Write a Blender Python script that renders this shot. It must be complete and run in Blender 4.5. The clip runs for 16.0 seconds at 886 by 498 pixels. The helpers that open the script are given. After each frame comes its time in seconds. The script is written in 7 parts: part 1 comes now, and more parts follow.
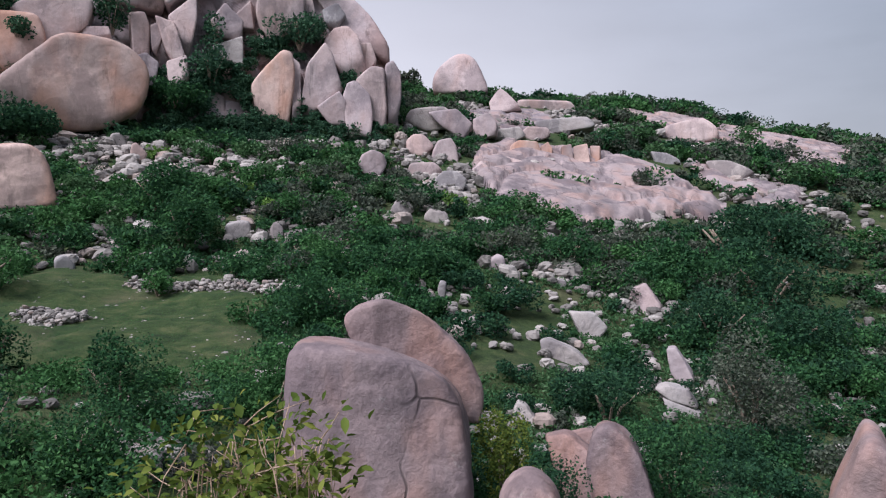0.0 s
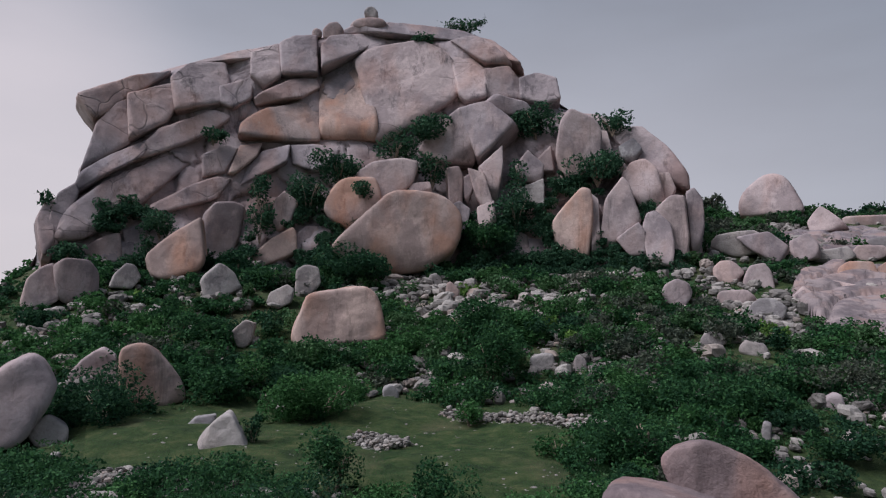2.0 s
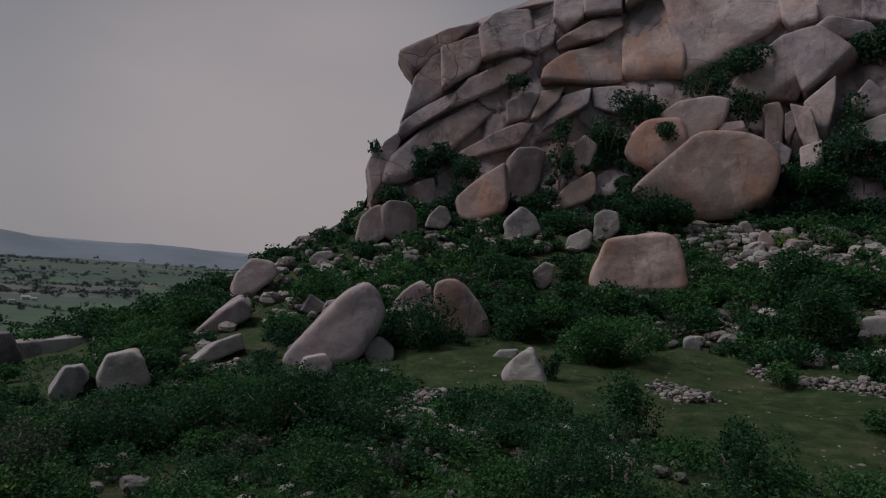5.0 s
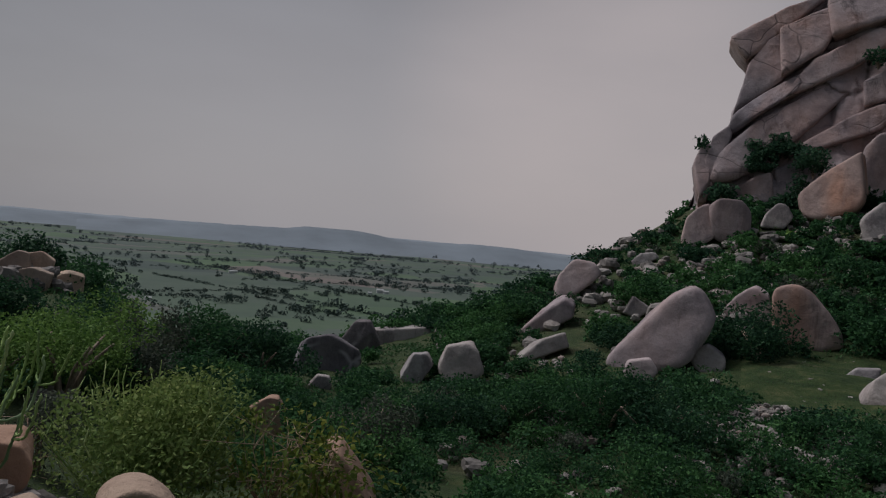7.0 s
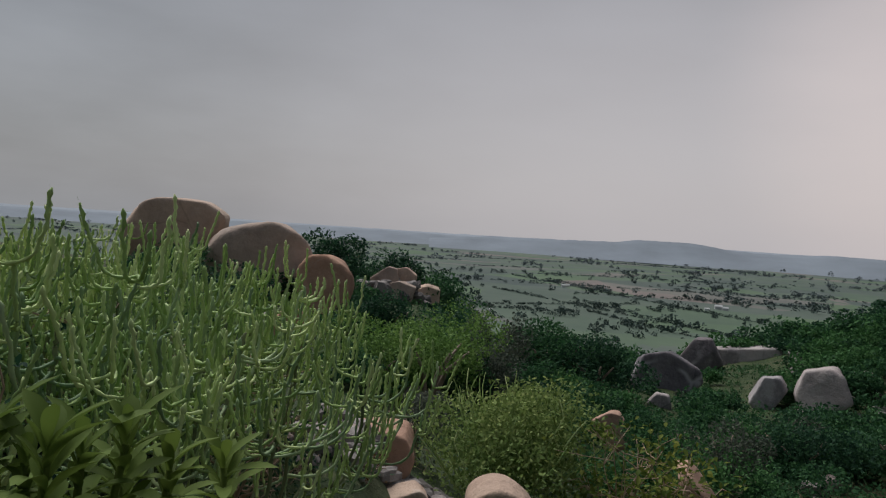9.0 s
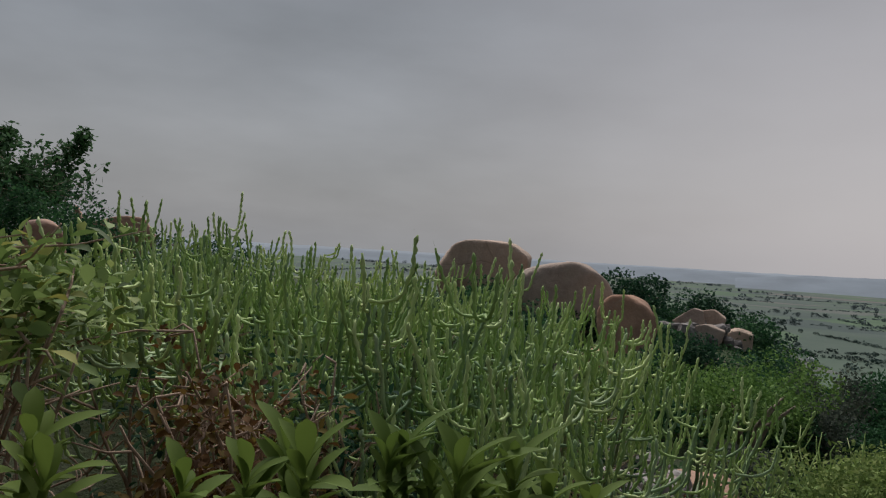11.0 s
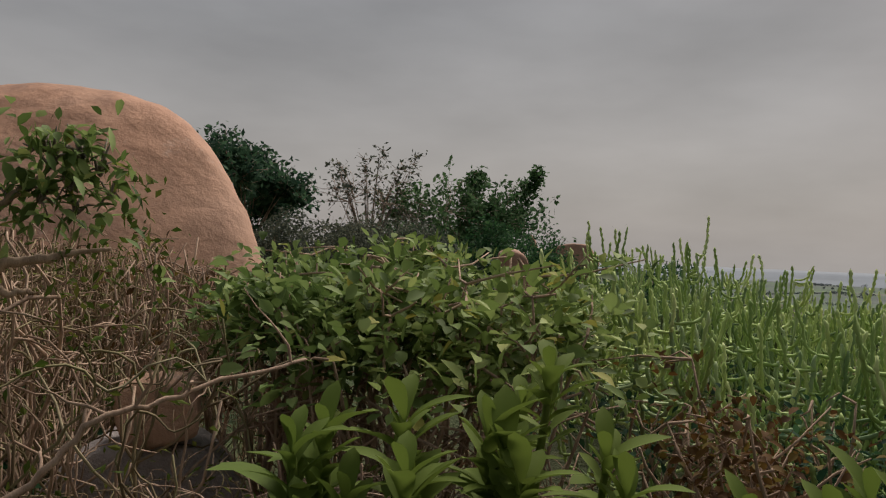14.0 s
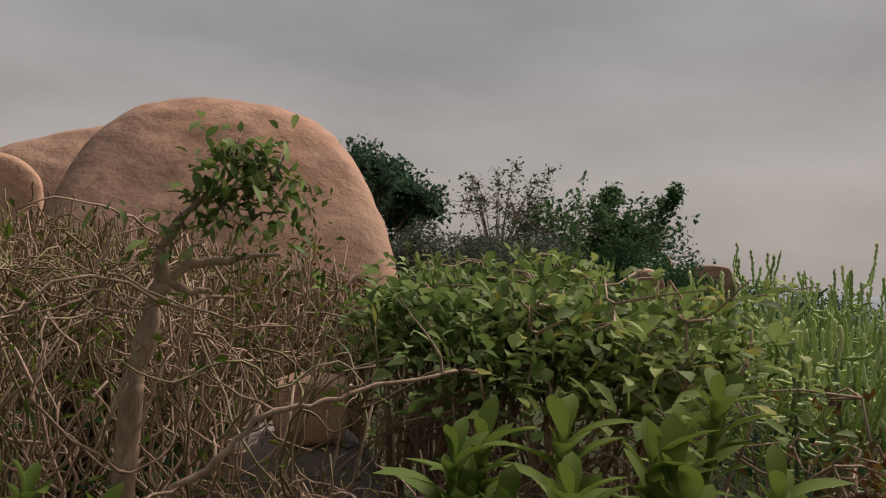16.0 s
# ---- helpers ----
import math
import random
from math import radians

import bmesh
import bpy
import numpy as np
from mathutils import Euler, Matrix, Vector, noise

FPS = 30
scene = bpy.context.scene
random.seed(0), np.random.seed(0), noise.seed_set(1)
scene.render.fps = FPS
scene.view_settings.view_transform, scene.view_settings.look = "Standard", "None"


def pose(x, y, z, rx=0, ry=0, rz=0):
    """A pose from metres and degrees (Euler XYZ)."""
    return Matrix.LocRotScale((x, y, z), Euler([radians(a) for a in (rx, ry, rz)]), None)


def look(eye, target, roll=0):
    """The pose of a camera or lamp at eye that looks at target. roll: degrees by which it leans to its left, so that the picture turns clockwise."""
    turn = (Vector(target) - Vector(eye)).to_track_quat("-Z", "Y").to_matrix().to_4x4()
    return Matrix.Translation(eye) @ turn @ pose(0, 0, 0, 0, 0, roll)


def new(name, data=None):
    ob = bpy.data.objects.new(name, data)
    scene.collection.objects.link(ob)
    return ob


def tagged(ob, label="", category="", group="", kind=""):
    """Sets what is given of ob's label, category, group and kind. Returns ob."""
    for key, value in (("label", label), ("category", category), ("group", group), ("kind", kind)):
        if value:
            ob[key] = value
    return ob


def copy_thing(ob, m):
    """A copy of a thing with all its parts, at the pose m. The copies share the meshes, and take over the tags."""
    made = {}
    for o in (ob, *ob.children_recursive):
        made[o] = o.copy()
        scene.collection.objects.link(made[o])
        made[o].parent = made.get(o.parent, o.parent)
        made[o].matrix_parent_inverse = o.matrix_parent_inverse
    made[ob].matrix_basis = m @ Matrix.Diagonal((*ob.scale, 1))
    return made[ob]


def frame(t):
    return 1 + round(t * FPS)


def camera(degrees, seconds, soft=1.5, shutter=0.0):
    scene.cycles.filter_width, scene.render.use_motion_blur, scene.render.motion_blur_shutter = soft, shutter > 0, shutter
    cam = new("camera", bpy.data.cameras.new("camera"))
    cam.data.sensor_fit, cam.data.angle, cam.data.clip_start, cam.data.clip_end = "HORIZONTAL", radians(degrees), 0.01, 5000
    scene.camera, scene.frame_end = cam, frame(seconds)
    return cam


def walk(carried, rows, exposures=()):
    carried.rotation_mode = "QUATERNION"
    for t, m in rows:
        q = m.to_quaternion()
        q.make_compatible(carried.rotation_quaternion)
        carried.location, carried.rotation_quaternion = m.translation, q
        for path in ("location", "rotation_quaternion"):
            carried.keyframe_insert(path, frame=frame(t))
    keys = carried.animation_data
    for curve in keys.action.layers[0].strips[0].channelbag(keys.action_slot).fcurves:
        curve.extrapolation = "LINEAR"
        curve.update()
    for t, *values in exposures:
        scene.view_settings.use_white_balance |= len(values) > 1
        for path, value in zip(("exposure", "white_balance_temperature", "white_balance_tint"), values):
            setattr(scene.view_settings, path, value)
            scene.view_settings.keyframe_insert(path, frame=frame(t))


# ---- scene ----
# camera: held at arm's length by someone who turns on the spot
cam = camera(63.9, 16.0, soft=1.2)


def held(rx, ry, rz):
    m = pose(0, 0, 0, rx, ry, rz)
    ahead = m.to_3x3() @ Vector((0, 0, -1))
    ahead.z = 0
    eye = ahead.normalized() * 0.5
    return Matrix.Translation(eye) @ m


turns = (
    (0.0, 87.37, -1.45, 0.07),
    (0.5, 88.56, -0.89, 4.96),
    (1.0, 89.67, -0.69, 9.16),
    (1.5, 94.65, -0.31, 16.33),
    (2.0, 97.45, -1.18, 23.80),
    (2.5, 97.70, -2.99, 27.87),
    (3.0, 96.98, -4.85, 29.08),
    (3.5, 95.39, -5.48, 33.12),
    (3.7, 94.19, -5.67, 35.52),
    (5.8, 91.97, -6.07, 52.05),
    (6.0, 91.75, -6.98, 53.28),
    (6.5, 90.83, -4.81, 60.43),
    (7.0, 89.75, -5.09, 72.67),
    (7.5, 88.04, -5.10, 77.37),
    (8.0, 88.12, -5.52, 80.39),
    (8.5, 88.60, -4.73, 90.04),
    (9.0, 88.79, -3.96, 98.93),
    (9.5, 88.17, -3.26, 104.10),
    (10.0, 89.03, -4.46, 110.18),
    (10.2, 89.43, -4.31, 113.49),
    (12.3, 90.38, -3.71, 132.40),
    (12.5, 90.25, -3.75, 134.80),
    (13.0, 89.59, -2.66, 141.63),
    (13.5, 89.84, -2.38, 150.96),
    (14.0, 90.43, -2.63, 156.20),
    (14.5, 90.66, -2.98, 159.66),
    (15.0, 90.03, -2.52, 165.01),
    (15.5, 91.06, -3.07, 165.48),
    (16.0, 90.83, -5.03, 166.35),
)
exposures = (
    (0.0, 0.6, 5750, 13), (0.4, 0.1, 5600, 15), (1.0, 0.0, 5650, 14), (1.5, -0.07, 5700, 12), (2.0, -0.05, 5800, 11), (2.5, 0.0, 5800, 11), (3.0, -0.22, 5850, 10), (3.7, -0.65, 5900, 10), (5.8, -1.1, 6100, 11),
    (6.5, -1.1, 6100, 11), (7.0, -0.8, 6100, 10), (7.5, -0.2, 6200, 9), (8.2, -0.15, 6250, 9), (9.0, -0.22, 6200, 9), (12.5, -0.2, 6500, 9), (14.0, 0.03, 7000, 12), (16.0, 0.12, 7200, 15),
)
walk(cam, [(t, held(rx, ry, rz)) for t, rx, ry, rz in turns], exposures)

# ---- light: an overcast evening sky with a low veiled sun ----
SUN_AZ, SUN_EL = 130.0, 53.0


def polar(az, d, z=0.0):
    """A place at the compass angle az (degrees, to the left of +y) and distance d from the viewpoint."""
    a = radians(az)
    return Vector((-math.sin(a) * d, math.cos(a) * d, z))


def make_world():
    w = bpy.data.worlds.new("evening_sky")
    scene.world = w
    w.use_nodes = True
    nt = w.node_tree
    nt.nodes.clear()
    n = nt.nodes.new
    out, bg = n("ShaderNodeOutputWorld"), n("ShaderNodeBackground")
    sky = n("ShaderNodeTexSky")
    sky.sky_type = "NISHITA"
    sky.sun_disc = False
    sky.sun_elevation = radians(SUN_EL)
    sky.sun_rotation = radians(-SUN_AZ)
    sky.dust_density = 4.0
    sky.air_density = 1.4
    tc, sep = n("ShaderNodeTexCoord"), n("ShaderNodeSeparateXYZ")
    nt.links.new(tc.outputs["Generated"], sep.inputs[0])
    ramp = n("ShaderNodeValToRGB")
    el = ramp.color_ramp.elements
    el[0].position, el[0].color = 0.0, (3.5, 3.46, 3.52, 1)
    el[1].position, el[1].color = 0.6, (1.7, 1.98, 2.4, 1)
    e = el.new(0.14)
    e.color = (3.14, 3.15, 3.28, 1)
    e = el.new(0.3)
    e.color = (2.5, 2.62, 2.84, 1)
    nt.links.new(sep.outputs["Z"], ramp.inputs[0])
    # broad torn cloud
    mp = n("ShaderNodeMapping")
    mp.inputs["Scale"].default_value = (1.6, 1.6, 5.0)
    nz = n("ShaderNodeTexNoise")
    nz.inputs["Scale"].default_value = 1.7
    nz.inputs["Detail"].default_value = 5.0
    nt.links.new(tc.outputs["Generated"], mp.inputs[0])
    nt.links.new(mp.outputs[0], nz.inputs["Vector"])
    mr = n("ShaderNodeMapRange")
    mr.inputs["From Min"].default_value, mr.inputs["From Max"].default_value = 0.3, 0.7
    mr.inputs["To Min"].default_value, mr.inputs["To Max"].default_value = 0.82, 1.14
    nt.links.new(nz.outputs["Fac"], mr.inputs["Value"])
    mul = n("ShaderNodeVectorMath")
    mul.operation = "SCALE"
    nt.links.new(ramp.outputs[0], mul.inputs[0])
    nt.links.new(mr.outputs[0], mul.inputs["Scale"])
    # warm glow low in the west
    dot = n("ShaderNodeVectorMath")
    dot.operation = "DOT_PRODUCT"
    dot.inputs[1].default_value = polar(48, 1.0, 0.2)
    nt.links.new(tc.outputs["Generated"], dot.inputs[0])
    gl = n("ShaderNodeMapRange")
    gl.interpolation_type = "SMOOTHSTEP"
    gl.inputs["From Min"].default_value, gl.inputs["From Max"].default_value = 0.1, 1.0
    nt.links.new(dot.outputs["Value"], gl.inputs["Value"])
    warm = n("ShaderNodeMix")
    warm.data_type = "RGBA"
    warm.inputs["B"].default_value = (6.6, 6.0, 5.9, 1)
    glf = n("ShaderNodeMath")
    glf.operation = "MULTIPLY"
    glf.inputs[1].default_value = 0.85
    low = n("ShaderNodeMapRange")
    low.interpolation_type = "SMOOTHSTEP"
    low.inputs["From Min"].default_value, low.inputs["From Max"].default_value = 0.75, 0.05
    nt.links.new(sep.outputs["Z"], low.inputs["Value"])
    both = n("ShaderNodeMath")
    both.operation = "MULTIPLY"
    nt.links.new(gl.outputs[0], both.inputs[0])
    nt.links.new(low.outputs[0], both.inputs[1])
    nt.links.new(both.outputs[0], glf.inputs[0])
    nt.links.new(glf.outputs[0], warm.inputs["Factor"])
    nt.links.new(mul.outputs[0], warm.inputs["A"])
    # a pink break in the cloud where the sun has gone
    dot2 = n("ShaderNodeVectorMath")
    dot2.operation = "DOT_PRODUCT"
    dot2.inputs[1].default_value = polar(60, 1.0, 0.2).normalized()
    nt.links.new(tc.outputs["Generated"], dot2.inputs[0])
    gl2 = n("ShaderNodeMapRange")
    gl2.interpolation_type = "SMOOTHSTEP"
    gl2.inputs["From Min"].default_value, gl2.inputs["From Max"].default_value = 0.94, 1.0
    gl2.inputs["To Max"].default_value = 0.55
    nt.links.new(dot2.outputs["Value"], gl2.inputs["Value"])
    torn = n("ShaderNodeMath")
    torn.operation = "MULTIPLY"
    nt.links.new(gl2.outputs[0], torn.inputs[0])
    nt.links.new(mr.outputs[0], torn.inputs[1])
    pink = n("ShaderNodeMix")
    pink.data_type = "RGBA"
    pink.inputs["B"].default_value = (8.6, 7.2, 6.7, 1)
    nt.links.new(torn.outputs[0], pink.inputs["Factor"])
    nt.links.new(warm.outputs["Result"], pink.inputs["A"])
    mix = n("ShaderNodeMix")
    mix.data_type = "RGBA"
    mix.inputs["Factor"].default_value = 0.92
    nt.links.new(sky.outputs[0], mix.inputs["A"])
    nt.links.new(pink.outputs["Result"], mix.inputs["B"])
    nt.links.new(mix.outputs["Result"], bg.inputs["Color"])
    bg.inputs["Strength"].default_value = 0.102
    nt.links.new(bg.outputs[0], out.inputs["Surface"])


make_world()
sun = new("sun", bpy.data.lights.new("sun", "SUN"))
sun.data.energy, sun.data.angle, sun.data.color = 4.0, radians(40), (1.0, 0.95, 0.92)
sun.matrix_world = look(polar(SUN_AZ, 80 * math.cos(radians(SUN_EL)), 80 * math.sin(radians(SUN_EL))), (0, 0, 0))

# ---- materials ----
def shader(name, rough=0.85):
    m = bpy.data.materials.new(name)
    m.use_nodes = True
    nt = m.node_tree
    bsdf = nt.nodes["Principled BSDF"]
    bsdf.inputs["Roughness"].default_value = rough
    bsdf.inputs["Specular IOR Level"].default_value = 0.25
    return m, nt, bsdf


def noise_node(nt, scale, detail=4.0, rough=0.6, stretch=None, coord=None):
    n = nt.nodes.new("ShaderNodeTexNoise")
    n.inputs["Scale"].default_value, n.inputs["Detail"].default_value, n.inputs["Roughness"].default_value = scale, detail, rough
    if coord is None:
        coord = nt.nodes.new("ShaderNodeNewGeometry").outputs["Position"]
    if stretch:
        mp = nt.nodes.new("ShaderNodeMapping")
        mp.inputs["Scale"].default_value = stretch
        nt.links.new(coord, mp.inputs[0])
        coord = mp.outputs[0]
    nt.links.new(coord, n.inputs["Vector"])
    return n.outputs["Fac"]


def ramp_node(nt, fac, stops):
    r = nt.nodes.new("ShaderNodeValToRGB")
    el = r.color_ramp.elements
    el[0].position, el[0].color = stops[0][0], (*stops[0][1], 1)
    el[1].position, el[1].color = stops[-1][0], (*stops[-1][1], 1)
    for p, c in stops[1:-1]:
        el.new(p).color = (*c, 1)
    nt.links.new(fac, r.inputs[0])
    return r.outputs[0]


def mix_node(nt, a, b, fac, how="MIX"):
    m = nt.nodes.new("ShaderNodeMix")
    m.data_type, m.blend_type = "RGBA", how
    for key, v in (("A", a), ("B", b)):
        if isinstance(v, tuple):
            m.inputs[key].default_value = (*v, 1)
        else:
            nt.links.new(v, m.inputs[key])
    if isinstance(fac, float):
        m.inputs["Factor"].default_value = fac
    else:
        nt.links.new(fac, m.inputs["Factor"])
    return m.outputs["Result"]


def span(nt, v, lo, hi, a=0.0, b=1.0):
    m = nt.nodes.new("ShaderNodeMapRange")
    for key, x in (("From Min", lo), ("From Max", hi), ("To Min", a), ("To Max", b)):
        m.inputs[key].default_value = x
    nt.links.new(v, m.inputs["Value"])
    return m.outputs[0]


def bump(nt, bsdf, height, strength, dist):
    b = nt.nodes.new("ShaderNodeBump")
    b.inputs["Strength"].default_value, b.inputs["Distance"].default_value = strength, dist
    nt.links.new(height, b.inputs["Height"])
    nt.links.new(b.outputs[0], bsdf.inputs["Normal"])


def granite(name, pale, dark, rust=0.0, size=1.0, streaks=0.5, cracks=0.4, vein=None, relief=0.75, stain=0.6, flow=(1.0, 1.0, 0.1), joint=0.011):
    """Weathered granite: blotches, fine grain, run-off streaks and rust stains. size: metres of a blotch; vein: colour of its joints."""
    m, nt, bsdf = shader(name, 0.88)
    blotch = noise_node(nt, 0.35 / size, 6, 0.62)
    col = ramp_node(nt, blotch, ((0.3, dark), (0.52, pale), (0.75, tuple(min(1, c * 1.16) for c in pale))))
    grain = noise_node(nt, 7 / size, 5, 0.75)
    col = mix_node(nt, col, ramp_node(nt, grain, ((0.3, (0.62, 0.62, 0.63)), (0.6, (1.05, 1.04, 1.03)))), 0.45, "MULTIPLY")
    run = noise_node(nt, 1.5 / size, 6, 0.75, flow)
    col = mix_node(nt, col, tuple(c * 0.38 for c in dark), span(nt, run, 0.55, 0.7, 0.0, streaks))
    if rust:
        r = noise_node(nt, 0.6 / size, 3, 0.5, (1, 1, 0.45))
        col = mix_node(nt, col, (0.46, 0.2, 0.1), span(nt, r, 0.46, 0.66, 0.0, rust))
    patina = noise_node(nt, 0.42 / size, 9, 0.7, (1, 1, 0.6))
    col = mix_node(nt, col, tuple(c * k for c, k in zip(dark, (0.62, 0.6, 0.66))), span(nt, patina, 0.5, 0.565, 0.0, stain))
    lichen = noise_node(nt, 2.2 / size, 6, 0.8)
    col = mix_node(nt, col, (0.5, 0.48, 0.44), span(nt, lichen, 0.6, 0.72, 0.0, 0.35))
    # hairline joints, here and there
    pos = nt.nodes.new("ShaderNodeNewGeometry").outputs["Position"]
    wob = nt.nodes.new("ShaderNodeTexNoise")
    wob.inputs["Scale"].default_value = 0.5 / size
    nt.links.new(pos, wob.inputs["Vector"])
    add = nt.nodes.new("ShaderNodeVectorMath")
    add.operation = "MULTIPLY_ADD"
    add.inputs[1].default_value = (1.3 * size,) * 3
    nt.links.new(wob.outputs["Color"], add.inputs[0])
    nt.links.new(pos, add.inputs[2])
    vor = nt.nodes.new("ShaderNodeTexVoronoi")
    vor.feature = "DISTANCE_TO_EDGE"
    vor.inputs["Scale"].default_value = 0.42 / size
    nt.links.new(add.outputs[0], vor.inputs["Vector"])
    line = span(nt, vor.outputs["Distance"], joint * 0.2, joint, 1.0, 0.0)
    some = span(nt, noise_node(nt, 0.3 / size, 2), 0.5, 0.6, 0.0, cracks)
    crack = nt.nodes.new("ShaderNodeMath")
    crack.operation = "MULTIPLY"
    nt.links.new(line, crack.inputs[0])
    nt.links.new(some, crack.inputs[1])
    col = mix_node(nt, col, vein or tuple(x * 0.22 for x in dark), crack.outputs[0])
    tone = nt.nodes.new("ShaderNodeObjectInfo").outputs["Random"]
    col = mix_node(nt, col, ramp_node(nt, tone, ((0.0, (0.82, 0.83, 0.86)), (1.0, (1.1, 1.04, 1.0)))), 1.0, "MULTIPLY")
    nt.links.new(col, bsdf.inputs["Base Color"])
    h = mix_node(nt, ramp_node(nt, noise_node(nt, 2.0 / size, 9, 0.62), ((0.2, (0, 0, 0)), (0.8, (1, 1, 1)))), ramp_node(nt, grain, ((0.2, (0, 0, 0)), (0.8, (1, 1, 1)))), 0.15)
    h = mix_node(nt, h, (0.0, 0.0, 0.0), crack.outputs[0])
    bump(nt, bsdf, h, relief, 0.09 * size)
    return m


def foliage(name, stops, rough=0.75, gloss=0.1, thin=0.33):
    """Leaves: each leaf of its own tone, a little light through it."""
    m, nt, bsdf = shader(name, rough)
    bsdf.inputs["Specular IOR Level"].default_value = gloss
    isl = nt.nodes.new("ShaderNodeNewGeometry").outputs["Random Per Island"]
    col = ramp_node(nt, isl, stops)
    patch = noise_node(nt, 0.45, 3)
    col = mix_node(nt, col, ramp_node(nt, patch, ((0.3, (0.62, 0.72, 0.62)), (0.7, (1.2, 1.12, 0.95)))), 0.8, "MULTIPLY")
    nt.links.new(col, bsdf.inputs["Base Color"])
    tr = nt.nodes.new("ShaderNodeBsdfTranslucent")
    nt.links.new(col, tr.inputs[0])
    mx = nt.nodes.new("ShaderNodeMixShader")
    mx.inputs[0].default_value = thin
    out = nt.nodes["Material Output"]
    nt.links.new(bsdf.outputs[0], mx.inputs[1])
    nt.links.new(tr.outputs[0], mx.inputs[2])
    nt.links.new(mx.outputs[0], out.inputs[0])
    return m


def bark(name, a, b, scale=12.0):
    m, nt, bsdf = shader(name, 0.9)
    n = noise_node(nt, scale, 5, 0.7, (1, 1, 0.3))
    nt.links.new(ramp_node(nt, n, ((0.3, a), (0.7, b))), bsdf.inputs["Base Color"])
    bump(nt, bsdf, n, 0.5, 0.02)
    return m


def plain_mat(name, col, rough=0.8, vary=0.25, scale=3.0):
    m, nt, bsdf = shader(name, rough)
    n = noise_node(nt, scale, 4)
    lo, hi = tuple(c * (1 - vary) for c in col), tuple(min(1, c * (1 + vary)) for c in col)
    nt.links.new(ramp_node(nt, n, ((0.3, lo), (0.7, hi))), bsdf.inputs["Base Color"])
    return m


GRANITE = granite("pink_granite", (0.46, 0.378, 0.37), (0.25, 0.207, 0.208), 0.16, 1.8, 0.7, 0.25, None, 0.45, 0.4)
GRANITE_CLIFF = granite("cliff_granite", (0.44, 0.368, 0.368), (0.23, 0.196, 0.203), 0.28, 3.5, 1.0, 0.6, None, 0.6, 0.35)
GRANITE_RUST = granite("rust_granite", (0.49, 0.375, 0.335), (0.28, 0.215, 0.195), 0.5, 2.2, 0.7, 0.15, None, 0.5, 0.4)
GRANITE_ORANGE = granite("orange_granite", (0.5, 0.31, 0.2), (0.35, 0.21, 0.14), 0.35, 1.2, 0.3, 0.4, None, 0.6, 0.25)
GRANITE_GREY = granite("grey_granite", (0.39, 0.36, 0.345), (0.22, 0.2, 0.195), 0.05, 1.2, 0.3)
GRANITE_TAN = granite("tan_granite", (0.47, 0.3, 0.21), (0.33, 0.21, 0.15), 0.2, 2.2, 0.5, 0.0, None, 0.45, 0.5)
GRANITE_BUFF = granite("buff_granite", (0.47, 0.37, 0.29), (0.32, 0.25, 0.2), 0.15, 2.0, 0.3, 0.2, None, 0.6, 0.2)
GRANITE_NEAR = granite("near_granite", (0.29, 0.218, 0.212), (0.15, 0.118, 0.122), 0.3, 0.9, 0.5, 0.9, None, 0.8, 0.45, (1.0, 1.0, 0.1), 0.02)
GRANITE_STREAK = granite("streaked_granite", (0.32, 0.262, 0.258), (0.17, 0.145, 0.15), 0.2, 1.4, 1.0, 0.8, None, 0.6, 0.6, (1.0, 0.1, 0.12))
GRANITE_DARK = granite("dark_granite", (0.2, 0.18, 0.185), (0.09, 0.085, 0.09), 0.0, 0.9, 0.5, 1.0, (0.36, 0.34, 0.34), 0.75, 0.5, (1.0, 1.0, 0.1), 0.07)

LEAF_SCRUB = foliage("scrub_leaf", ((0.0, (0.0174, 0.0494, 0.0267)), (0.5, (0.0326, 0.0918, 0.0405)), (1.0, (0.0616, 0.1480, 0.0596))))
# lightened a little, with the haze before the cliff bushes in the colour
LEAF_TREE = foliage("tree_leaf", ((0.0, (0.0192, 0.05, 0.0369)), (0.5, (0.0406, 0.0963, 0.0584)), (1.0, (0.079, 0.157, 0.0974))))
LEAF_BRIGHT = foliage("bright_leaf", ((0.0, (0.0251, 0.0704, 0.0271)), (0.5, (0.049, 0.13, 0.0435)), (1.0, (0.0951, 0.204, 0.0821))))
LEAF_FRESH = foliage("fresh_leaf", ((0.0, (0.06, 0.12, 0.03)), (0.5, (0.12, 0.22, 0.055)), (1.0, (0.21, 0.33, 0.1))))
LEAF_OLIVE = foliage("olive_leaf", ((0.0, (0.0305, 0.0725, 0.029)), (0.55, (0.0647, 0.136, 0.0595)), (1.0, (0.121, 0.211, 0.112))))
LEAF_FEATHER = foliage("feathery_leaf", ((0.0, (0.1, 0.15, 0.045)), (0.55, (0.2, 0.28, 0.09)), (1.0, (0.36, 0.42, 0.17))))
LEAF_DARK = foliage("dark_leaf", ((0.0, (0.0139, 0.0411, 0.0263)), (0.6, (0.0280, 0.0745, 0.0420)), (1.0, (0.0513, 0.1188, 0.0588))))
LEAF_GREY = foliage("grey_leaf", ((0.0, (0.05, 0.062, 0.055)), (0.6, (0.09, 0.108, 0.085)), (1.0, (0.15, 0.165, 0.135))))
LEAF_YELLOW = foliage("yellow_leaf", ((0.0, (0.054, 0.0864, 0.0162)), (0.6, (0.119, 0.162, 0.0324)), (1.0, (0.216, 0.227, 0.054))))
LEAF_BROAD = foliage("broad_leaf", ((0.0, (0.07, 0.11, 0.03)), (0.5, (0.18, 0.26, 0.082)), (0.9, (0.34, 0.42, 0.165)), (1.0, (0.36, 0.33, 0.08))), 0.65, 0.15)
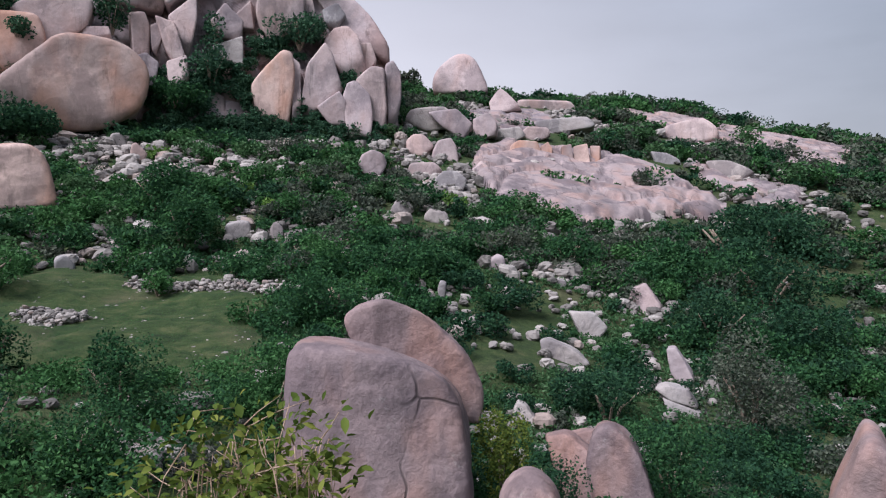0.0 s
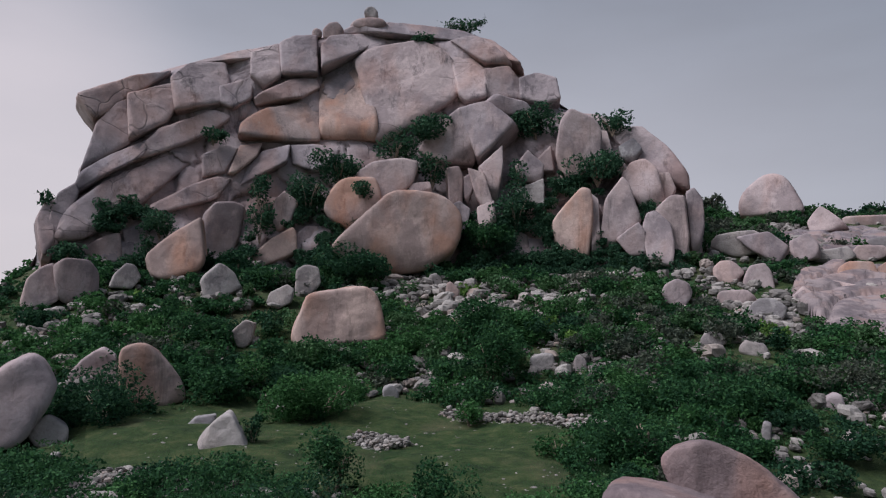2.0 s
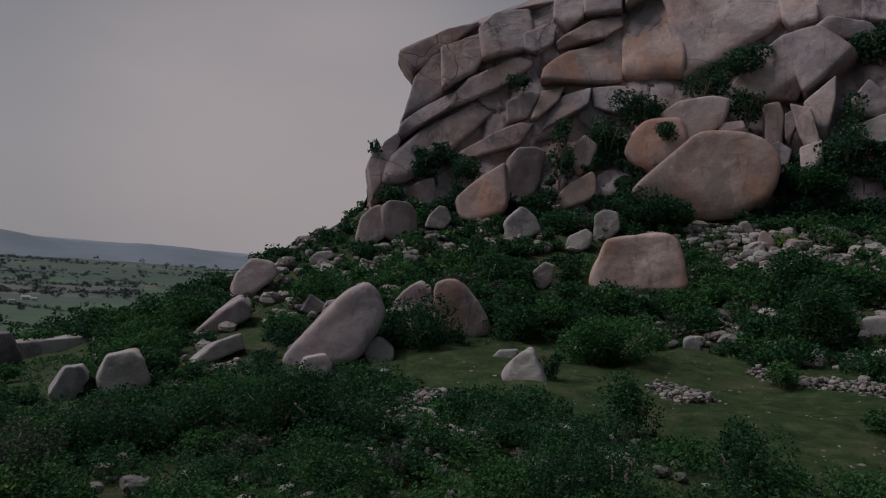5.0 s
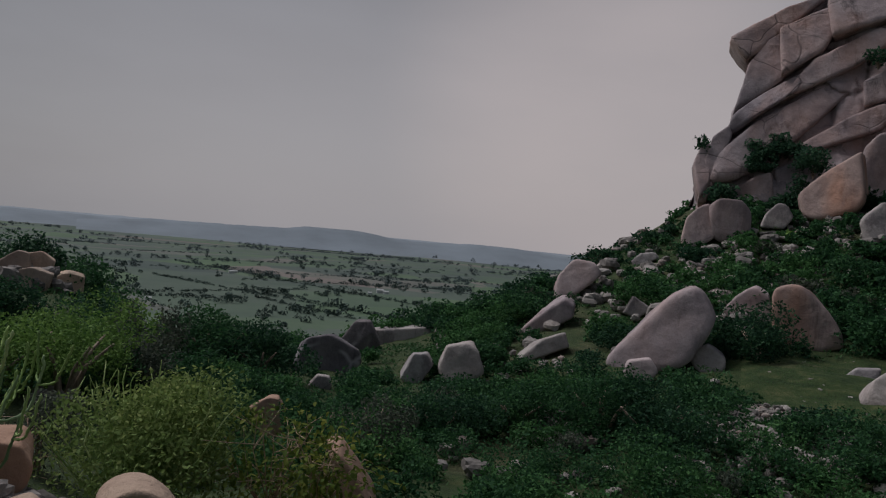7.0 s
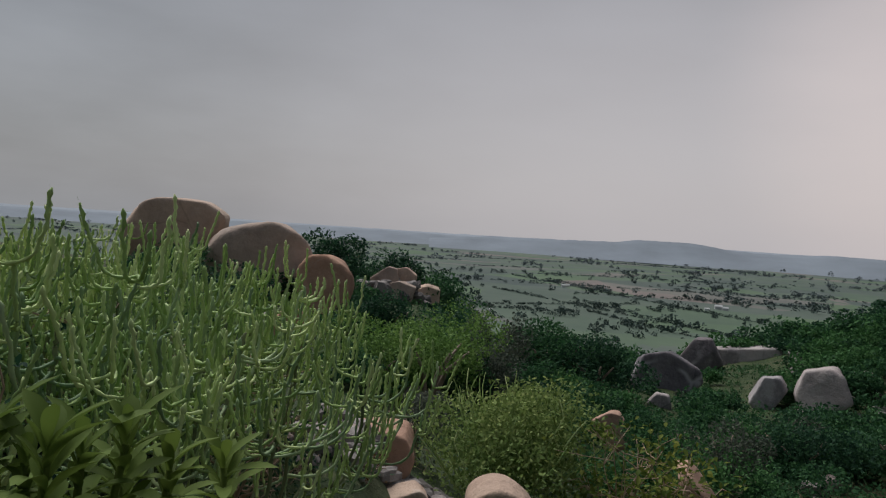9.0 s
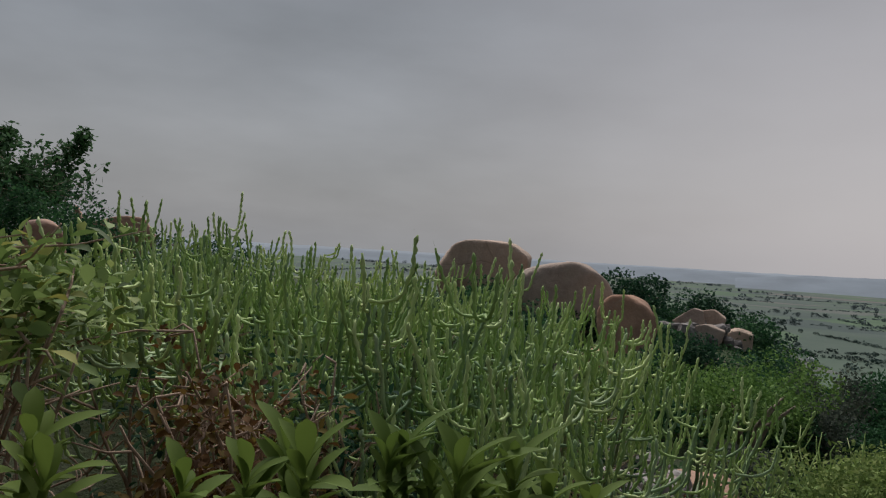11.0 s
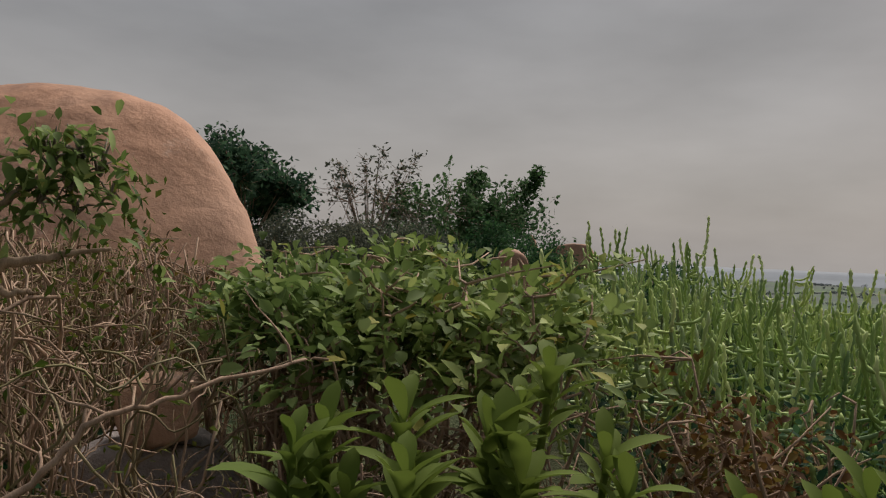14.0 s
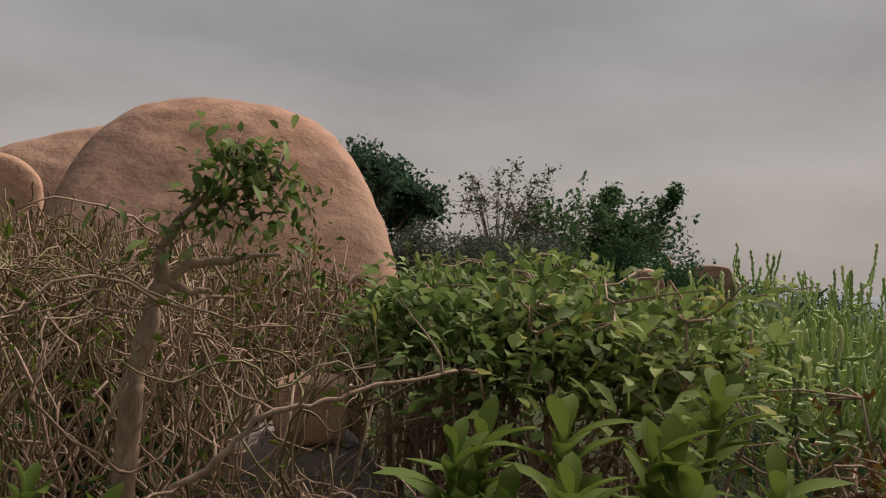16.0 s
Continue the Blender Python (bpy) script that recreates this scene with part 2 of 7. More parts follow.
LEAF_RUST = foliage("rust_leaf", ((0.0, (0.063, 0.0315, 0.0158)), (0.6, (0.126, 0.063, 0.021)), (1.0, (0.147, 0.115, 0.0315))))
# woody grey-green, darkened further for the shade inside the hedge
SPURGE_OLD_SHADED = foliage("old_shaded_spurge_stem", ((0.0, (0.1, 0.12, 0.07)), (0.5, (0.16, 0.18, 0.105)), (1.0, (0.24, 0.26, 0.16))), 0.85, 0.1, 0.0)
SPURGE = foliage("spurge_stem", ((0.0, (0.2218, 0.3292, 0.1135)), (0.5, (0.4234, 0.5487, 0.2081)), (1.0, (0.6451, 0.7183, 0.3784))), 0.7, 0.25, 0.05)
SPURGE_ARM = foliage("spurge_arm", ((0.0, (0.1600, 0.2380, 0.1275)), (0.5, (0.2720, 0.3655, 0.2040)), (1.0, (0.4160, 0.5015, 0.3145))), 0.7, 0.25, 0.0)
DRY_SPURGE = foliage("dry_spurge", ((0.0, (0.16, 0.11, 0.07)), (0.5, (0.28, 0.2, 0.13)), (0.8, (0.26, 0.22, 0.12)), (1.0, (0.44, 0.35, 0.25))), 0.8, 0.2, 0.05)
ROSETTE = foliage("rosette_leaf", ((0.0, (0.06, 0.1, 0.024)), (0.6, (0.13, 0.185, 0.04)), (1.0, (0.22, 0.25, 0.06))), 0.7, 0.12)
DRY_TWIG = bark("pale_dry_twig", (0.22, 0.14, 0.095), (0.5, 0.365, 0.265), 20.0)
TAN_BARK = bark("tan_bark", (0.2, 0.135, 0.09), (0.52, 0.385, 0.27), 26.0)
TWIG = bark("dry_twig", (0.12, 0.095, 0.075), (0.3, 0.25, 0.2))
BARK = bark("bark", (0.14, 0.105, 0.08), (0.36, 0.28, 0.215))


def rubble_material():
    m, nt, bsdf = shader("rubble_stone", 0.9)
    isl = nt.nodes.new("ShaderNodeNewGeometry").outputs["Random Per Island"]
    col = ramp_node(nt, isl, ((0.0, (0.12, 0.108, 0.1)), (0.5, (0.25, 0.222, 0.205)), (0.85, (0.38, 0.34, 0.315)), (1.0, (0.3, 0.23, 0.2))))
    n = noise_node(nt, 6.0, 5, 0.7)
    col = mix_node(nt, col, ramp_node(nt, n, ((0.3, (0.6, 0.6, 0.6)), (0.65, (1.1, 1.1, 1.08)))), 0.7, "MULTIPLY")
    nt.links.new(col, bsdf.inputs["Base Color"])
    bump(nt, bsdf, n, 0.5, 0.05)
    return m


RUBBLE = rubble_material()


def soil_material():
    m, nt, bsdf = shader("scrub_ground", 0.95)
    n1, n2, n3 = noise_node(nt, 0.12, 5), noise_node(nt, 1.7, 6, 0.7), noise_node(nt, 9.0, 4, 0.7)
    # the green is kept dark, standing for shade in the gaps between bushes
    grass = ramp_node(nt, n2, ((0.3, (0.018, 0.034, 0.012)), (0.55, (0.035, 0.06, 0.018)), (0.75, (0.08, 0.085, 0.035))))
    earth = ramp_node(nt, n2, ((0.3, (0.06, 0.05, 0.03)), (0.7, (0.17, 0.14, 0.09))))
    col = mix_node(nt, grass, earth, span(nt, n1, 0.5, 0.68, 0.05, 0.6))
    col = mix_node(nt, col, ramp_node(nt, n3, ((0.3, (0.5, 0.55, 0.45)), (0.7, (1.25, 1.2, 1.1)))), 0.7, "MULTIPLY")
    nt.links.new(col, bsdf.inputs["Base Color"])
    bump(nt, bsdf, n3, 0.8, 0.12)
    return m


def field_material():
    """Fields of a plain: patches of crop, pasture and bare red soil, evening haze mixed into their colours."""
    m, nt, bsdf = shader("plain_fields", 0.95)
    pos = nt.nodes.new("ShaderNodeNewGeometry").outputs["Position"]
    mp = nt.nodes.new("ShaderNodeMapping")
    mp.inputs["Scale"].default_value = (0.0065, 0.0045, 1)
    mp.inputs["Rotation"].default_value = (0, 0, 0.5)
    nt.links.new(pos, mp.inputs[0])
    v = nt.nodes.new("ShaderNodeTexVoronoi")
    v.distance = "CHEBYCHEV"
    v.inputs["Scale"].default_value = 1.0
    nt.links.new(mp.outputs[0], v.inputs["Vector"])
    sep = nt.nodes.new("ShaderNodeSeparateColor")
    nt.links.new(v.outputs["Color"], sep.inputs[0])
    col = ramp_node(nt, sep.outputs[0], ((0.0, (0.06, 0.08, 0.072)), (0.35, (0.074, 0.096, 0.08)), (0.6, (0.08, 0.126, 0.066)), (0.75, (0.068, 0.1, 0.07)), (0.9, (0.092, 0.11, 0.094)), (1.0, (0.15, 0.128, 0.116))))
    n = noise_node(nt, 0.01, 6, 0.65)
    col = mix_node(nt, col, ramp_node(nt, n, ((0.3, (0.65, 0.72, 0.72)), (0.7, (1.2, 1.15, 1.1)))), 0.8, "MULTIPLY")
    nt.links.new(col, bsdf.inputs["Base Color"])
    return m


def turf_material():
    m, nt, bsdf = shader("short_turf", 0.95)
    n1, n2, n3 = noise_node(nt, 0.22, 5), noise_node(nt, 1.1, 6, 0.7), noise_node(nt, 11.0, 4, 0.75)
    col = ramp_node(nt, n2, ((0.32, (0.014, 0.03, 0.01)), (0.5, (0.036, 0.06, 0.018)), (0.68, (0.085, 0.095, 0.04))))
    col = mix_node(nt, col, (0.12, 0.1, 0.065), span(nt, n1, 0.55, 0.7, 0.0, 0.5))
    col = mix_node(nt, col, ramp_node(nt, n3, ((0.3, (0.55, 0.6, 0.5)), (0.7, (1.25, 1.2, 1.1)))), 0.7, "MULTIPLY")
    nt.links.new(col, bsdf.inputs["Base Color"])
    bump(nt, bsdf, n3, 0.8, 0.1)
    return m


SOIL = soil_material()
TURF = turf_material()
FIELDS = field_material()

# ---- the lie of the land: heights (eye level 0) along compass lines, outward from the viewpoint ----
REACH = (0, 4, 8, 15, 22, 35, 48, 62, 76, 88, 102, 120, 160, 250, 450)
LINES = {}


def line(az, *heights):
    LINES[az] = heights


line(-60, -1.6, -2.4, -4, -6, -7, -7.5, -6, -3, 0, 4, 8, 12, 16, 14, -20)
line(-32, -1.6, -2.6, -4.6, -7.2, -8.6, -9.5, -9, -7, -4, -1, 3.5, 8.5, 15, 14, -20)
line(-17, -1.6, -2.6, -4.6, -7, -8.2, -7.8, -5.4, -2, 1.5, 5, 9.5, 15, 25, 24, -20)
line(-5, -1.6, -2.6, -4.6, -6.8, -7.6, -6.4, -3.2, 0.2, 4, 8, 13, 18.5, 25, 22, -20)
line(4, -1.6, -2.6, -4.6, -6.4, -7, -5.4, -2.6, 1, 5.5, 10, 15.5, 20.5, 20, 10, -20)
line(9, -1.6, -2.6, -4.4, -5.8, -6.2, -5, -2.4, 1.8, 6.2, 8.5, 14.9, 23.2, 23.4, 10, -20)
line(15, -1.6, -2.6, -4.2, -5.4, -5.2, -4.8, -3.6, 1.5, 5.2, 8.5, 18.2, 27, 27, 12, -20)
line(22, -1.6, -2.6, -4.2, -5.4, -5.3, -4.9, -4, 0.5, 5.2, 8.5, 22.6, 34.5, 36, 14, -20)
line(30, -1.6, -2.6, -4.2, -5.4, -5.3, -4.9, -4.2, -0.3, 5.2, 8.5, 23.1, 36.8, 37.8, 14, -20)
line(38, -1.6, -2.6, -4.2, -5.5, -5.4, -5, -4.3, -0.2, 5.2, 8.5, 21.5, 33, 34.2, 10, -30)
line(46, -1.6, -2.6, -4.2, -5.6, -5.8, -5.3, -4.5, -1, 4.2, 8.5, 18.2, 27.8, 27, 5, -35)
line(51, -1.6, -2.6, -4.2, -5.6, -6, -5.6, -4.7, -1.4, 3.4, 8.5, 13.2, 19.5, 16.2, -5, -40)
line(55, -1.6, -2.6, -4.2, -5.6, -6.1, -6, -4.9, -1.8, 2.6, 5.6, 6.9, 4.5, -5.4, -30, -48)
line(62, -1.6, -2.5, -4, -5.5, -6.3, -6.5, -5.3, -3.2, -1.4, -1.6, -4, -10, -24, -42, -50)
line(70, -1.6, -2.4, -3.6, -5.4, -6.5, -7, -6.7, -6.3, -7.5, -10, -14, -20, -32, -46, -50)
line(82, -1.6, -2.4, -3.5, -5.2, -6.2, -7.2, -8.5, -10.5, -14, -18, -22, -28, -38, -47, -50)
line(94, -1.6, -2.4, -3.5, -4.8, -5.6, -6.6, -8.2, -11, -15, -19, -23, -29, -38, -47, -50)
line(99, -1.6, -2.3, -3.3, -4.4, -4.6, -3.6, -4.8, -9, -14, -18, -22, -28, -38, -47, -50)
line(105, -1.6, -1.8, -2.3, -3.7, -4, -3.5, -4.4, -8, -13, -18, -22, -28, -38, -47, -50)
line(118, -1.6, -1.7, -1.9, -2.3, -2.2, -2.2, -4.4, -9, -13, -17, -21, -27, -38, -47, -50)
line(140, -1.6, -1.5, -1.3, -1.1, -1, -1.3, -3.5, -7, -12, -17, -21, -27, -38, -47, -50)
line(175, -1.6, -1.5, -1.2, -0.9, -0.6, -1, -3, -7, -12, -17, -21, -27, -38, -47, -50)
line(210, -1.6, -1.5, -1.2, -0.9, -0.6, -1, -3, -7, -12, -17, -21, -27, -38, -47, -50)
line(270, -1.6, -1.8, -2.5, -3.5, -4.5, -5, -5, -4, -3, -2, 0, 2, 0, -8, -40)
line(300, *LINES[-60])

STEP = 0.5
GRID_D = np.unique(np.concatenate([np.arange(0, 24, 1.0), np.arange(24, 130, 1.5), np.geomspace(130, 460, 30)]))
GRID_A = np.arange(-60, 300, STEP)


def lattice():
    keys = sorted(LINES)
    lines = np.array([np.interp(GRID_D, REACH, LINES[k]) for k in keys])
    out = np.array([[np.interp(a, keys, lines[:, j]) for j in range(len(GRID_D))] for a in GRID_A])
    for _ in range(6):
        out = (np.roll(out, 1, 0) + 2 * out + np.roll(out, -1, 0)) / 4
    for _ in range(2):
        out[:, 1:-1] = (out[:, :-2] + 2 * out[:, 1:-1] + out[:, 2:]) / 4
    return out


HEIGHTS = lattice()


def ground(x, y):
    """The height of the land at x, y."""
    d = math.hypot(x, y)
    a = (math.degrees(math.atan2(-x, y)) + 60) % 360 / STEP
    if d > 455:
        return -50.0
    i, fa = int(a), a - int(a)
    j = min(max(int(np.searchsorted(GRID_D, d)) - 1, 0), len(GRID_D) - 2)
    fd = (d - GRID_D[j]) / (GRID_D[j + 1] - GRID_D[j])
    n = len(GRID_A)
    low = HEIGHTS[i % n, j] * (1 - fd) + HEIGHTS[i % n, j + 1] * fd
    high = HEIGHTS[(i + 1) % n, j] * (1 - fd) + HEIGHTS[(i + 1) % n, j + 1] * fd
    return float(low * (1 - fa) + high * fa)

# ---- builders ----
def mesh_object(name, verts, faces, mat, parent=None, smooth=False, label=""):
    me = bpy.data.meshes.new(name)
    me.from_pydata([tuple(v) for v in verts], [], [tuple(f) for f in faces])
    if smooth:
        me.polygons.foreach_set("use_smooth", np.ones(len(me.polygons), dtype=bool))
    me.materials.append(mat)
    me.update()
    ob = new(name, me)
    if parent:
        ob.parent = parent
    if label:
        tagged(ob, label)
    return ob


def quads_object(name, verts, mat, parent=None, smooth=False):
    """A mesh of loose quads from an array n x 4 x 3."""
    verts = np.asarray(verts, dtype=np.float32)
    n = len(verts)
    me = bpy.data.meshes.new(name)
    me.vertices.add(4 * n)
    me.vertices.foreach_set("co", verts.reshape(-1))
    me.loops.add(4 * n)
    me.loops.foreach_set("vertex_index", np.arange(4 * n, dtype=np.int32))
    me.polygons.add(n)
    me.polygons.foreach_set("loop_start", np.arange(0, 4 * n, 4, dtype=np.int32))
    me.polygons.foreach_set("loop_total", np.full(n, 4, dtype=np.int32))
    me.materials.append(mat)
    me.update(calc_edges=True)
    ob = new(name, me)
    if parent:
        ob.parent = parent
    return ob


def cube_sphere(n):
    """Points and faces of a unit cube whose sides carry n x n squares."""
    index, pts, faces = {}, [], []

    def vid(i, j, k):
        if (i, j, k) not in index:
            index[(i, j, k)] = len(pts)
            pts.append((2 * i / n - 1, 2 * j / n - 1, 2 * k / n - 1))
        return index[(i, j, k)]

    for a in range(n):
        for b in range(n):
            faces.append((vid(a, b, 0), vid(a, b + 1, 0), vid(a + 1, b + 1, 0), vid(a + 1, b, 0)))
            faces.append((vid(a, b, n), vid(a + 1, b, n), vid(a + 1, b + 1, n), vid(a, b + 1, n)))
            faces.append((vid(a, 0, b), vid(a + 1, 0, b), vid(a + 1, 0, b + 1), vid(a, 0, b + 1)))
            faces.append((vid(a, n, b), vid(a, n, b + 1), vid(a + 1, n, b + 1), vid(a + 1, n, b)))
            faces.append((vid(0, a, b), vid(0, a, b + 1), vid(0, a + 1, b + 1), vid(0, a + 1, b)))
            faces.append((vid(n, a, b), vid(n, a + 1, b), vid(n, a + 1, b + 1), vid(n, a, b + 1)))
    return np.array(pts), faces


CUBES = {n: cube_sphere(n) for n in (2, 3, 4, 8, 14, 22, 34)}


def lumps(p, scale, seed):
    """Smooth noise, about -1 to 1, at each point."""
    off = Vector((seed * 7.13 % 50, seed * 3.71 % 50, seed * 5.37 % 50))
    return np.array([noise.noise(Vector(q) * scale + off) for q in p])


def rock_points(w, h, dep, k, cuts, seed, res, rough, tilt):
    """A boulder w wide, h high, dep deep. k: 2 is round, 6 boxy. cuts: (angle, share) planes that trim its outline, seen from the front."""
    rng = np.random.default_rng(seed)
    size = np.array((w, dep, h)) / 2
    if k <= 2.6:
        planes = [(a, 1.0) for a in range(0, 360, 30)]
        soft = 5.0
    else:
        turn = rng.uniform(0, 50)
        planes = [(turn + a + rng.uniform(-14, 14), rng.uniform(0.84, 1.02)) for a in range(0, 360, 51)]
        soft = 8.0 + 2.5 * k
    planes = planes + list(cuts)
    pts, faces = block_points([(a, c * math.hypot(size[0] * math.cos(radians(a)), size[2] * math.sin(radians(a)))) for a, c in planes], size, soft, seed, res, 0.0, 0.12)
    lo, hi = pts.min(0), pts.max(0)
    p = (pts - (lo + hi) / 2) / ((hi - lo) / 2)
    q = weathered(p * size, (w + h) / 4, seed, rough)
    a = radians(tilt)
    c, s = math.cos(a), math.sin(a)
    return np.stack((q[:, 0] * c - q[:, 2] * s, q[:, 1], q[:, 0] * s + q[:, 2] * c), 1), faces


def weathered(q, mean, seed, rough):
    """Swells, hollows and small chips on a rock's surface."""
    d = lumps(q, 0.9 / mean, seed) * 0.045 + lumps(q, 2.6 / mean, seed + 9) * 0.024 + lumps(q, 7.0 / mean, seed + 5) * 0.011
    return q + q / np.linalg.norm(q, axis=1)[:, None] * (d * mean * rough)[:, None]


def block_points(planes, size, soft, seed, res, lean, skew=0.16, chip=0.82):
    """A rock bounded by planes: (angle, metres from its middle) round its outline, and broken faces in front; soft: how sharp its edges are; lean: how far the front lies back."""
    p, faces = CUBES[res]
    u = p * size
    u /= np.linalg.norm(u, axis=1)[:, None]
    rng = np.random.default_rng(seed)
    inv = np.zeros(len(u))
    rows = [((math.cos(radians(a)), rng.uniform(-skew, skew), math.sin(radians(a))), off) for a, off in planes]
    rows.append(((rng.uniform(-0.2, 0.2), -1.0, lean + rng.uniform(-0.1, 0.2)), size[1] * 0.92))
    rows.append(((0.0, 1.0, 0.0), size[1]))
    for _ in range(3):
        a = rng.uniform(0, 2 * math.pi)
        tip = rng.uniform(0.45, 0.8)
        rows.append(((math.cos(a) * tip, -1.0, math.sin(a) * tip + lean), (size[1] + tip * math.hypot(math.cos(a) * size[0], math.sin(a) * size[2])) * rng.uniform(chip - 0.05, chip + 0.06)))
    for n, off in rows:
        n = np.array(n)
        inv += np.maximum(u @ (n / np.linalg.norm(n)) / off, 0) ** soft
    return u * (inv ** (-1 / soft))[:, None], faces


SEED = [10]
ROCKS = []


def rock(az, d, z, w, h, mat, label="", k=3.0, cuts=(), tilt=0, dep=0.8, res=14, rough=1.0, name="boulder", category="boulder", group="", parent=None, kind=""):
    """A boulder centred at az, d, z, its broad side towards the viewpoint; dep is its depth as a share of its mean size."""
    SEED[0] += 1
    p, faces = rock_points(w, h, dep * (w + h) / 2, k, cuts, SEED[0], res, rough, tilt)
    ob = mesh_object(name, p, faces, mat, parent, True)
    ob.matrix_world = Matrix.Translation(polar(az, d, z)) @ Matrix.Rotation(radians(az), 4, "Z")
    if not parent:
        tagged(ob, label, category, group, kind)
    ROCKS.append((az, d, z, w, h))
    return ob

def block(az, d, z, w, h, mat, label, planes, soft=8, dep=0.75, lean=0.15, name="boulder", category="boulder", parent=None, rough=0.7, rest=False, skew=0.14):
    """A broken rock whose outline, seen from the viewpoint, is bounded by planes: (angle, metres from its middle)."""
    SEED[0] += 1
    size = np.array((w, dep * (w + h) / 2, h)) / 2
    # its foot goes on down into the ground
    here = polar(az, d)
    sink = 0.0 if parent or rest else min(h * (1.0 if d < 60 or lean > 1 else 0.2), max(0.0, z - h / 2 - land(here.x, here.y) + 0.2))
    worn = not parent and 12 < d < 75
    planes = [(a, off * (1.1 if parent else 1.02) + sink * max(0.0, -math.sin(radians(a)))) for a, off in planes]
    q, faces = block_points(planes, size, soft * (1.9 if worn else 2.2), SEED[0], 34 if w + h > 11 or d < 20 else 22, lean, 0.06 if parent else skew, 0.95 if parent else 1.1 if skew < 0.05 else 0.86)
    sharp, _ = block_points(planes, size, 70.0, SEED[0], 8, lean, 0.06 if parent else skew, 0.95 if parent else 1.1 if skew < 0.05 else 0.86)
    for k in (0, 2):
        q[:, k] = np.interp(q[:, k], (q[:, k].min(), 0.0, q[:, k].max()), (sharp[:, k].min(), 0.0, sharp[:, k].max()))
    ob = mesh_object(name, weathered(q, (w + h) / 4, SEED[0], rough * (1.7 if worn else 1.0)), faces, mat, parent, True)
    m = Matrix.Translation(polar(az, d, z)) @ Matrix.Rotation(radians(az), 4, "Z")
    if parent:
        ob.matrix_local = Matrix.Translation(-parent.location) @ m
    else:
        ob.matrix_world = m
        tagged(ob, label, category)
        ROCKS.append((az, d, z, w, h))
    return ob


# ---- the land ----
def build_ground():
    ds = np.unique(np.concatenate([np.arange(0.6, 24, 0.6), np.arange(24, 130, 1.1), np.geomspace(130, 4950, 60)]))
    azs = np.arange(0, 360, 0.75)
    verts, faces = [(0, 0, -1.6)], []
    for d in ds:
        for a in azs:
            p = polar(a, d)
            q = Vector((p.x, p.y, 0))
            z = ground(p.x, p.y)
            if d < 400:
                z += noise.noise(q * 0.16) * min(0.5, d * 0.02) + noise.noise(q * 0.55) * min(0.22, d * 0.012)
            else:
                z += noise.noise(q * 0.0016) * 9 * min(1, (d - 400) / 800)
            verts.append((p.x, p.y, z))
    n = len(azs)
    for j in range(n):
        faces.append((0, 1 + j, 1 + (j + 1) % n))
    for i in range(len(ds) - 1):
        for j in range(n):
            a, b = 1 + i * n + j, 1 + i * n + (j + 1) % n
            faces.append((a, a + n, b + n, b))
    ob = mesh_object("ground", verts, faces, SOIL, None, True)
    ob.data.materials.append(FIELDS)
    ob.data.materials.append(GRANITE_CLIFF)
    mid = [0] * len(ob.data.polygons)
    for f in ob.data.polygons:
        c = f.center
        r = math.hypot(c.x, c.y)
        if r > 330:
            mid[f.index] = 1
        elif r > 84 and f.normal.z < 0.72:
            mid[f.index] = 2
    ob.data.polygons.foreach_set("material_index", mid)
    tagged(ob, "scrubby hillside ground running out to farmed plain", "ground", kind="structure")
    return ob


build_ground()

# ---- the granite hill: a face of close-set slabs with deep joints ----
# outline of the hill against the sky, as angle up and compass angle, on its left and its right side
LEFT_EDGE = ((2.0, 57.0), (4.6, 54.2), (7.7, 54.1), (10.1, 52.3), (15.1, 51.0), (16.5, 52.0), (19.7, 46.6), (21.8, 41.0), (23.5, 35.1), (24.9, 30.4))
RIGHT_EDGE = ((2.0, 2.5), (10.8, 3.9), (13.3, 5.1), (16.6, 7.9), (17.3, 10.7), (18.5, 14.2), (20.2, 15.0), (21.3, 17.9), (24.3, 22.3), (24.9, 26.5))

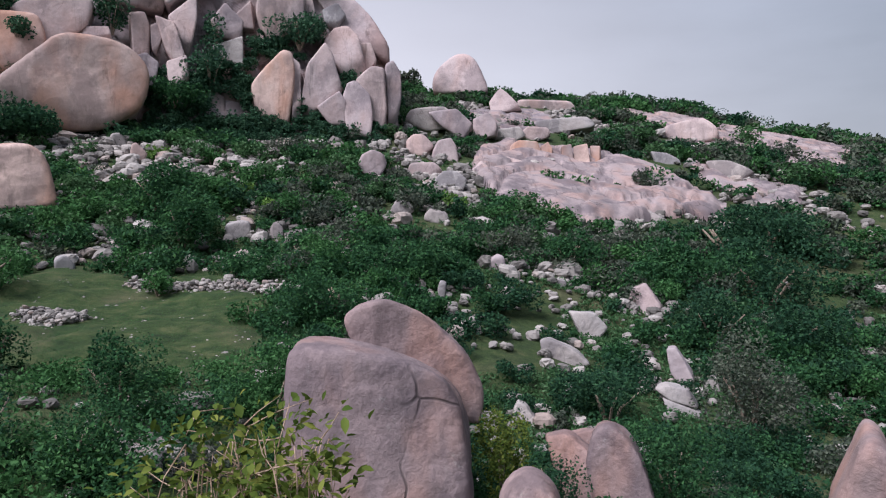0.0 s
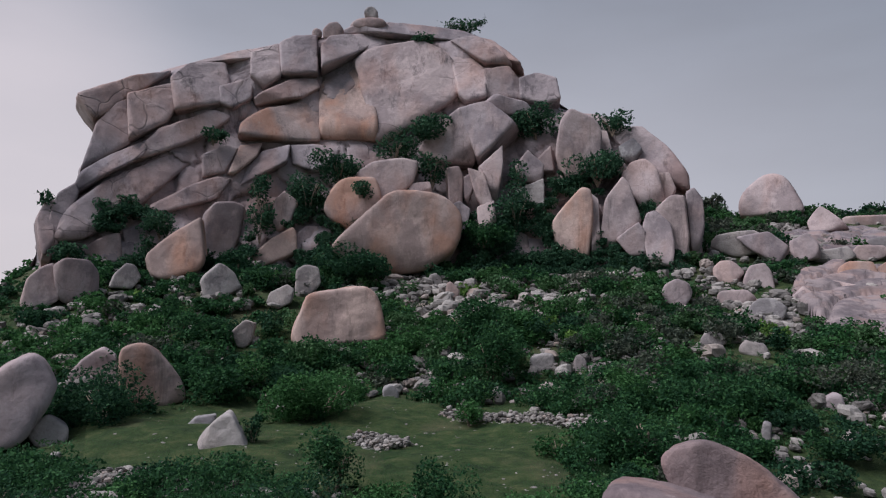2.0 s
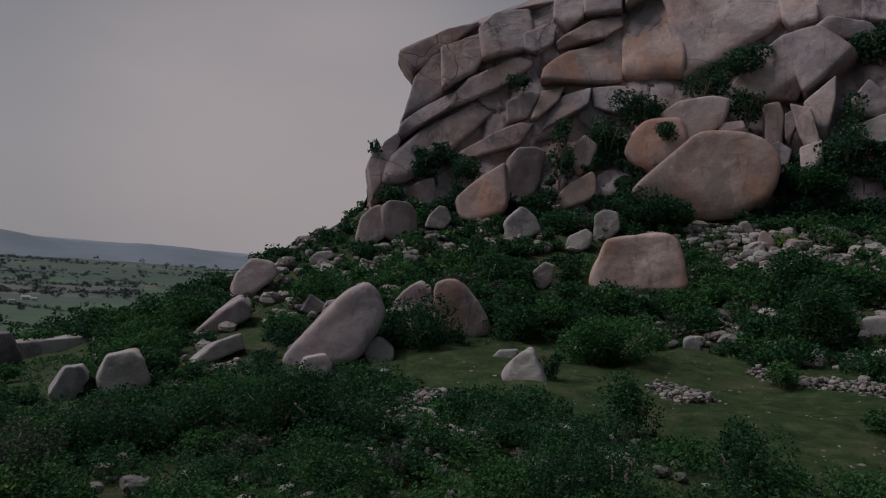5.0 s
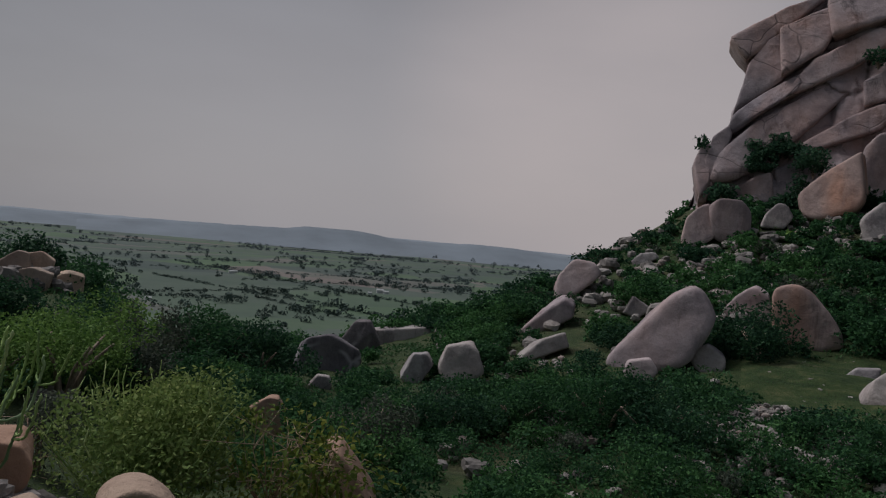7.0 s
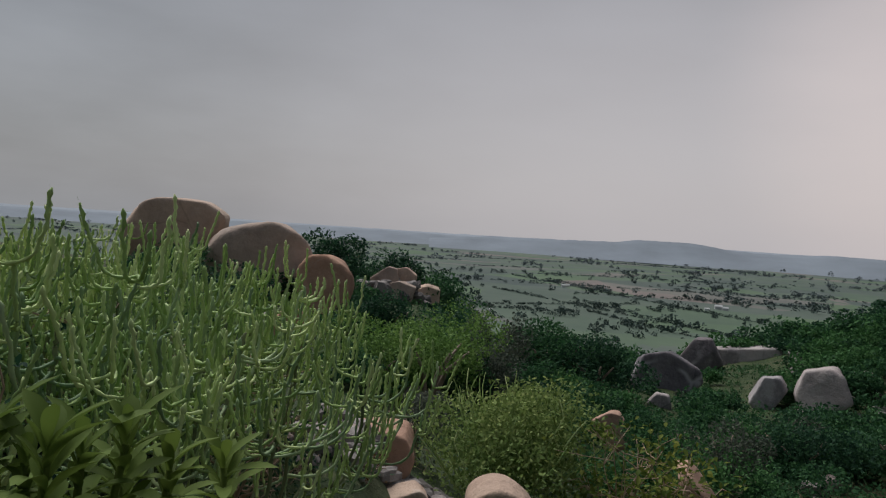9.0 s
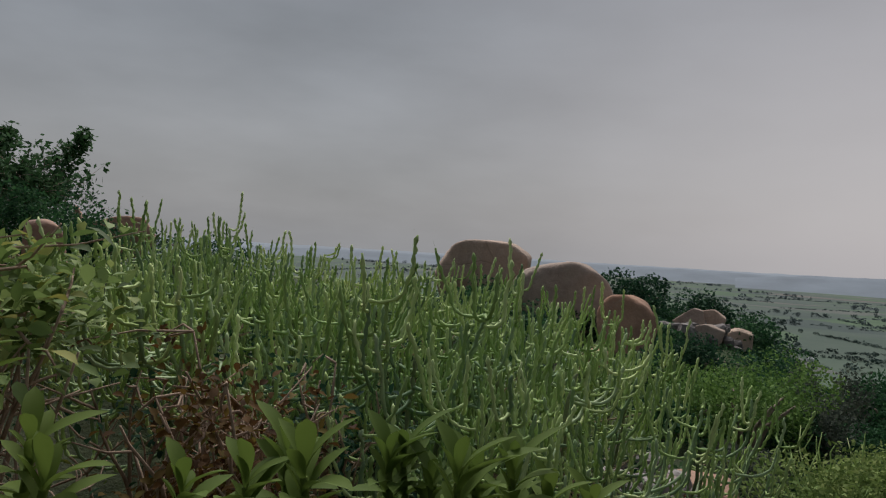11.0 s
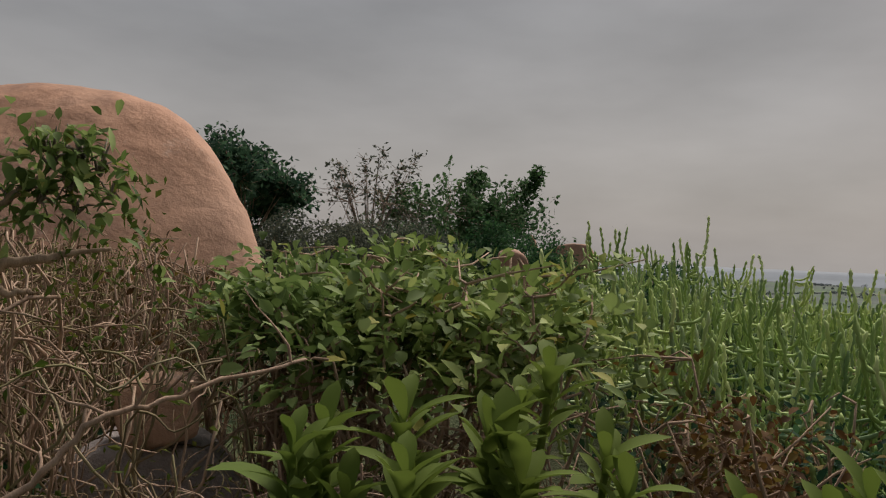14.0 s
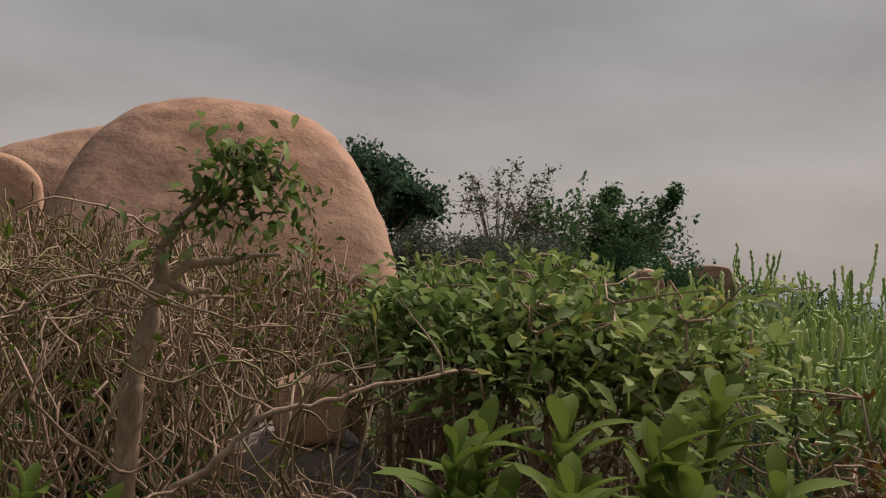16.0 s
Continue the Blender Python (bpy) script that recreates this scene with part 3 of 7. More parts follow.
def build_cliff():
    rng = np.random.default_rng(5)
    seeds = []
    for _ in range(170):
        az, el = rng.uniform(4, 54), rng.uniform(3, 24)
        seeds.append((az, el, rng.uniform(2.0, 4.5), rng.uniform(1.6, 3.6), rng.uniform(-10, 40), GRANITE_CLIFF))
    els = np.arange(2.5, 24.4, 0.16)
    nu = 320
    u = np.linspace(0, 1, nu)
    le, re = np.array(LEFT_EDGE), np.array(RIGHT_EDGE)
    lo, hi = np.interp(els, re[:, 0], re[:, 1]), np.interp(els, le[:, 0], le[:, 1])
    wob = np.array([noise.noise(Vector((e * 0.9, 3, 1))) * 0.35 + noise.noise(Vector((e * 2.6, 8, 1))) * 0.16 for e in els])
    hi, lo = hi + wob * 0.4 - 0.4, lo - wob[::-1] * 0.4 + 0.3
    A = lo[:, None] + (hi - lo)[:, None] * u[None, :]
    E = np.repeat(els[:, None], nu, 1)
    n1 = np.array([noise.noise(Vector((a * 0.35, e * 0.35, 0))) for a, e in zip(A.ravel(), E.ravel())]).reshape(A.shape)
    n2 = np.array([noise.noise(Vector((a * 1.3, e * 1.3, 5))) for a, e in zip(A.ravel(), E.ravel())]).reshape(A.shape)
    n3 = np.array([noise.noise(Vector((a * 4.0, e * 4.0, 9))) for a, e in zip(A.ravel(), E.ravel())]).reshape(A.shape)
    best = np.full(A.shape, 9.0)
    second = np.full(A.shape, 9.0)
    own = np.zeros(A.shape, dtype=int)
    other = np.zeros(A.shape, dtype=int)
    bulge = np.zeros(A.shape)
    for i, (az, el, w, h, tilt, _) in enumerate(seeds):
        t = radians(tilt)
        dx, dz = -(A - az) + n2 * 0.1 + n1 * 0.2, (E - el) + n1 * 0.16 - n2 * 0.08
        x, z = (dx * math.cos(t) + dz * math.sin(t)) / (w / 2), (-dx * math.sin(t) + dz * math.cos(t)) / (h / 2)
        q = (np.abs(x) ** 5 + np.abs(z) ** 5) ** (1 / 5)
        near = q < best
        other = np.where(near, own, np.where(q < second, i, other))
        second = np.where(near, best, np.minimum(second, q))
        lift = min(w, h) * 1.72
        push = rng.uniform(-0.3, 0.35) + rng.uniform(-0.1, 0.1) * np.clip(x, -1, 1) * lift + rng.uniform(-0.14, 0.06) * np.clip(z, -1, 1) * lift
        bulge = np.where(near, push + 0.15 * lift * np.clip(1 - q ** 2, -0.6, 1), bulge)
        own = np.where(near, i, own)
        best = np.minimum(best, q)
    room = second - best
    wide, thin = np.clip(room / 0.22, 0, 1), np.clip(room / (0.035 + 0.05 * np.clip(n1 + 0.4, 0, 1)), 0, 1)
    pair = (np.minimum(own, other) * 37 + np.maximum(own, other) * 101) % 17 / 16.0
    depth = np.clip(n2 * 1.2 + n1 * 1.2 + 0.45, 0.1, 1) * np.clip(pair * 2.2 - 1.0, 0.03, 1.1)
    joint = depth * (0.4 * (1 - wide) ** 2 + 1.7 * (1 - thin * thin * (3 - 2 * thin)))
    edge = np.minimum((A - lo[:, None]), (hi[:, None] - A)) / 2.2
    top = (24.4 - E) / 1.2
    s = 1 - np.clip(np.minimum(edge, top), 0, 1)
    back = 7 * (1 - np.sqrt(np.clip(1 - s * s, 0, 1)))
    D = 84.3 + np.maximum(0, E - 4) * 0.85 - bulge + joint + back + n1 * 0.9 - n2 * 0.32 - n3 * 0.13
    rad = np.radians(A)
    P = np.stack((-np.sin(rad) * D, np.cos(rad) * D, D * np.tan(np.radians(E))), -1)
    hill = new("granite_hill")
    hill.location = polar(28, 92, 0)
    tagged(hill, "bare granite hill of great jointed slabs above scrub", "rock hill", kind="structure")
    rows, cols = A.shape
    faces = [(r * cols + c, (r + 1) * cols + c, (r + 1) * cols + c + 1, r * cols + c + 1) for r in range(rows - 1) for c in range(cols - 1)]
    mesh_object("core", P.reshape(-1, 3) - np.array(hill.location), faces, GRANITE_CLIFF, hill, True, "shadowed rock between the slabs")
    # the back of the hill, out of sight
    verts, faces = [], []
    rim = [(hi[k], els[k]) for k in range(0, len(els), 10)] + [(lo[k], els[k]) for k in range(len(els) - 1, -1, -10)]
    for a, e in rim:
        d = 91 + max(0, e - 4) * 0.85
        verts.append(tuple(polar(a, d, (d - 0.4) * math.tan(radians(e - 0.25))) - Vector(hill.location)))
    for a, e in rim:
        verts.append(tuple(polar(a * 0.8 + 5.5, 150, e * 1.2) - Vector(hill.location)))
    n = len(rim)
    for k in range(n - 1):
        faces.append((k, k + 1, n + k + 1, n + k))
    mesh_object("back_slope", verts, faces, GRANITE_CLIFF, hill, True)
    return hill


HILL = build_cliff()


def slab(az, d, z, w, h, mat, planes, dep):
    """One of the great slabs that face the hill, lying back against it."""
    block(az, d, z, w, h, mat, "", planes, 13, 2 * dep / (w + h), 0.45, "slab", parent=HILL, rough=0.9)


slab(49.3, 96.6, 29.95, 11.27, 9.25, GRANITE_CLIFF, ((-149, 4.66), (-131, 4.85), (-44, 1.33), (113, 1.9), (124, 1.43)), 5.5)
slab(49.8, 94.1, 23.73, 5.18, 10.58, GRANITE_CLIFF, ((-49, 2.2), (-47, 2.11), (7, 2.24), (125, 3.28), (150, 1.81), (168, 1.67)), 5.5)
slab(47.0, 96.0, 28.41, 5.26, 8.98, GRANITE_CLIFF, ((-173, 2.44), (-51, 2.45), (-27, 2.22), (5, 2.66), (121, 2.49)), 5.5)
slab(43.6, 97.9, 32.67, 6.67, 8.58, GRANITE_CLIFF, ((-168, 3.25), (-67, 3.12), (-11, 2.98), (10, 3.38), (106, 3.28), (141, 3.01)), 5.5)
slab(40.9, 97.7, 32.04, 3.98, 4.43, GRANITE_CLIFF, ((-174, 1.89), (-109, 2.14), (-48, 1.59), (-4, 1.9), (59, 2.19), (120, 1.62)), 5.5)
slab(41.8, 99.9, 37.96, 9.97, 4.41, GRANITE_CLIFF, ((-75, 0.67), (-74, 0.66), (31, 3.6), (114, 0.69), (120, 0.98)), 3.3)
slab(38.7, 99.6, 37.16, 3.80, 7.50, GRANITE_CLIFF, ((-178, 1.86), (-132, 2.86), (-44, 2.42), (3, 1.79), (10, 1.97), (122, 2.52)), 5.5)
slab(36.1, 100.4, 39.41, 5.25, 7.21, GRANITE_CLIFF, ((-175, 2.55), (-101, 3.59), (-76, 3.13), (4, 2.39), (101, 3.27), (131, 2.98)), 5.5)
slab(36.7, 98.2, 33.45, 8.11, 4.86, GRANITE_CLIFF, ((-162, 4.75), (-74, 1.21), (-48, 1.76), (21, 3.78), (103, 1.57), (127, 1.28)), 5.5)
slab(36.9, 96.2, 28.22, 9.84, 6.72, GRANITE_RUST, ((-90, 2.76), (-81, 2.69), (0, 4.22), (75, 4.59), (112, 2.54), (134, 3.18), (175, 5.32)), 5.5)
slab(49.4, 92.2, 19.64, 7.61, 7.50, GRANITE_CLIFF, ((-110, 4.38), (-50, 0.88), (-50, 0.88), (-17, 2.56), (124, 1.09), (136, 1.05), (159, 2.31)), 5.5)
slab(44.8, 94.6, 24.80, 10.65, 9.16, GRANITE_CLIFF, ((-57, 1.45), (-47, 1.46), (-23, 3.55), (77, 4.57), (121, 1.63), (148, 2.11), (159, 3.04)), 5.5)
slab(48.2, 90.9, 16.30, 14.26, 13.27, GRANITE_CLIFF, ((-79, 4.8), (-53, 2.3), (-41, 1.98), (38, 9.83), (122, 2.23), (125, 2.02), (138, 2.46), (165, 4.72)), 5.5)
slab(52.5, 88.8, 12.29, 2.88, 8.81, GRANITE_CLIFF, ((-92, 4.69), (-15, 0.76), (16, 2.35), (129, 2.41), (168, 0.95), (175, 0.9)), 5.5)
slab(53.3, 88.3, 11.23, 1.96, 6.58, GRANITE_CLIFF, ((-169, 0.91), (-153, 1.53), (-26, 1.55), (4, 0.77), (108, 2.83), (161, 1.22)), 5.5)
slab(43.6, 91.1, 16.65, 8.87, 5.03, GRANITE_CLIFF, ((-102, 3.01), (-66, 1.16), (-28, 2.41), (89, 2.59), (118, 1.15), (127, 1.21)), 5.5)
slab(41.9, 93.4, 21.73, 3.98, 4.58, GRANITE_CLIFF, ((-174, 1.8), (-69, 1.65), (-20, 1.33), (78, 2.35), (125, 1.32)), 5.5)
slab(40.0, 93.7, 22.64, 3.75, 4.53, GRANITE_RUST, ((-93, 2.48), (-43, 0.92), (-16, 1.31), (104, 1.56), (163, 1.04)), 5.5)
slab(38.4, 93.3, 21.67, 5.70, 6.66, GRANITE_CLIFF, ((-53, 1.2), (-8, 2.39), (110, 1.82), (145, 1.42), (168, 2.04)), 5.5)
slab(34.7, 94.1, 23.37, 5.89, 3.63, GRANITE_CLIFF, ((-174, 2.53), (-108, 1.86), (-58, 1.89), (-29, 2.28), (79, 1.7), (94, 1.54)), 5.5)
slab(32.0, 98.5, 32.34, 7.57, 12.50, GRANITE_RUST, ((-175, 3.54), (-91, 5.5), (4, 3.35), (27, 4.3), (54, 5.66), (124, 5.66), (147, 4.62)), 5.5)
slab(32.5, 101.2, 41.39, 8.13, 7.93, GRANITE_CLIFF, ((-176, 3.23), (-48, 1.6), (-42, 1.95), (74, 3.77), (107, 2.24), (148, 2.49)), 5.5)
slab(27.3, 99.1, 35.95, 15.04, 16.30, GRANITE_CLIFF, ((-165, 6.0), (-79, 8.14), (-51, 5.7), (-51, 5.69), (-23, 6.94), (27, 7.49), (59, 7.3), (104, 6.59), (133, 7.38)), 5.5)
slab(27.0, 102.6, 45.68, 21.77, 2.67, GRANITE_CLIFF, ((-90, 1.14), (-76, 2.29), (69, 3.64), (87, 1.47), (98, 1.53), (108, 2.51)), 3.3)
slab(21.1, 101.4, 41.99, 8.53, 5.16, GRANITE_CLIFF, ((-132, 1.57), (-86, 2.57), (39, 1.83), (40, 1.8), (61, 1.78), (103, 2.8)), 5.5)
slab(22.1, 99.6, 37.11, 4.85, 7.79, GRANITE_CLIFF, ((-171, 1.91), (-141, 2.88), (-70, 3.61), (4, 2.16), (43, 2.63), (96, 3.74)), 5.5)
slab(19.3, 99.2, 36.14, 4.92, 5.28, GRANITE_CLIFF, ((-176, 2.27), (-97, 2.43), (-90, 2.4), (5, 2.31), (35, 2.36), (103, 2.61)), 5.5)
slab(16.3, 98.9, 35.22, 5.24, 5.08, GRANITE_CLIFF, ((-177, 2.46), (-105, 2.37), (-67, 2.45), (5, 2.52), (73, 2.34), (111, 2.51)), 5.5)
slab(19.6, 101.5, 42.36, 7.77, 6.44, GRANITE_CLIFF, ((-138, 0.86), (-130, 0.73), (-116, 1.34), (38, 0.95), (46, 0.79), (71, 1.58)), 3.3)
slab(7.6, 94.3, 24.66, 9.60, 8.71, GRANITE_CLIFF, ((-145, 2.07), (-131, 1.7), (-118, 2.41), (-2, 4.61), (29, 2.07), (41, 1.88), (90, 3.67)), 3.8)
slab(12.4, 96.7, 29.63, 6.72, 3.45, GRANITE_CLIFF, ((-154, 2.17), (-92, 1.48), (-32, 3.14), (49, 1.83), (82, 1.4)), 3.8)

# ---- grass terrace, and the plain far below ----
def on_grass(az, d):
    """The open grassy terrace at the hill's foot."""
    if not 13.5 < az < 50:
        return False
    near = 22 + max(0, az - 24) * 0.45
    far = 46.5 + math.sin(az * 0.5) * 1.2 - max(0, 17 - az) * 3
    return near + 1.2 * math.sin(az * 1.3) < d < far


def land(x, y):
    """The height of the land's surface with its small unevenness."""
    d, q = math.hypot(x, y), Vector((x, y, 0))
    return ground(x, y) + noise.noise(q * 0.16) * min(0.5, d * 0.02) + noise.noise(q * 0.55) * min(0.22, d * 0.012)


def build_turf():
    verts, faces, index = [], [], {}
    azs, ds = np.arange(13, 51, 0.5), np.arange(20, 49, 0.6)
    for i, a in enumerate(azs):
        for j, d in enumerate(ds):
            if on_grass(a, d):
                p = polar(a, d)
                index[(i, j)] = len(verts)
                verts.append((p.x, p.y, land(p.x, p.y) + 0.1))
    for (i, j) in list(index):
        ring = [(i, j), (i, j + 1), (i + 1, j + 1), (i + 1, j)]
        if all(r in index for r in ring):
            faces.append([index[r] for r in ring])
    tagged(mesh_object("turf", verts, faces, TURF, None, True), "short grazed turf on a level terrace", "grass", kind="structure")


build_turf()


# bare sheets of rock on the right-hand slope: compass angle, near edge, far edge
SHEETS = (
    ("broad sloping sheet of pink granite with dark runs", ((-21.5, 79, 82), (-17, 70, 90), (-12.8, 65, 93), (-8, 61, 92), (-4, 64, 89), (-2, 76, 82)), 1.3),
    ("bare grey granite swell along the ridge", ((-30, 112, 132), (-26, 106, 134), (-20, 112, 136), (-15, 117, 138), (-11, 128, 140)), 0.9),
    ("low grey granite sheet below the ridge", ((-27, 88, 98), (-24, 84, 98), (-21, 90, 99), (-18.5, 95, 100)), 0.8),
    ("bare granite crest under the skyline", ((-9, 104, 119), (-6, 98, 118), (-3, 96, 112), (-1, 100, 106)), 0.8),
)


def sheet_room(rows, az, d):
    """How far inside the sheet a place lies, in metres; below nought outside."""
    k = [r[0] for r in rows]
    near, far = np.interp(az, k, [r[1] for r in rows]), np.interp(az, k, [r[2] for r in rows])
    side = min(az - k[0], k[-1] - az) * d * 0.0175
    return min(d - near, far - d, side) + 1.6 * noise.noise(Vector((az * 0.8, d * 0.22, 3)))


def on_sheet(az, d):
    return any(sheet_room(rows, az, d) > 0.3 for _, rows, _ in SHEETS)


def rock_sheet(label, rows, lift):
    verts, faces, index = [], [], {}
    azs, ds = np.arange(rows[0][0], rows[-1][0] + 0.1, 0.16), np.arange(min(r[1] for r in rows) - 1, max(r[2] for r in rows) + 1, 0.45)
    for i, a in enumerate(azs):
        for j, d in enumerate(ds):
            room = sheet_room(rows, a, d)
            if room < -0.4:
                continue
            p = polar(a, d)
            terrace = noise.noise(Vector((a * 0.2, d * 0.06, 9))) * 1.6 + d * 0.12 + a * 0.06
            tread = terrace - math.floor(terrace)
            run = noise.noise(Vector((a * 1.1 + d * 0.1, d * 0.012, 5)))
            z = land(p.x, p.y) + lift * min(1, max(0, room + 0.4) / 2.0) ** 0.6 - 0.7 * tread ** 7 - 0.9 * max(0, run - 0.3) + 0.06 * noise.noise(Vector((a * 3, d * 1.1, 2))) - (0.5 if room < 0 else 0)
            index[(i, j)] = len(verts)
            verts.append((p.x, p.y, z))
    for (i, j) in list(index):
        ring = [(i, j), (i, j + 1), (i + 1, j + 1), (i + 1, j)]
        if all(r in index for r in ring):
            faces.append([index[r] for r in ring])
    tagged(mesh_object("rock_sheet", verts, faces, GRANITE_STREAK, None, True), label, "rock")


for sheet in SHEETS:
    rock_sheet(*sheet)

# tree colours from near to far, with more haze painted into each
HAZE_TREES = [plain_mat("haze_toned_tree", c, 0.95, 0.3, 0.02) for c in ((0.07, 0.1, 0.085), (0.1, 0.128, 0.124), (0.13, 0.155, 0.16))]
# ridge colours carry the haze: blue-grey, and paler for the farthest
HAZE_RIDGE = plain_mat("haze_toned_ridge", (0.18, 0.205, 0.23), 1.0, 0.15, 0.004)
HAZE_RIDGE_FAR = plain_mat("haze_toned_far_ridge", (0.235, 0.262, 0.29), 1.0, 0.06, 0.002)
WHITEWASH = plain_mat("whitewash", (0.5, 0.5, 0.49), 0.8, 0.1)


def haze_toned_ridge(az0, az1, d, crest, mat, label, seed):
    """A long low ridge across the horizon; crest: (compass angle, angle up) along it."""
    verts, faces = [], []
    azs = np.linspace(az0, az1, 160)
    ca, ce = [c[0] for c in crest], [c[1] for c in crest]
    for a in azs:
        e = np.interp(a, ca, ce) + noise.noise(Vector((a * 0.9, seed, 0))) * 0.05 + noise.noise(Vector((a * 4.0, seed, 0))) * 0.03
        top = d * math.tan(radians(e))
        for share, back in ((0.0, -0.12), (0.35, -0.07), (0.8, -0.02), (1.0, 0.0), (0.3, 0.06)):
            z = -52 + (top + 52) * share
            verts.append(tuple(polar(a, d * (1 + back), z)))
    for i in range(len(azs) - 1):
        for j in range(4):
            k = i * 5 + j
            faces.append((k, k + 5, k + 6, k + 1))
    tagged(mesh_object("backdrop", verts, faces, mat, None, True), label, "hills", kind="structure")


haze_toned_ridge(55, 165, 4300, ((55, 0.1), (68, 0.25), (80, 0.3), (90, 0.15), (100, 0.08), (120, 0.05), (135, 0.0), (165, -0.2)), HAZE_RIDGE_FAR, "far ridge paled by haze in its colour", 1.0)
haze_toned_ridge(58, 100, 2900, ((58, -0.4), (63, 0.0), (67, 0.3), (70, 0.35), (74, 0.15), (76.5, 0.2), (78.2, 0.42), (79.5, 0.6), (83.5, 0.58), (85.5, 0.3), (90, 0.2), (95, 0.1), (100, -0.4)), HAZE_RIDGE, "low ridge with a flat-topped knoll, coloured blue-grey with haze", 2.0)
haze_toned_ridge(84, 150, 3500, ((84, -0.4), (92, -0.1), (105, 0.0), (115, -0.1), (130, -0.15), (150, -0.6)), HAZE_RIDGE, "low ridge beyond the plain, coloured blue-grey with haze", 3.0)


def far_leaves():
    """Trees and hedges of the plain, by the hundred."""
    rng = np.random.default_rng(33)
    quads = ([], [], [])

    def clump(x, y, r, h, n):
        p = bush_points(r, h, n, rng, 5) + np.array((x, y, -50.5 + noise.noise(Vector((x, y, 0)) * 0.0016) * 9 * min(1, max(0, math.hypot(x, y) - 400) / 800)))
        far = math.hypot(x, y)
        # the haze tone follows how far off the clump stands
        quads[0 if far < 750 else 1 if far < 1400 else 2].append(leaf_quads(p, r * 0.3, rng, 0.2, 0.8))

    for _ in range(300):
        az, d = rng.uniform(56, 132), 380 * math.exp(rng.uniform(0, 2.0))
        p = polar(az, d)
        if noise.noise(Vector((p.x, p.y, 0)) * 0.006) < -0.02:
            continue
        r = rng.uniform(2.0, 6.5) * (1 + d / 2500)
        clump(p.x, p.y, r, r * rng.uniform(1.0, 1.7), 70)
    for _ in range(42):
        az, d = rng.uniform(58, 128), 420 * math.exp(rng.uniform(0, 1.7))
        p, turn = polar(az, d), rng.choice((0.5, 2.07)) + rng.uniform(-0.3, 0.3)
        for k in np.arange(0, rng.uniform(80, 320) * (1 + d / 1500), 3.0 * (1 + d / 1500)):
            if rng.random() < 0.85:
                r = rng.uniform(1.3, 3.0) * (2.0 if rng.random() < 0.08 else 1) * (1 + d / 2200)
                clump(p.x + math.cos(turn) * k, p.y + math.sin(turn) * k, r, r * 0.9, 56)
    for _ in range(130):
        az, d = rng.uniform(57, 130), 400 * math.exp(rng.uniform(0, 1.9))
        p, turn, size = polar(az, d), rng.uniform(0, 3.1), rng.uniform(20, 75) * (1 + d / 1500)
        for _ in range(rng.integers(6, 18)):
            a, b = rng.normal() * size * 0.5, rng.normal() * size * 0.16
            r = rng.uniform(1.4, 4.2) * (1 + d / 2000)
            clump(p.x + math.cos(turn) * a - math.sin(turn) * b, p.y + math.sin(turn) * a + math.cos(turn) * b, r, r * 1.2, 60)
    for q, mat, words in zip(quads, HAZE_TREES, ("dark green trees and hedges on the near plain", "mid-plain trees and hedges with haze in their colour", "far plain trees paled blue-grey by painted haze")):
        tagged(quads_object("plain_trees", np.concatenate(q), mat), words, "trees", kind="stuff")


def farmhouse(az, d, w):
    """A small white house: walls and a low pitched roof."""
    top = new("farmhouse")
    p = polar(az, d)
    top.location = (p.x, p.y, -50 + noise.noise(Vector((p.x, p.y, 0)) * 0.0016) * 9 * min(1, max(0, d - 400) / 800))
    top.rotation_euler = (0, 0, radians(az + 12))
    tagged(top, "small whitewashed farmhouse among fields", "house", "farmhouses on the plain")
    h, dp = w * 0.42, w * 0.55
    v = [(-w / 2, -dp / 2, -1), (w / 2, -dp / 2, -1), (w / 2, dp / 2, -1), (-w / 2, dp / 2, -1)]
    v += [(x, y, h) for x, y, _ in v]
    mesh_object("wall", v, [(0, 1, 5, 4), (1, 2, 6, 5), (2, 3, 7, 6), (3, 0, 4, 7), (4, 5, 6, 7)], WHITEWASH, top)
    v = [(-w * 0.55, -dp * 0.62, h), (w * 0.55, -dp * 0.62, h), (w * 0.55, dp * 0.62, h), (-w * 0.55, dp * 0.62, h), (-w * 0.5, 0, h * 1.5), (w * 0.5, 0, h * 1.5)]
    mesh_object("roof", v, [(0, 1, 5, 4), (2, 3, 4, 5), (1, 2, 5), (3, 0, 4), (0, 3, 2, 1)], WHITEWASH, top)


# ---- rocks of the hill and its slopes ----
block(23.4, 92.8, 26.80, 6.87, 6.32, GRANITE, "one half of a huge cracked granite boulder", ((-135, 3.43), (-98, 2.36), (-92, 2.32), (-16, 3.3), (20, 2.49), (25, 2.52), (131, 2.32), (144, 2.4)), 8)
block(20.6, 92.8, 28.59, 6.83, 7.56, GRANITE, "other half of a huge cracked granite boulder", ((-160, 2.22), (-41, 2.44), (49, 2.75), (79, 2.86), (107, 3.08)), 8)
block(23.1, 89.4, 19.97, 2.12, 4.47, GRANITE, "narrow upright granite block", ((-176, 0.92), (-77, 2.0), (0, 1.05), (22, 1.16), (99, 2.16)), 8)
block(21.0, 88.8, 19.72, 2.70, 4.40, GRANITE, "narrow tilted granite block", ((-164, 0.76), (-150, 0.86), (-61, 2.12), (16, 0.77), (74, 1.66)), 8)
block(20.0, 90.2, 21.92, 2.68, 6.51, GRANITE, "leaning granite block among other boulders", ((-163, 1.31), (-159, 1.32), (-114, 2.75), (-10, 0.97), (-1, 1.06), (134, 1.57)), 8)
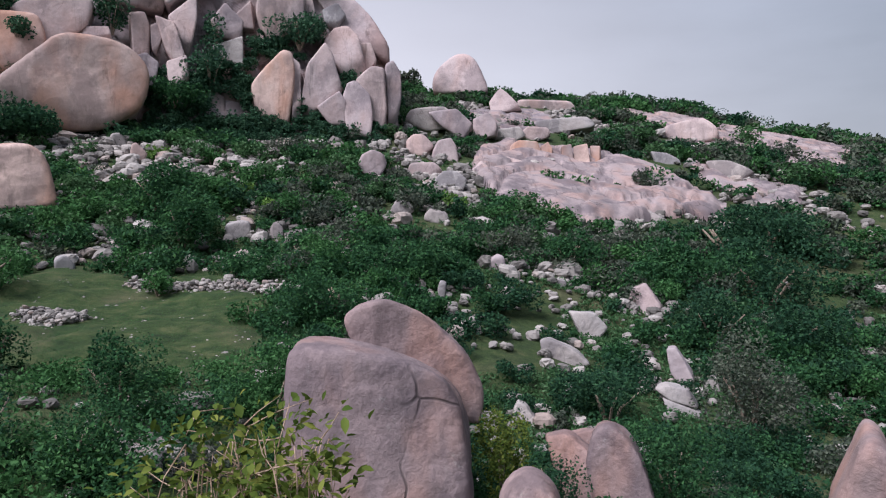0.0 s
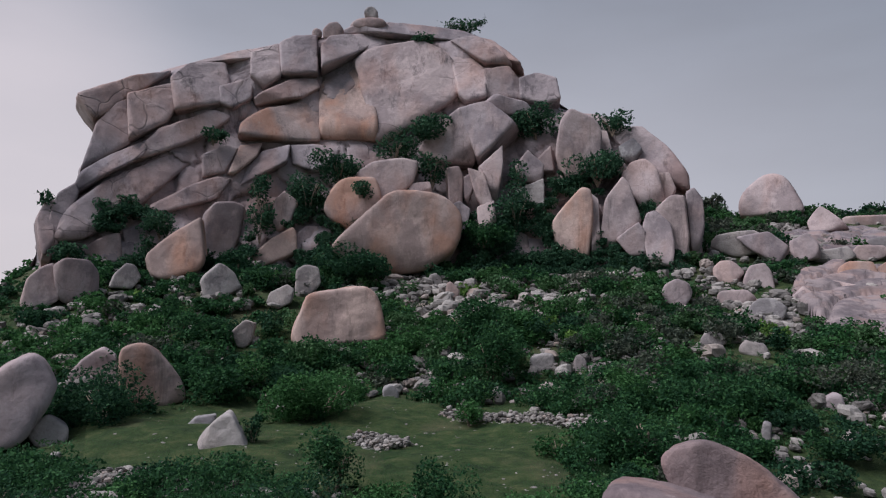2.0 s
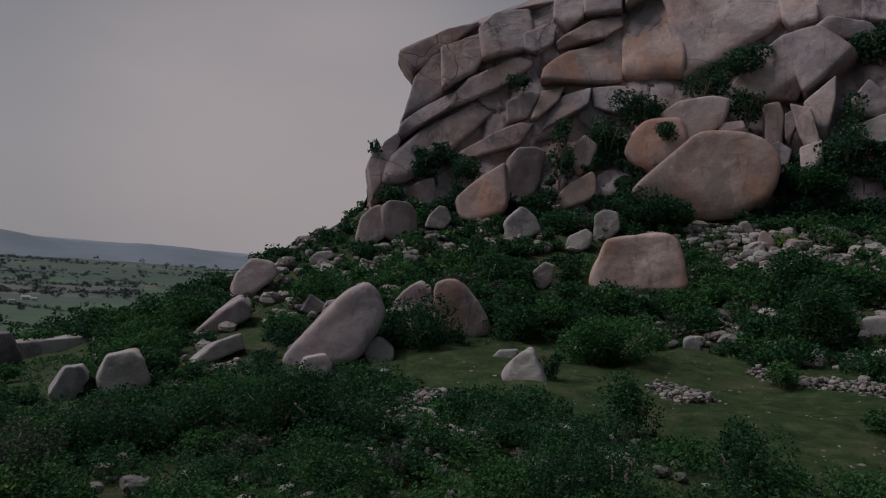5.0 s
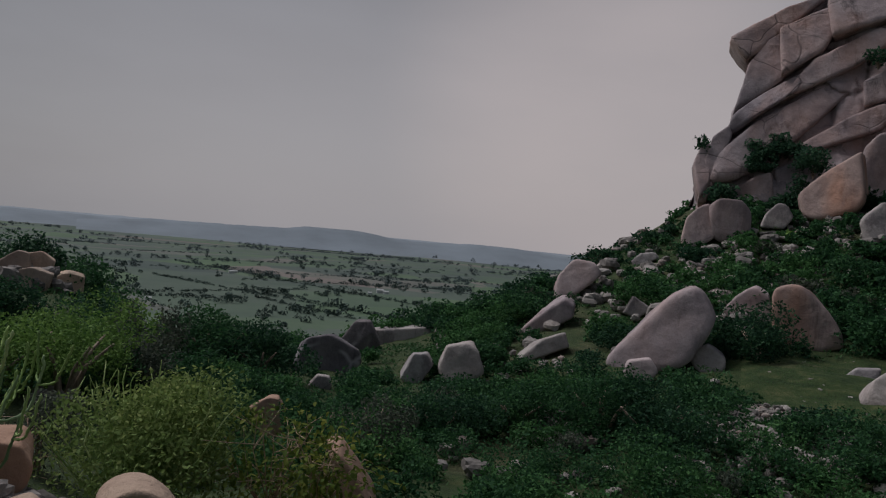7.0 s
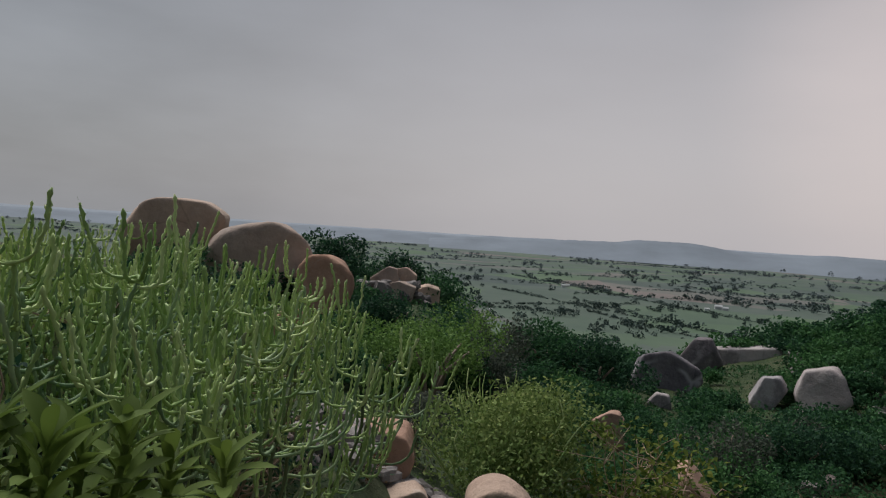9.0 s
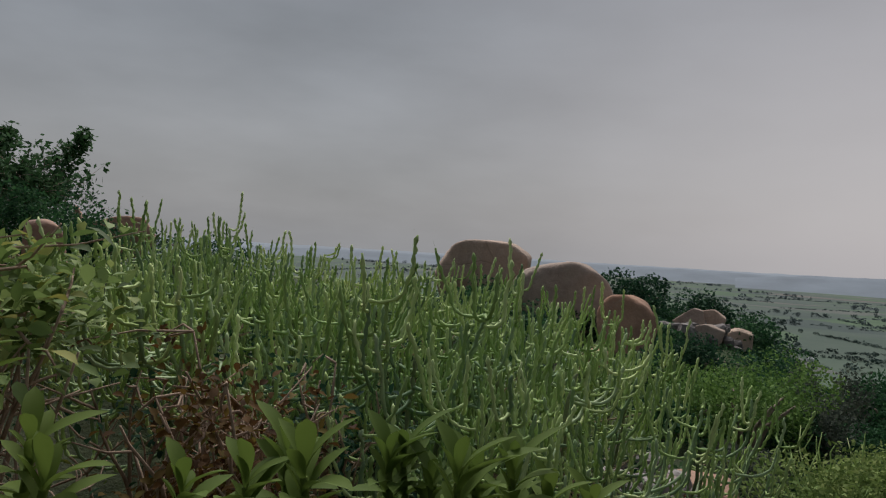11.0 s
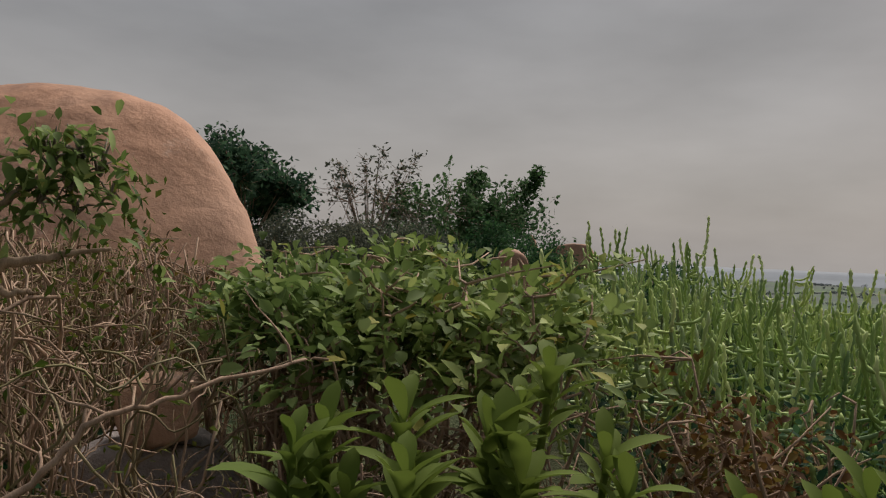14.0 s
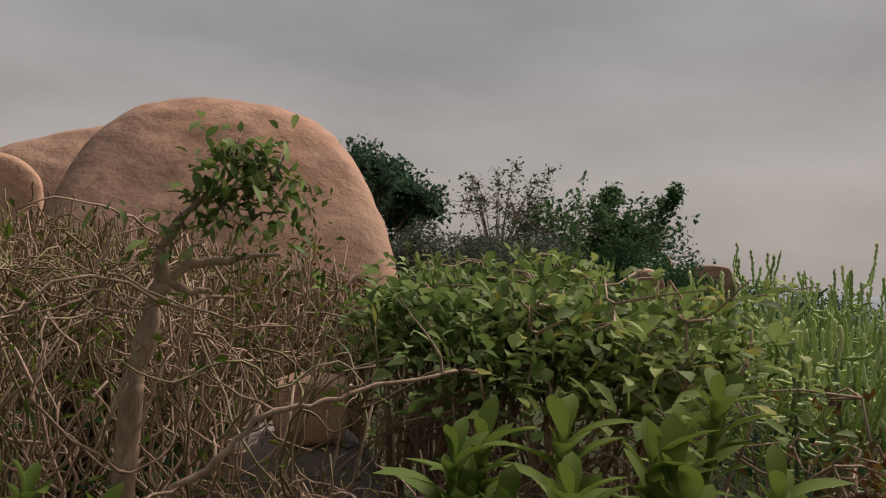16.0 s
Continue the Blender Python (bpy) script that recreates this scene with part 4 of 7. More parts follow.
block(22.0, 88.8, 19.68, 1.12, 2.99, GRANITE, "small upright granite block", ((-176, 0.45), (-141, 0.99), (-20, 0.56), (15, 0.59), (118, 1.1)), 8)
block(22.6, 87.2, 15.55, 2.24, 4.04, GRANITE, "granite block in a gap between boulders", ((-167, 0.81), (-38, 1.17), (-10, 0.97), (54, 1.31), (116, 1.58)), 8)
block(20.5, 87.5, 15.79, 2.28, 3.31, GRANITE, "small square granite block", ((-176, 1.07), (-132, 1.43), (-50, 1.11), (7, 1.09), (112, 1.17)), 8)
block(28.5, 89.5, 20.69, 7.15, 4.89, GRANITE, "granite boulder balanced on others", ((-144, 2.73), (-98, 2.64), (-51, 2.15), (-47, 2.12), (-13, 3.06), (77, 2.42), (99, 2.0), (127, 2.43)), 7)
block(31.2, 88.2, 17.34, 6.25, 5.81, GRANITE_RUST, "round dark-streaked granite boulder", ((-144, 2.97), (-103, 2.87), (-54, 2.63), (-20, 2.72), (19, 2.96), (93, 2.68), (130, 2.6), (160, 2.82)), 5)
block(26.8, 85.2, 13.32, 13.08, 8.51, GRANITE_RUST, "huge rust-stained granite boulder", ((-126, 6.0), (-100, 4.24), (-82, 3.73), (-50, 4.46), (-17, 5.37), (15, 5.8), (55, 5.45), (84, 4.58), (99, 4.29), (137, 3.83)), 8)
block(25.9, 88.0, 19.04, 2.97, 1.42, GRANITE, "flat granite block on a huge boulder", ((-89, 0.6), (16, 1.22), (96, 0.67), (158, 1.19)), 8)
block(44.3, 82.3, 8.83, 6.02, 7.78, GRANITE_RUST, "tall split granite boulder leaning on the cliff", ((-164, 3.39), (-116, 3.47), (-72, 2.73), (-29, 2.63), (8, 2.57), (130, 2.18), (139, 2.11)), 9)
block(41.2, 88.3, 12.71, 4.56, 7.12, GRANITE, "tall split granite boulder beside its other half", ((-171, 2.02), (-64, 2.96), (-27, 2.06), (-5, 2.03), (71, 3.39), (101, 2.88), (141, 2.58)), 9)
block(37.3, 87.0, 10.29, 5.79, 5.51, GRANITE_RUST, "rust-tinted granite boulder at the cliff foot", ((-105, 2.75), (-64, 1.5), (2, 2.34), (37, 3.35), (126, 1.4), (141, 1.48)), 8)
block(34.8, 87.7, 11.77, 2.87, 3.76, GRANITE, "upright granite block in the scrub", ((-177, 1.3), (-89, 1.87), (-25, 1.32), (14, 1.51), (90, 1.87), (133, 1.58)), 9)
block(36.8, 88.2, 15.71, 2.84, 4.15, GRANITE, "granite block on a bushy ledge", ((-130, 1.96), (-46, 1.18), (-17, 1.22), (54, 1.71), (137, 1.28), (176, 1.18)), 7)
block(49.4, 86.5, 9.49, 4.35, 3.23, GRANITE, "cracked granite boulder wedged at the cliff foot", ((-123, 1.6), (-77, 1.24), (12, 1.64), (110, 1.23), (125, 1.19)), 8)
block(47.5, 87.0, 10.54, 2.40, 4.10, GRANITE, "broken half of a cracked boulder", ((-169, 1.01), (-49, 1.27), (-14, 1.05), (23, 1.27), (121, 1.35)), 8)
block(51.1, 75.1, 5.18, 3.74, 3.60, GRANITE, "pink-grey granite boulder at the cliff foot", ((-170, 1.67), (-122, 1.97), (-65, 1.54), (1, 1.88), (40, 1.86), (91, 1.6), (128, 1.87)), 8)
block(53.2, 75.1, 3.95, 2.99, 4.61, GRANITE, "pink-grey granite boulder with a split side", ((-160, 1.78), (-66, 1.57), (-52, 1.5), (12, 1.34), (109, 2.0), (140, 1.32), (171, 1.29)), 8)
block(47.9, 78.1, 5.72, 2.87, 2.54, GRANITE_GREY, "rounded grey boulder among bushes", ((-92, 1.14), (-34, 1.05), (30, 1.31), (85, 1.37), (140, 0.95), (163, 1.08)), 7)
block(41.2, 74.5, 5.28, 3.84, 3.74, GRANITE_GREY, "chipped grey boulder lying in the scrub", ((-162, 1.59), (-75, 1.45), (-52, 1.56), (27, 1.64), (59, 1.54), (136, 1.56)), 9)
block(13.4, 87.2, 14.77, 4.64, 7.09, GRANITE_RUST, "pointed rust-stained granite boulder", ((-172, 2.56), (-146, 2.74), (-95, 3.02), (-6, 1.99), (8, 2.06), (72, 3.91), (137, 2.22), (144, 2.2)), 9)
block(11.8, 87.2, 14.92, 0.86, 6.30, GRANITE, "thin slab split off a pointed boulder", ((-56, 2.31), (1, 0.41), (48, 2.16), (180, 0.38)), 9)
block(10.0, 87.8, 16.09, 4.52, 7.62, GRANITE, "tall pale granite boulder", ((-128, 3.58), (-52, 2.13), (-39, 2.06), (16, 2.17), (40, 2.85), (144, 1.99), (172, 1.73)), 9)
block(9.7, 91.6, 21.98, 1.22, 1.79, GRANITE, "small granite knob on a stack", ((-167, 0.46), (-81, 0.76), (15, 0.43), (119, 0.76)), 6)
block(8.0, 90.1, 20.09, 4.56, 5.71, GRANITE, "rounded granite boulder in a stack", ((-154, 1.66), (-146, 1.61), (-98, 2.76), (-33, 2.62), (13, 1.73), (43, 1.92), (100, 2.7), (144, 2.68)), 7)
block(6.4, 90.1, 19.56, 1.83, 3.48, GRANITE, "granite block in a stack", ((-176, 0.73), (-162, 0.77), (-35, 1.01), (20, 0.84), (93, 1.44)), 8)
block(7.1, 86.2, 12.75, 3.29, 5.66, GRANITE, "upright pale granite block in a stack", ((-173, 1.49), (-88, 2.56), (-6, 1.71), (7, 1.6), (45, 2.05), (109, 2.92), (164, 1.85)), 10)
block(5.7, 87.5, 14.30, 3.43, 7.02, GRANITE, "upright granite slab in a stack", ((-165, 1.35), (-77, 3.65), (-9, 1.59), (5, 1.41), (82, 3.09), (132, 2.79)), 10)
block(4.3, 88.4, 15.60, 1.72, 6.59, GRANITE, "rounded granite block at the stack end", ((-176, 0.7), (-68, 2.95), (-15, 1.16), (2, 0.8), (32, 1.66), (126, 2.63)), 7)
block(8.8, 85.7, 12.41, 2.93, 3.27, GRANITE, "granite block at the foot of a stack", ((-140, 1.22), (-88, 1.44), (-1, 1.15), (33, 1.35), (127, 1.2)), 8)
block(13.1, 92.3, 25.99, 5.14, 8.47, GRANITE, "tall smooth granite boulder", ((-155, 3.02), (-58, 3.06), (-49, 2.72), (-2, 2.72), (33, 3.04), (66, 3.28), (142, 3.27), (175, 2.2)), 8)
block(10.9, 93.6, 26.39, 1.72, 3.71, GRANITE_CLIFF, "granite block behind a smooth boulder", ((-168, 0.47), (-138, 0.73), (13, 0.42), (69, 1.23)), 8)
block(9.0, 92.3, 24.92, 2.64, 2.81, GRANITE_GREY, "small rounded granite boulder", ((-163, 1.11), (-105, 1.19), (-30, 1.08), (36, 1.15), (119, 1.09)), 6)
block(17.0, 90.5, 22.53, 3.49, 3.60, GRANITE, "granite boulder among bushes", ((-149, 1.52), (-95, 1.35), (-8, 1.69), (44, 1.22), (146, 1.49)), 8)
block(16.6, 89.5, 19.02, 3.15, 3.71, GRANITE_GREY, "small granite block in bushes", ((-128, 0.98), (-127, 0.98), (1, 1.04), (112, 1.16)), 8)
block(15.6, 92.0, 23.86, 2.23, 3.14, GRANITE, "small triangular granite block", ((-142, 1.07), (-85, 1.22), (8, 0.78), (138, 0.89)), 8)
block(17.8, 87.8, 12.08, 2.31, 3.00, GRANITE, "pink boulder in a stone run", ((-145, 1.09), (-100, 1.24), (0, 0.91), (61, 1.37), (136, 1.07)), 8)
block(16.4, 87.6, 11.71, 1.91, 2.19, GRANITE, "small pink boulder in a stone run", ((-172, 0.74), (-81, 1.01), (-16, 0.95), (38, 0.84), (87, 1.01)), 8)
block(32.0, 61.3, 1.66, 7.54, 5.68, GRANITE_RUST, "large square-cut granite boulder with rusty underside", ((-155, 4.09), (-83, 2.3), (1, 3.65), (18, 3.42), (62, 3.45), (100, 2.62), (124, 2.95), (157, 3.23), (166, 3.36)), 10)
block(34.7, 74.5, 5.86, 2.39, 3.38, GRANITE_GREY, "upright grey boulder lying in the scrub", ((-165, 1.32), (-85, 1.63), (-37, 1.18), (9, 1.25), (79, 1.59), (125, 1.45), (179, 1.07)), 7)
block(36.6, 70.8, 3.93, 2.51, 2.44, GRANITE_GREY, "grey boulder lying in the scrub", ((-120, 1.27), (-65, 0.87), (-10, 1.07), (53, 1.33), (118, 0.84), (164, 1.06)), 7)
block(39.2, 61.4, 0.41, 1.81, 2.13, GRANITE_GREY, "pale boulder lying in the scrub", ((-159, 0.81), (-96, 1.09), (-37, 0.71), (-13, 0.69), (74, 1.0), (134, 0.74)), 8)
block(54.9, 42.2, -3.74, 5.48, 5.07, GRANITE, "big slanting pinkish boulder by the grass", ((-129, 3.42), (-73, 1.57), (-26, 1.87), (-24, 1.89), (25, 2.69), (58, 2.88), (120, 1.75), (139, 1.31), (170, 2.61)), 8)
block(56.6, 38.1, -5.45, 1.65, 1.29, GRANITE, "low rounded boulder by the grass", ((-151, 0.78), (-89, 0.6), (-36, 0.64), (38, 0.75), (103, 0.57), (162, 0.7)), 6)
block(49.1, 53.5, -2.31, 2.91, 2.72, GRANITE, "granite half of a split boulder", ((-122, 1.22), (-82, 1.16), (8, 1.15), (60, 1.33), (126, 1.18), (148, 1.14)), 8)
block(45.7, 50.0, -2.64, 4.07, 3.86, GRANITE_RUST, "big split granite boulder by the grass", ((-176, 1.71), (-111, 1.59), (-76, 1.88), (6, 2.07), (33, 1.47), (49, 1.46), (91, 2.02), (132, 2.26)), 8)
block(51.8, 41.2, -4.79, 1.60, 1.54, GRANITE_GREY, "rounded grey boulder by the grass", ((-131, 0.75), (-72, 0.6), (0, 0.8), (59, 0.64), (127, 0.7), (166, 0.71)), 6)
block(40.1, 35.2, -4.45, 2.36, 1.78, GRANITE_GREY, "pointed grey boulder on the grass", ((-117, 0.94), (-89, 0.71), (-80, 0.81), (29, 0.77), (83, 1.04), (134, 0.81), (157, 0.87)), 9)
block(41.8, 41.0, -4.49, 1.47, 0.92, GRANITE_GREY, "flat pale boulder on the grass", ((-128, 0.63), (-73, 0.33), (-8, 0.62), (99, 0.34), (138, 0.46)), 7)
block(5.8, 69.7, 4.86, 2.72, 2.57, GRANITE, "rounded pinkish boulder on the slope", ((-138, 1.28), (-94, 1.18), (-30, 1.2), (18, 1.24), (72, 1.25), (121, 1.19), (161, 1.2)), 6)
block(56.9, 70.4, 0.45, 2.48, 1.46, GRANITE_GREY, "pale boulder on the flank", ((-149, 1.17), (-79, 0.56), (-58, 0.53), (38, 1.11), (100, 0.55), (135, 0.65)), 7)
rock(18.8, 95.2, 31.79, 6.82, 2.77, GRANITE_CLIFF, "flat granite slab on a cracked boulder", 3.0, (), -11, 0.8, 14)
rock(30.4, 102.2, 48.40, 2.16, 2.22, GRANITE_GREY, "perched boulder on the summit", 2.8, ((225, .7),), 3, 0.9, 8)
rock(30.6, 101.5, 46.14, 5.45, 2.19, GRANITE, "low granite hump on the summit", 2.6, (), 3, 0.9, 14)
rock(33.5, 100.8, 44.27, 3.10, 2.84, GRANITE, "rounded boulder on the summit", 2.8, (), 13, 0.9, 8)
rock(34.8, 100.7, 44.00, 1.46, 1.50, GRANITE, "small round summit boulder", 2.4, (), 3, 0.9, 8)
rock(23.1, 73.5, 5.02, 1.50, 2.33, GRANITE_RUST, "small reddish boulder in a stone run", 3.0, ((45, .6),), 3, 0.8, 8)
rock(24.5, 79.0, 6.59, 1.62, 1.82, GRANITE_GREY, "small pale boulder in a stone run", 3.0, (), 3, 0.8, 8)
rock(16.0, 53.3, -1.40, 1.83, 1.54, GRANITE_GREY, "grey boulder on the stony slope", 3.0, (), 3, 0.8, 8)
rock(13.1, 52.0, -1.44, 0.99, 1.49, GRANITE_GREY, "small grey boulder on the stony slope", 3.0, (), 3, 0.8, 8)
rock(27.8, 48.3, -3.55, 1.11, 1.42, GRANITE_GREY, "pale boulder at the edge of the grass", 3.0, (), 3, 0.8, 8)
rock(104.5, 9.0, -3.11, 0.50, 0.42, GRANITE_TAN, "rough tan boulder at a boulder's foot", 3.0, (), 5, 0.8, 14)
rock(100.2, 18.9, -4.28, 0.87, 0.50, GRANITE_GREY, "pale flat rock beside dark shrub", 3.0, (), 4, 0.8, 14)
rock(176.6, 5.0, -1.34, 0.41, 0.45, GRANITE_GREY, "grey rock under dry twigs", 3.0, (), 5, 0.8, 22)
rock(159.0, 17.0, -0.40, 1.94, 1.37, GRANITE_TAN, "brown rock under the trees", 3.0, (), 5, 0.8, 22)
rock(148.9, 22.0, -0.18, 0.35, 1.77, GRANITE_TAN, "small upright tan rock", 3.0, (), 15, 0.8, 8)
rock(150.6, 14.0, -0.53, 0.71, 1.39, GRANITE_TAN, "brown rock half hidden by leaves", 2.8, (), 5, 0.8, 14)
rock(-18.6, 115.2, 13.77, 8.71, 3.73, GRANITE, "low bare rock on the ridge", 3.0, (), 1, 0.9, 14)
rock(-14.4, 71.4, 0.86, 10.31, 2.34, GRANITE_GREY, "long pale granite shelf", 5.0, (), -13, 0.5, 22)
rock(-7.8, 129.2, 19.45, 10.71, 3.58, GRANITE, "bare granite crest on the ridge", 3.0, (), -3, 0.9, 22)
rock(-9.3, 104.4, 13.11, 8.58, 2.68, GRANITE_GREY, "pale low rock shelf under the ridge", 3.0, (), 1, 0.8, 22)
rock(-21.6, 97.3, 6.68, 5.82, 2.31, GRANITE_GREY, "low granite shelf on the ridge slope", 3.0, (), -15, 0.7, 14)
rock(1.6, 72.3, 4.48, 3.40, 1.91, GRANITE, "low pink rock on the slope", 3.0, (), 1, 0.8, 14)
rock(-0.4, 68.3, 3.15, 3.20, 2.40, GRANITE_GREY, "square pale block on the slope", 3.2, (), 1, 0.8, 14)
rock(2.1, 81.5, 7.89, 3.19, 2.59, GRANITE, "low pink boulder under the skyline", 3.0, (), 1, 0.8, 14)
rock(-5.0, 94.9, 10.98, 4.36, 2.14, GRANITE_GREY, "pale rock shelf under the skyline", 3.0, (), 1, 0.8, 14)
rock(-7.2, 97.1, 11.22, 3.68, 2.18, GRANITE, "low rock under the ridge", 3.0, (), 1, 0.8, 14)
rock(3.3, 59.2, 0.62, 1.87, 1.36, GRANITE_GREY, "pale stone under the slabs", 3.0, (), 1, 0.8, 8)
rock(0.6, 57.7, -0.03, 1.99, 1.32, GRANITE_GREY, "pale stone under the slabs", 3.0, (), 1, 0.8, 8)
rock(1.2, 93.7, 12.38, 6.58, 3.30, GRANITE_GREY, "low grey rock under the skyline", 3.0, (), 1, 0.8, 14)
rock(-30.5, 15.0, -5.42, 1.19, 3.69, GRANITE_NEAR, "granite boulder below the viewpoint", 3.0, (), 1, 0.8, 14)
rock(-7.4, 14.0, -5.75, 1.26, 1.82, GRANITE_NEAR, "low rounded boulder below the viewpoint", 2.6, (), 1, 0.8, 22)
rock(-0.0, 40.9, -4.19, 0.51, 1.08, GRANITE_GREY, "small pale upright stone", 3.0, (), 1, 0.8, 8)
rock(-9.1, 46.3, -4.14, 1.25, 0.79, GRANITE_GREY, "pale stone in a scatter", 3.0, (), 1, 0.8, 8)
rock(-6.1, 47.6, -3.25, 1.46, 0.99, GRANITE_GREY, "pale stone in a scatter", 3.0, (), 1, 0.8, 8)
rock(-4.3, 46.8, -3.07, 1.30, 1.39, GRANITE, "pinkish stone in a scatter", 3.0, (), 1, 0.8, 8)

block(4.9, 15.0, -4.73, 3.82, 4.03, GRANITE_NEAR, "big flat-topped granite boulder below the viewpoint", ((-179, 1.74), (-176, 1.73), (-85, 1.81), (4, 1.93), (10, 1.9), (36, 1.94), (61, 1.89), (79, 1.88), (88, 2.02), (140, 2.58)), 9, dep=0.6)
block(1.8, 16.4, -3.04, 3.02, 2.58, GRANITE_NEAR, "elongated granite boulder leaning on a bigger one", ((-154, 1.15), (-123, 0.56), (-115, 0.77), (-25, 1.75), (8, 1.25), (33, 0.86), (49, 0.68), (64, 0.74), (82, 0.99), (109, 1.37), (142, 1.68)), 7, dep=0.42, rest=True)
block(-6.7, 25.9, -7.05, 0.87, 0.84, GRANITE_GREY, "pale pointed boulder in the scrub", ((-90, 0.33), (-4, 0.49), (38, 0.31), (71, 0.41), (154, 0.41), (175, 0.36)), 8)
block(-14.3, 17.0, -5.72, 1.49, 2.03, GRANITE_NEAR, "bulbous pinkish boulder below the viewpoint", ((-163, 0.5), (-81, 0.92), (17, 0.53), (24, 0.53), (43, 0.64), (68, 0.85), (119, 1.08), (169, 0.79)), 6, dep=0.6)
block(-11.4, 18.5, -5.43, 0.90, 0.38, GRANITE_NEAR, "rounded boulder behind a bulbous one", ((-113, 0.23), (-87, 0.17), (-19, 0.29), (89, 0.21), (108, 0.14)), 6, dep=0.6)
block(-11.1, 17.5, -6.01, 1.14, 1.90, GRANITE_NEAR, "pink boulder beside a bulbous one", ((-159, 0.34), (-82, 0.99), (1, 0.44), (53, 0.56), (102, 0.95)), 7, dep=0.6)
block(-18.5, 32.5, -7.39, 1.85, 0.90, GRANITE_GREY, "upper half of a split grey boulder", ((-121, 0.32), (-102, 0.31), (31, 0.49), (81, 0.32), (112, 0.56)), 8, rest=True)
block(-18.8, 32.3, -7.98, 1.62, 0.85, GRANITE_GREY, "lower half of a split grey boulder", ((-153, 0.52), (-118, 0.27), (-80, 0.39), (18, 0.68), (73, 0.21)), 8)
block(-20.9, 36.4, -7.65, 0.75, 0.78, GRANITE_GREY, "rounded pale boulder in the gully", ((-137, 0.34), (-74, 0.32), (19, 0.28), (102, 0.37), (151, 0.29)), 6)
block(-18.5, 36.1, -6.80, 1.17, 1.72, GRANITE, "upright slab in the gully", ((-167, 0.38), (-142, 0.38), (-42, 0.74), (26, 0.36), (35, 0.33), (99, 0.86)), 8)
block(-15.8, 46.5, -4.93, 2.17, 1.79, GRANITE, "pinkish boulder on the scrub slope", ((-152, 0.96), (-92, 0.74), (-50, 1.03), (36, 0.75), (42, 0.73), (112, 0.94), (166, 0.89)), 7)
block(-11.6, 40.0, -5.58, 1.84, 1.25, GRANITE_GREY, "pale grey boulder on the scrub slope", ((-152, 0.58), (-106, 0.55), (-36, 0.77), (43, 0.58), (90, 0.55)), 7)
block(-9.7, 35.5, -6.54, 2.41, 1.43, GRANITE_GREY, "long pale boulder lying in the scrub", ((-164, 0.9), (-112, 0.46), (-66, 0.86), (51, 0.55), (70, 0.45), (110, 0.91)), 8)
block(-10.5, 29.7, -7.14, 1.03, 0.77, GRANITE_GREY, "pale slab in the scrub", ((-160, 0.36), (-81, 0.27), (52, 0.25), (150, 0.38)), 8)
block(-1.0, 121.7, 22.92, 8.81, 6.83, GRANITE, "broad dome-shaped boulder on the skyline", ((-161, 4.61), (-90, 2.93), (-14, 4.53), (24, 3.71), (51, 3.53), (92, 3.86), (130, 3.64), (165, 3.82)), 6, dep=1.0)
block(-4.5, 110.9, 17.54, 4.95, 3.94, GRANITE, "triangular boulder on the skyline", ((-164, 1.94), (-83, 1.47), (39, 1.51), (51, 1.55), (125, 2.05), (148, 1.89)), 8)
block(-0.0, 80.8, 7.05, 2.87, 3.30, GRANITE, "pinkish boulder on the far slope", ((-169, 1.37), (-132, 1.48), (-70, 1.42), (8, 1.29), (35, 1.37), (99, 1.56), (152, 1.35)), 8)
block(-6.3, 86.5, 7.86, 3.72, 2.67, GRANITE_RUST, "square reddish block on the slab", ((-92, 1.33), (-55, 1.37), (22, 1.76), (88, 1.3), (129, 1.6), (176, 1.6)), 10)
block(-8.0, 86.5, 7.88, 1.43, 2.32, GRANITE_RUST, "upright reddish block on the slab", ((-179, 0.7), (-96, 0.96), (-1, 0.71), (33, 0.8), (125, 0.98)), 10)
block(-9.6, 87.5, 7.79, 1.46, 2.26, GRANITE_RUST, "reddish block in a row", ((-179, 0.65), (-90, 1.01), (9, 0.62), (106, 1.08)), 11)
block(-10.7, 87.9, 7.80, 1.91, 2.39, GRANITE_RUST, "square reddish block in a row", ((-177, 0.85), (-86, 1.06), (9, 0.83), (102, 1.11)), 11)
block(-11.8, 89.0, 7.76, 1.27, 2.49, GRANITE_RUST, "split reddish block in a row", ((-176, 0.56), (-83, 1.22), (3, 0.57), (89, 1.2)), 11)
block(-0.6, 91.0, 11.76, 5.36, 3.84, GRANITE, "pale granite boulder under the skyline", ((-134, 1.25), (-118, 1.28), (-28, 2.2), (49, 1.36), (99, 1.64)), 8)
block(-3.1, 92.5, 11.61, 3.11, 3.24, GRANITE, "granite boulder under the skyline", ((-175, 1.45), (-82, 1.28), (1, 1.56), (44, 1.44), (117, 1.42)), 8)
block(-5.5, 82.0, 5.66, 4.28, 2.98, GRANITE, "stepped pink granite ledge", ((-156, 1.41), (-103, 1.07), (-18, 1.83), (75, 0.91)), 9)
block(-3.2, 76.0, 4.13, 4.26, 3.65, GRANITE, "pink granite block at the slab's end", ((-123, 1.18), (-103, 1.21), (22, 1.3), (53, 1.27), (138, 1.64)), 9)
block(-17.0, 96.5, 7.93, 3.84, 2.07, GRANITE_GREY, "rounded boulder on the ridge slope", ((-158, 1.3), (-87, 0.91), (17, 1.66), (61, 0.92), (85, 0.93)), 7)
block(81.1, 42.0, -6.84, 3.70, 2.16, GRANITE_DARK, "dark cracked boulder with pale veins below the slope", ((-145, 1.63), (-90, 0.97), (-60, 1.18), (14, 1.81), (63, 1.13), (106, 1.1), (157, 1.5)), 9)
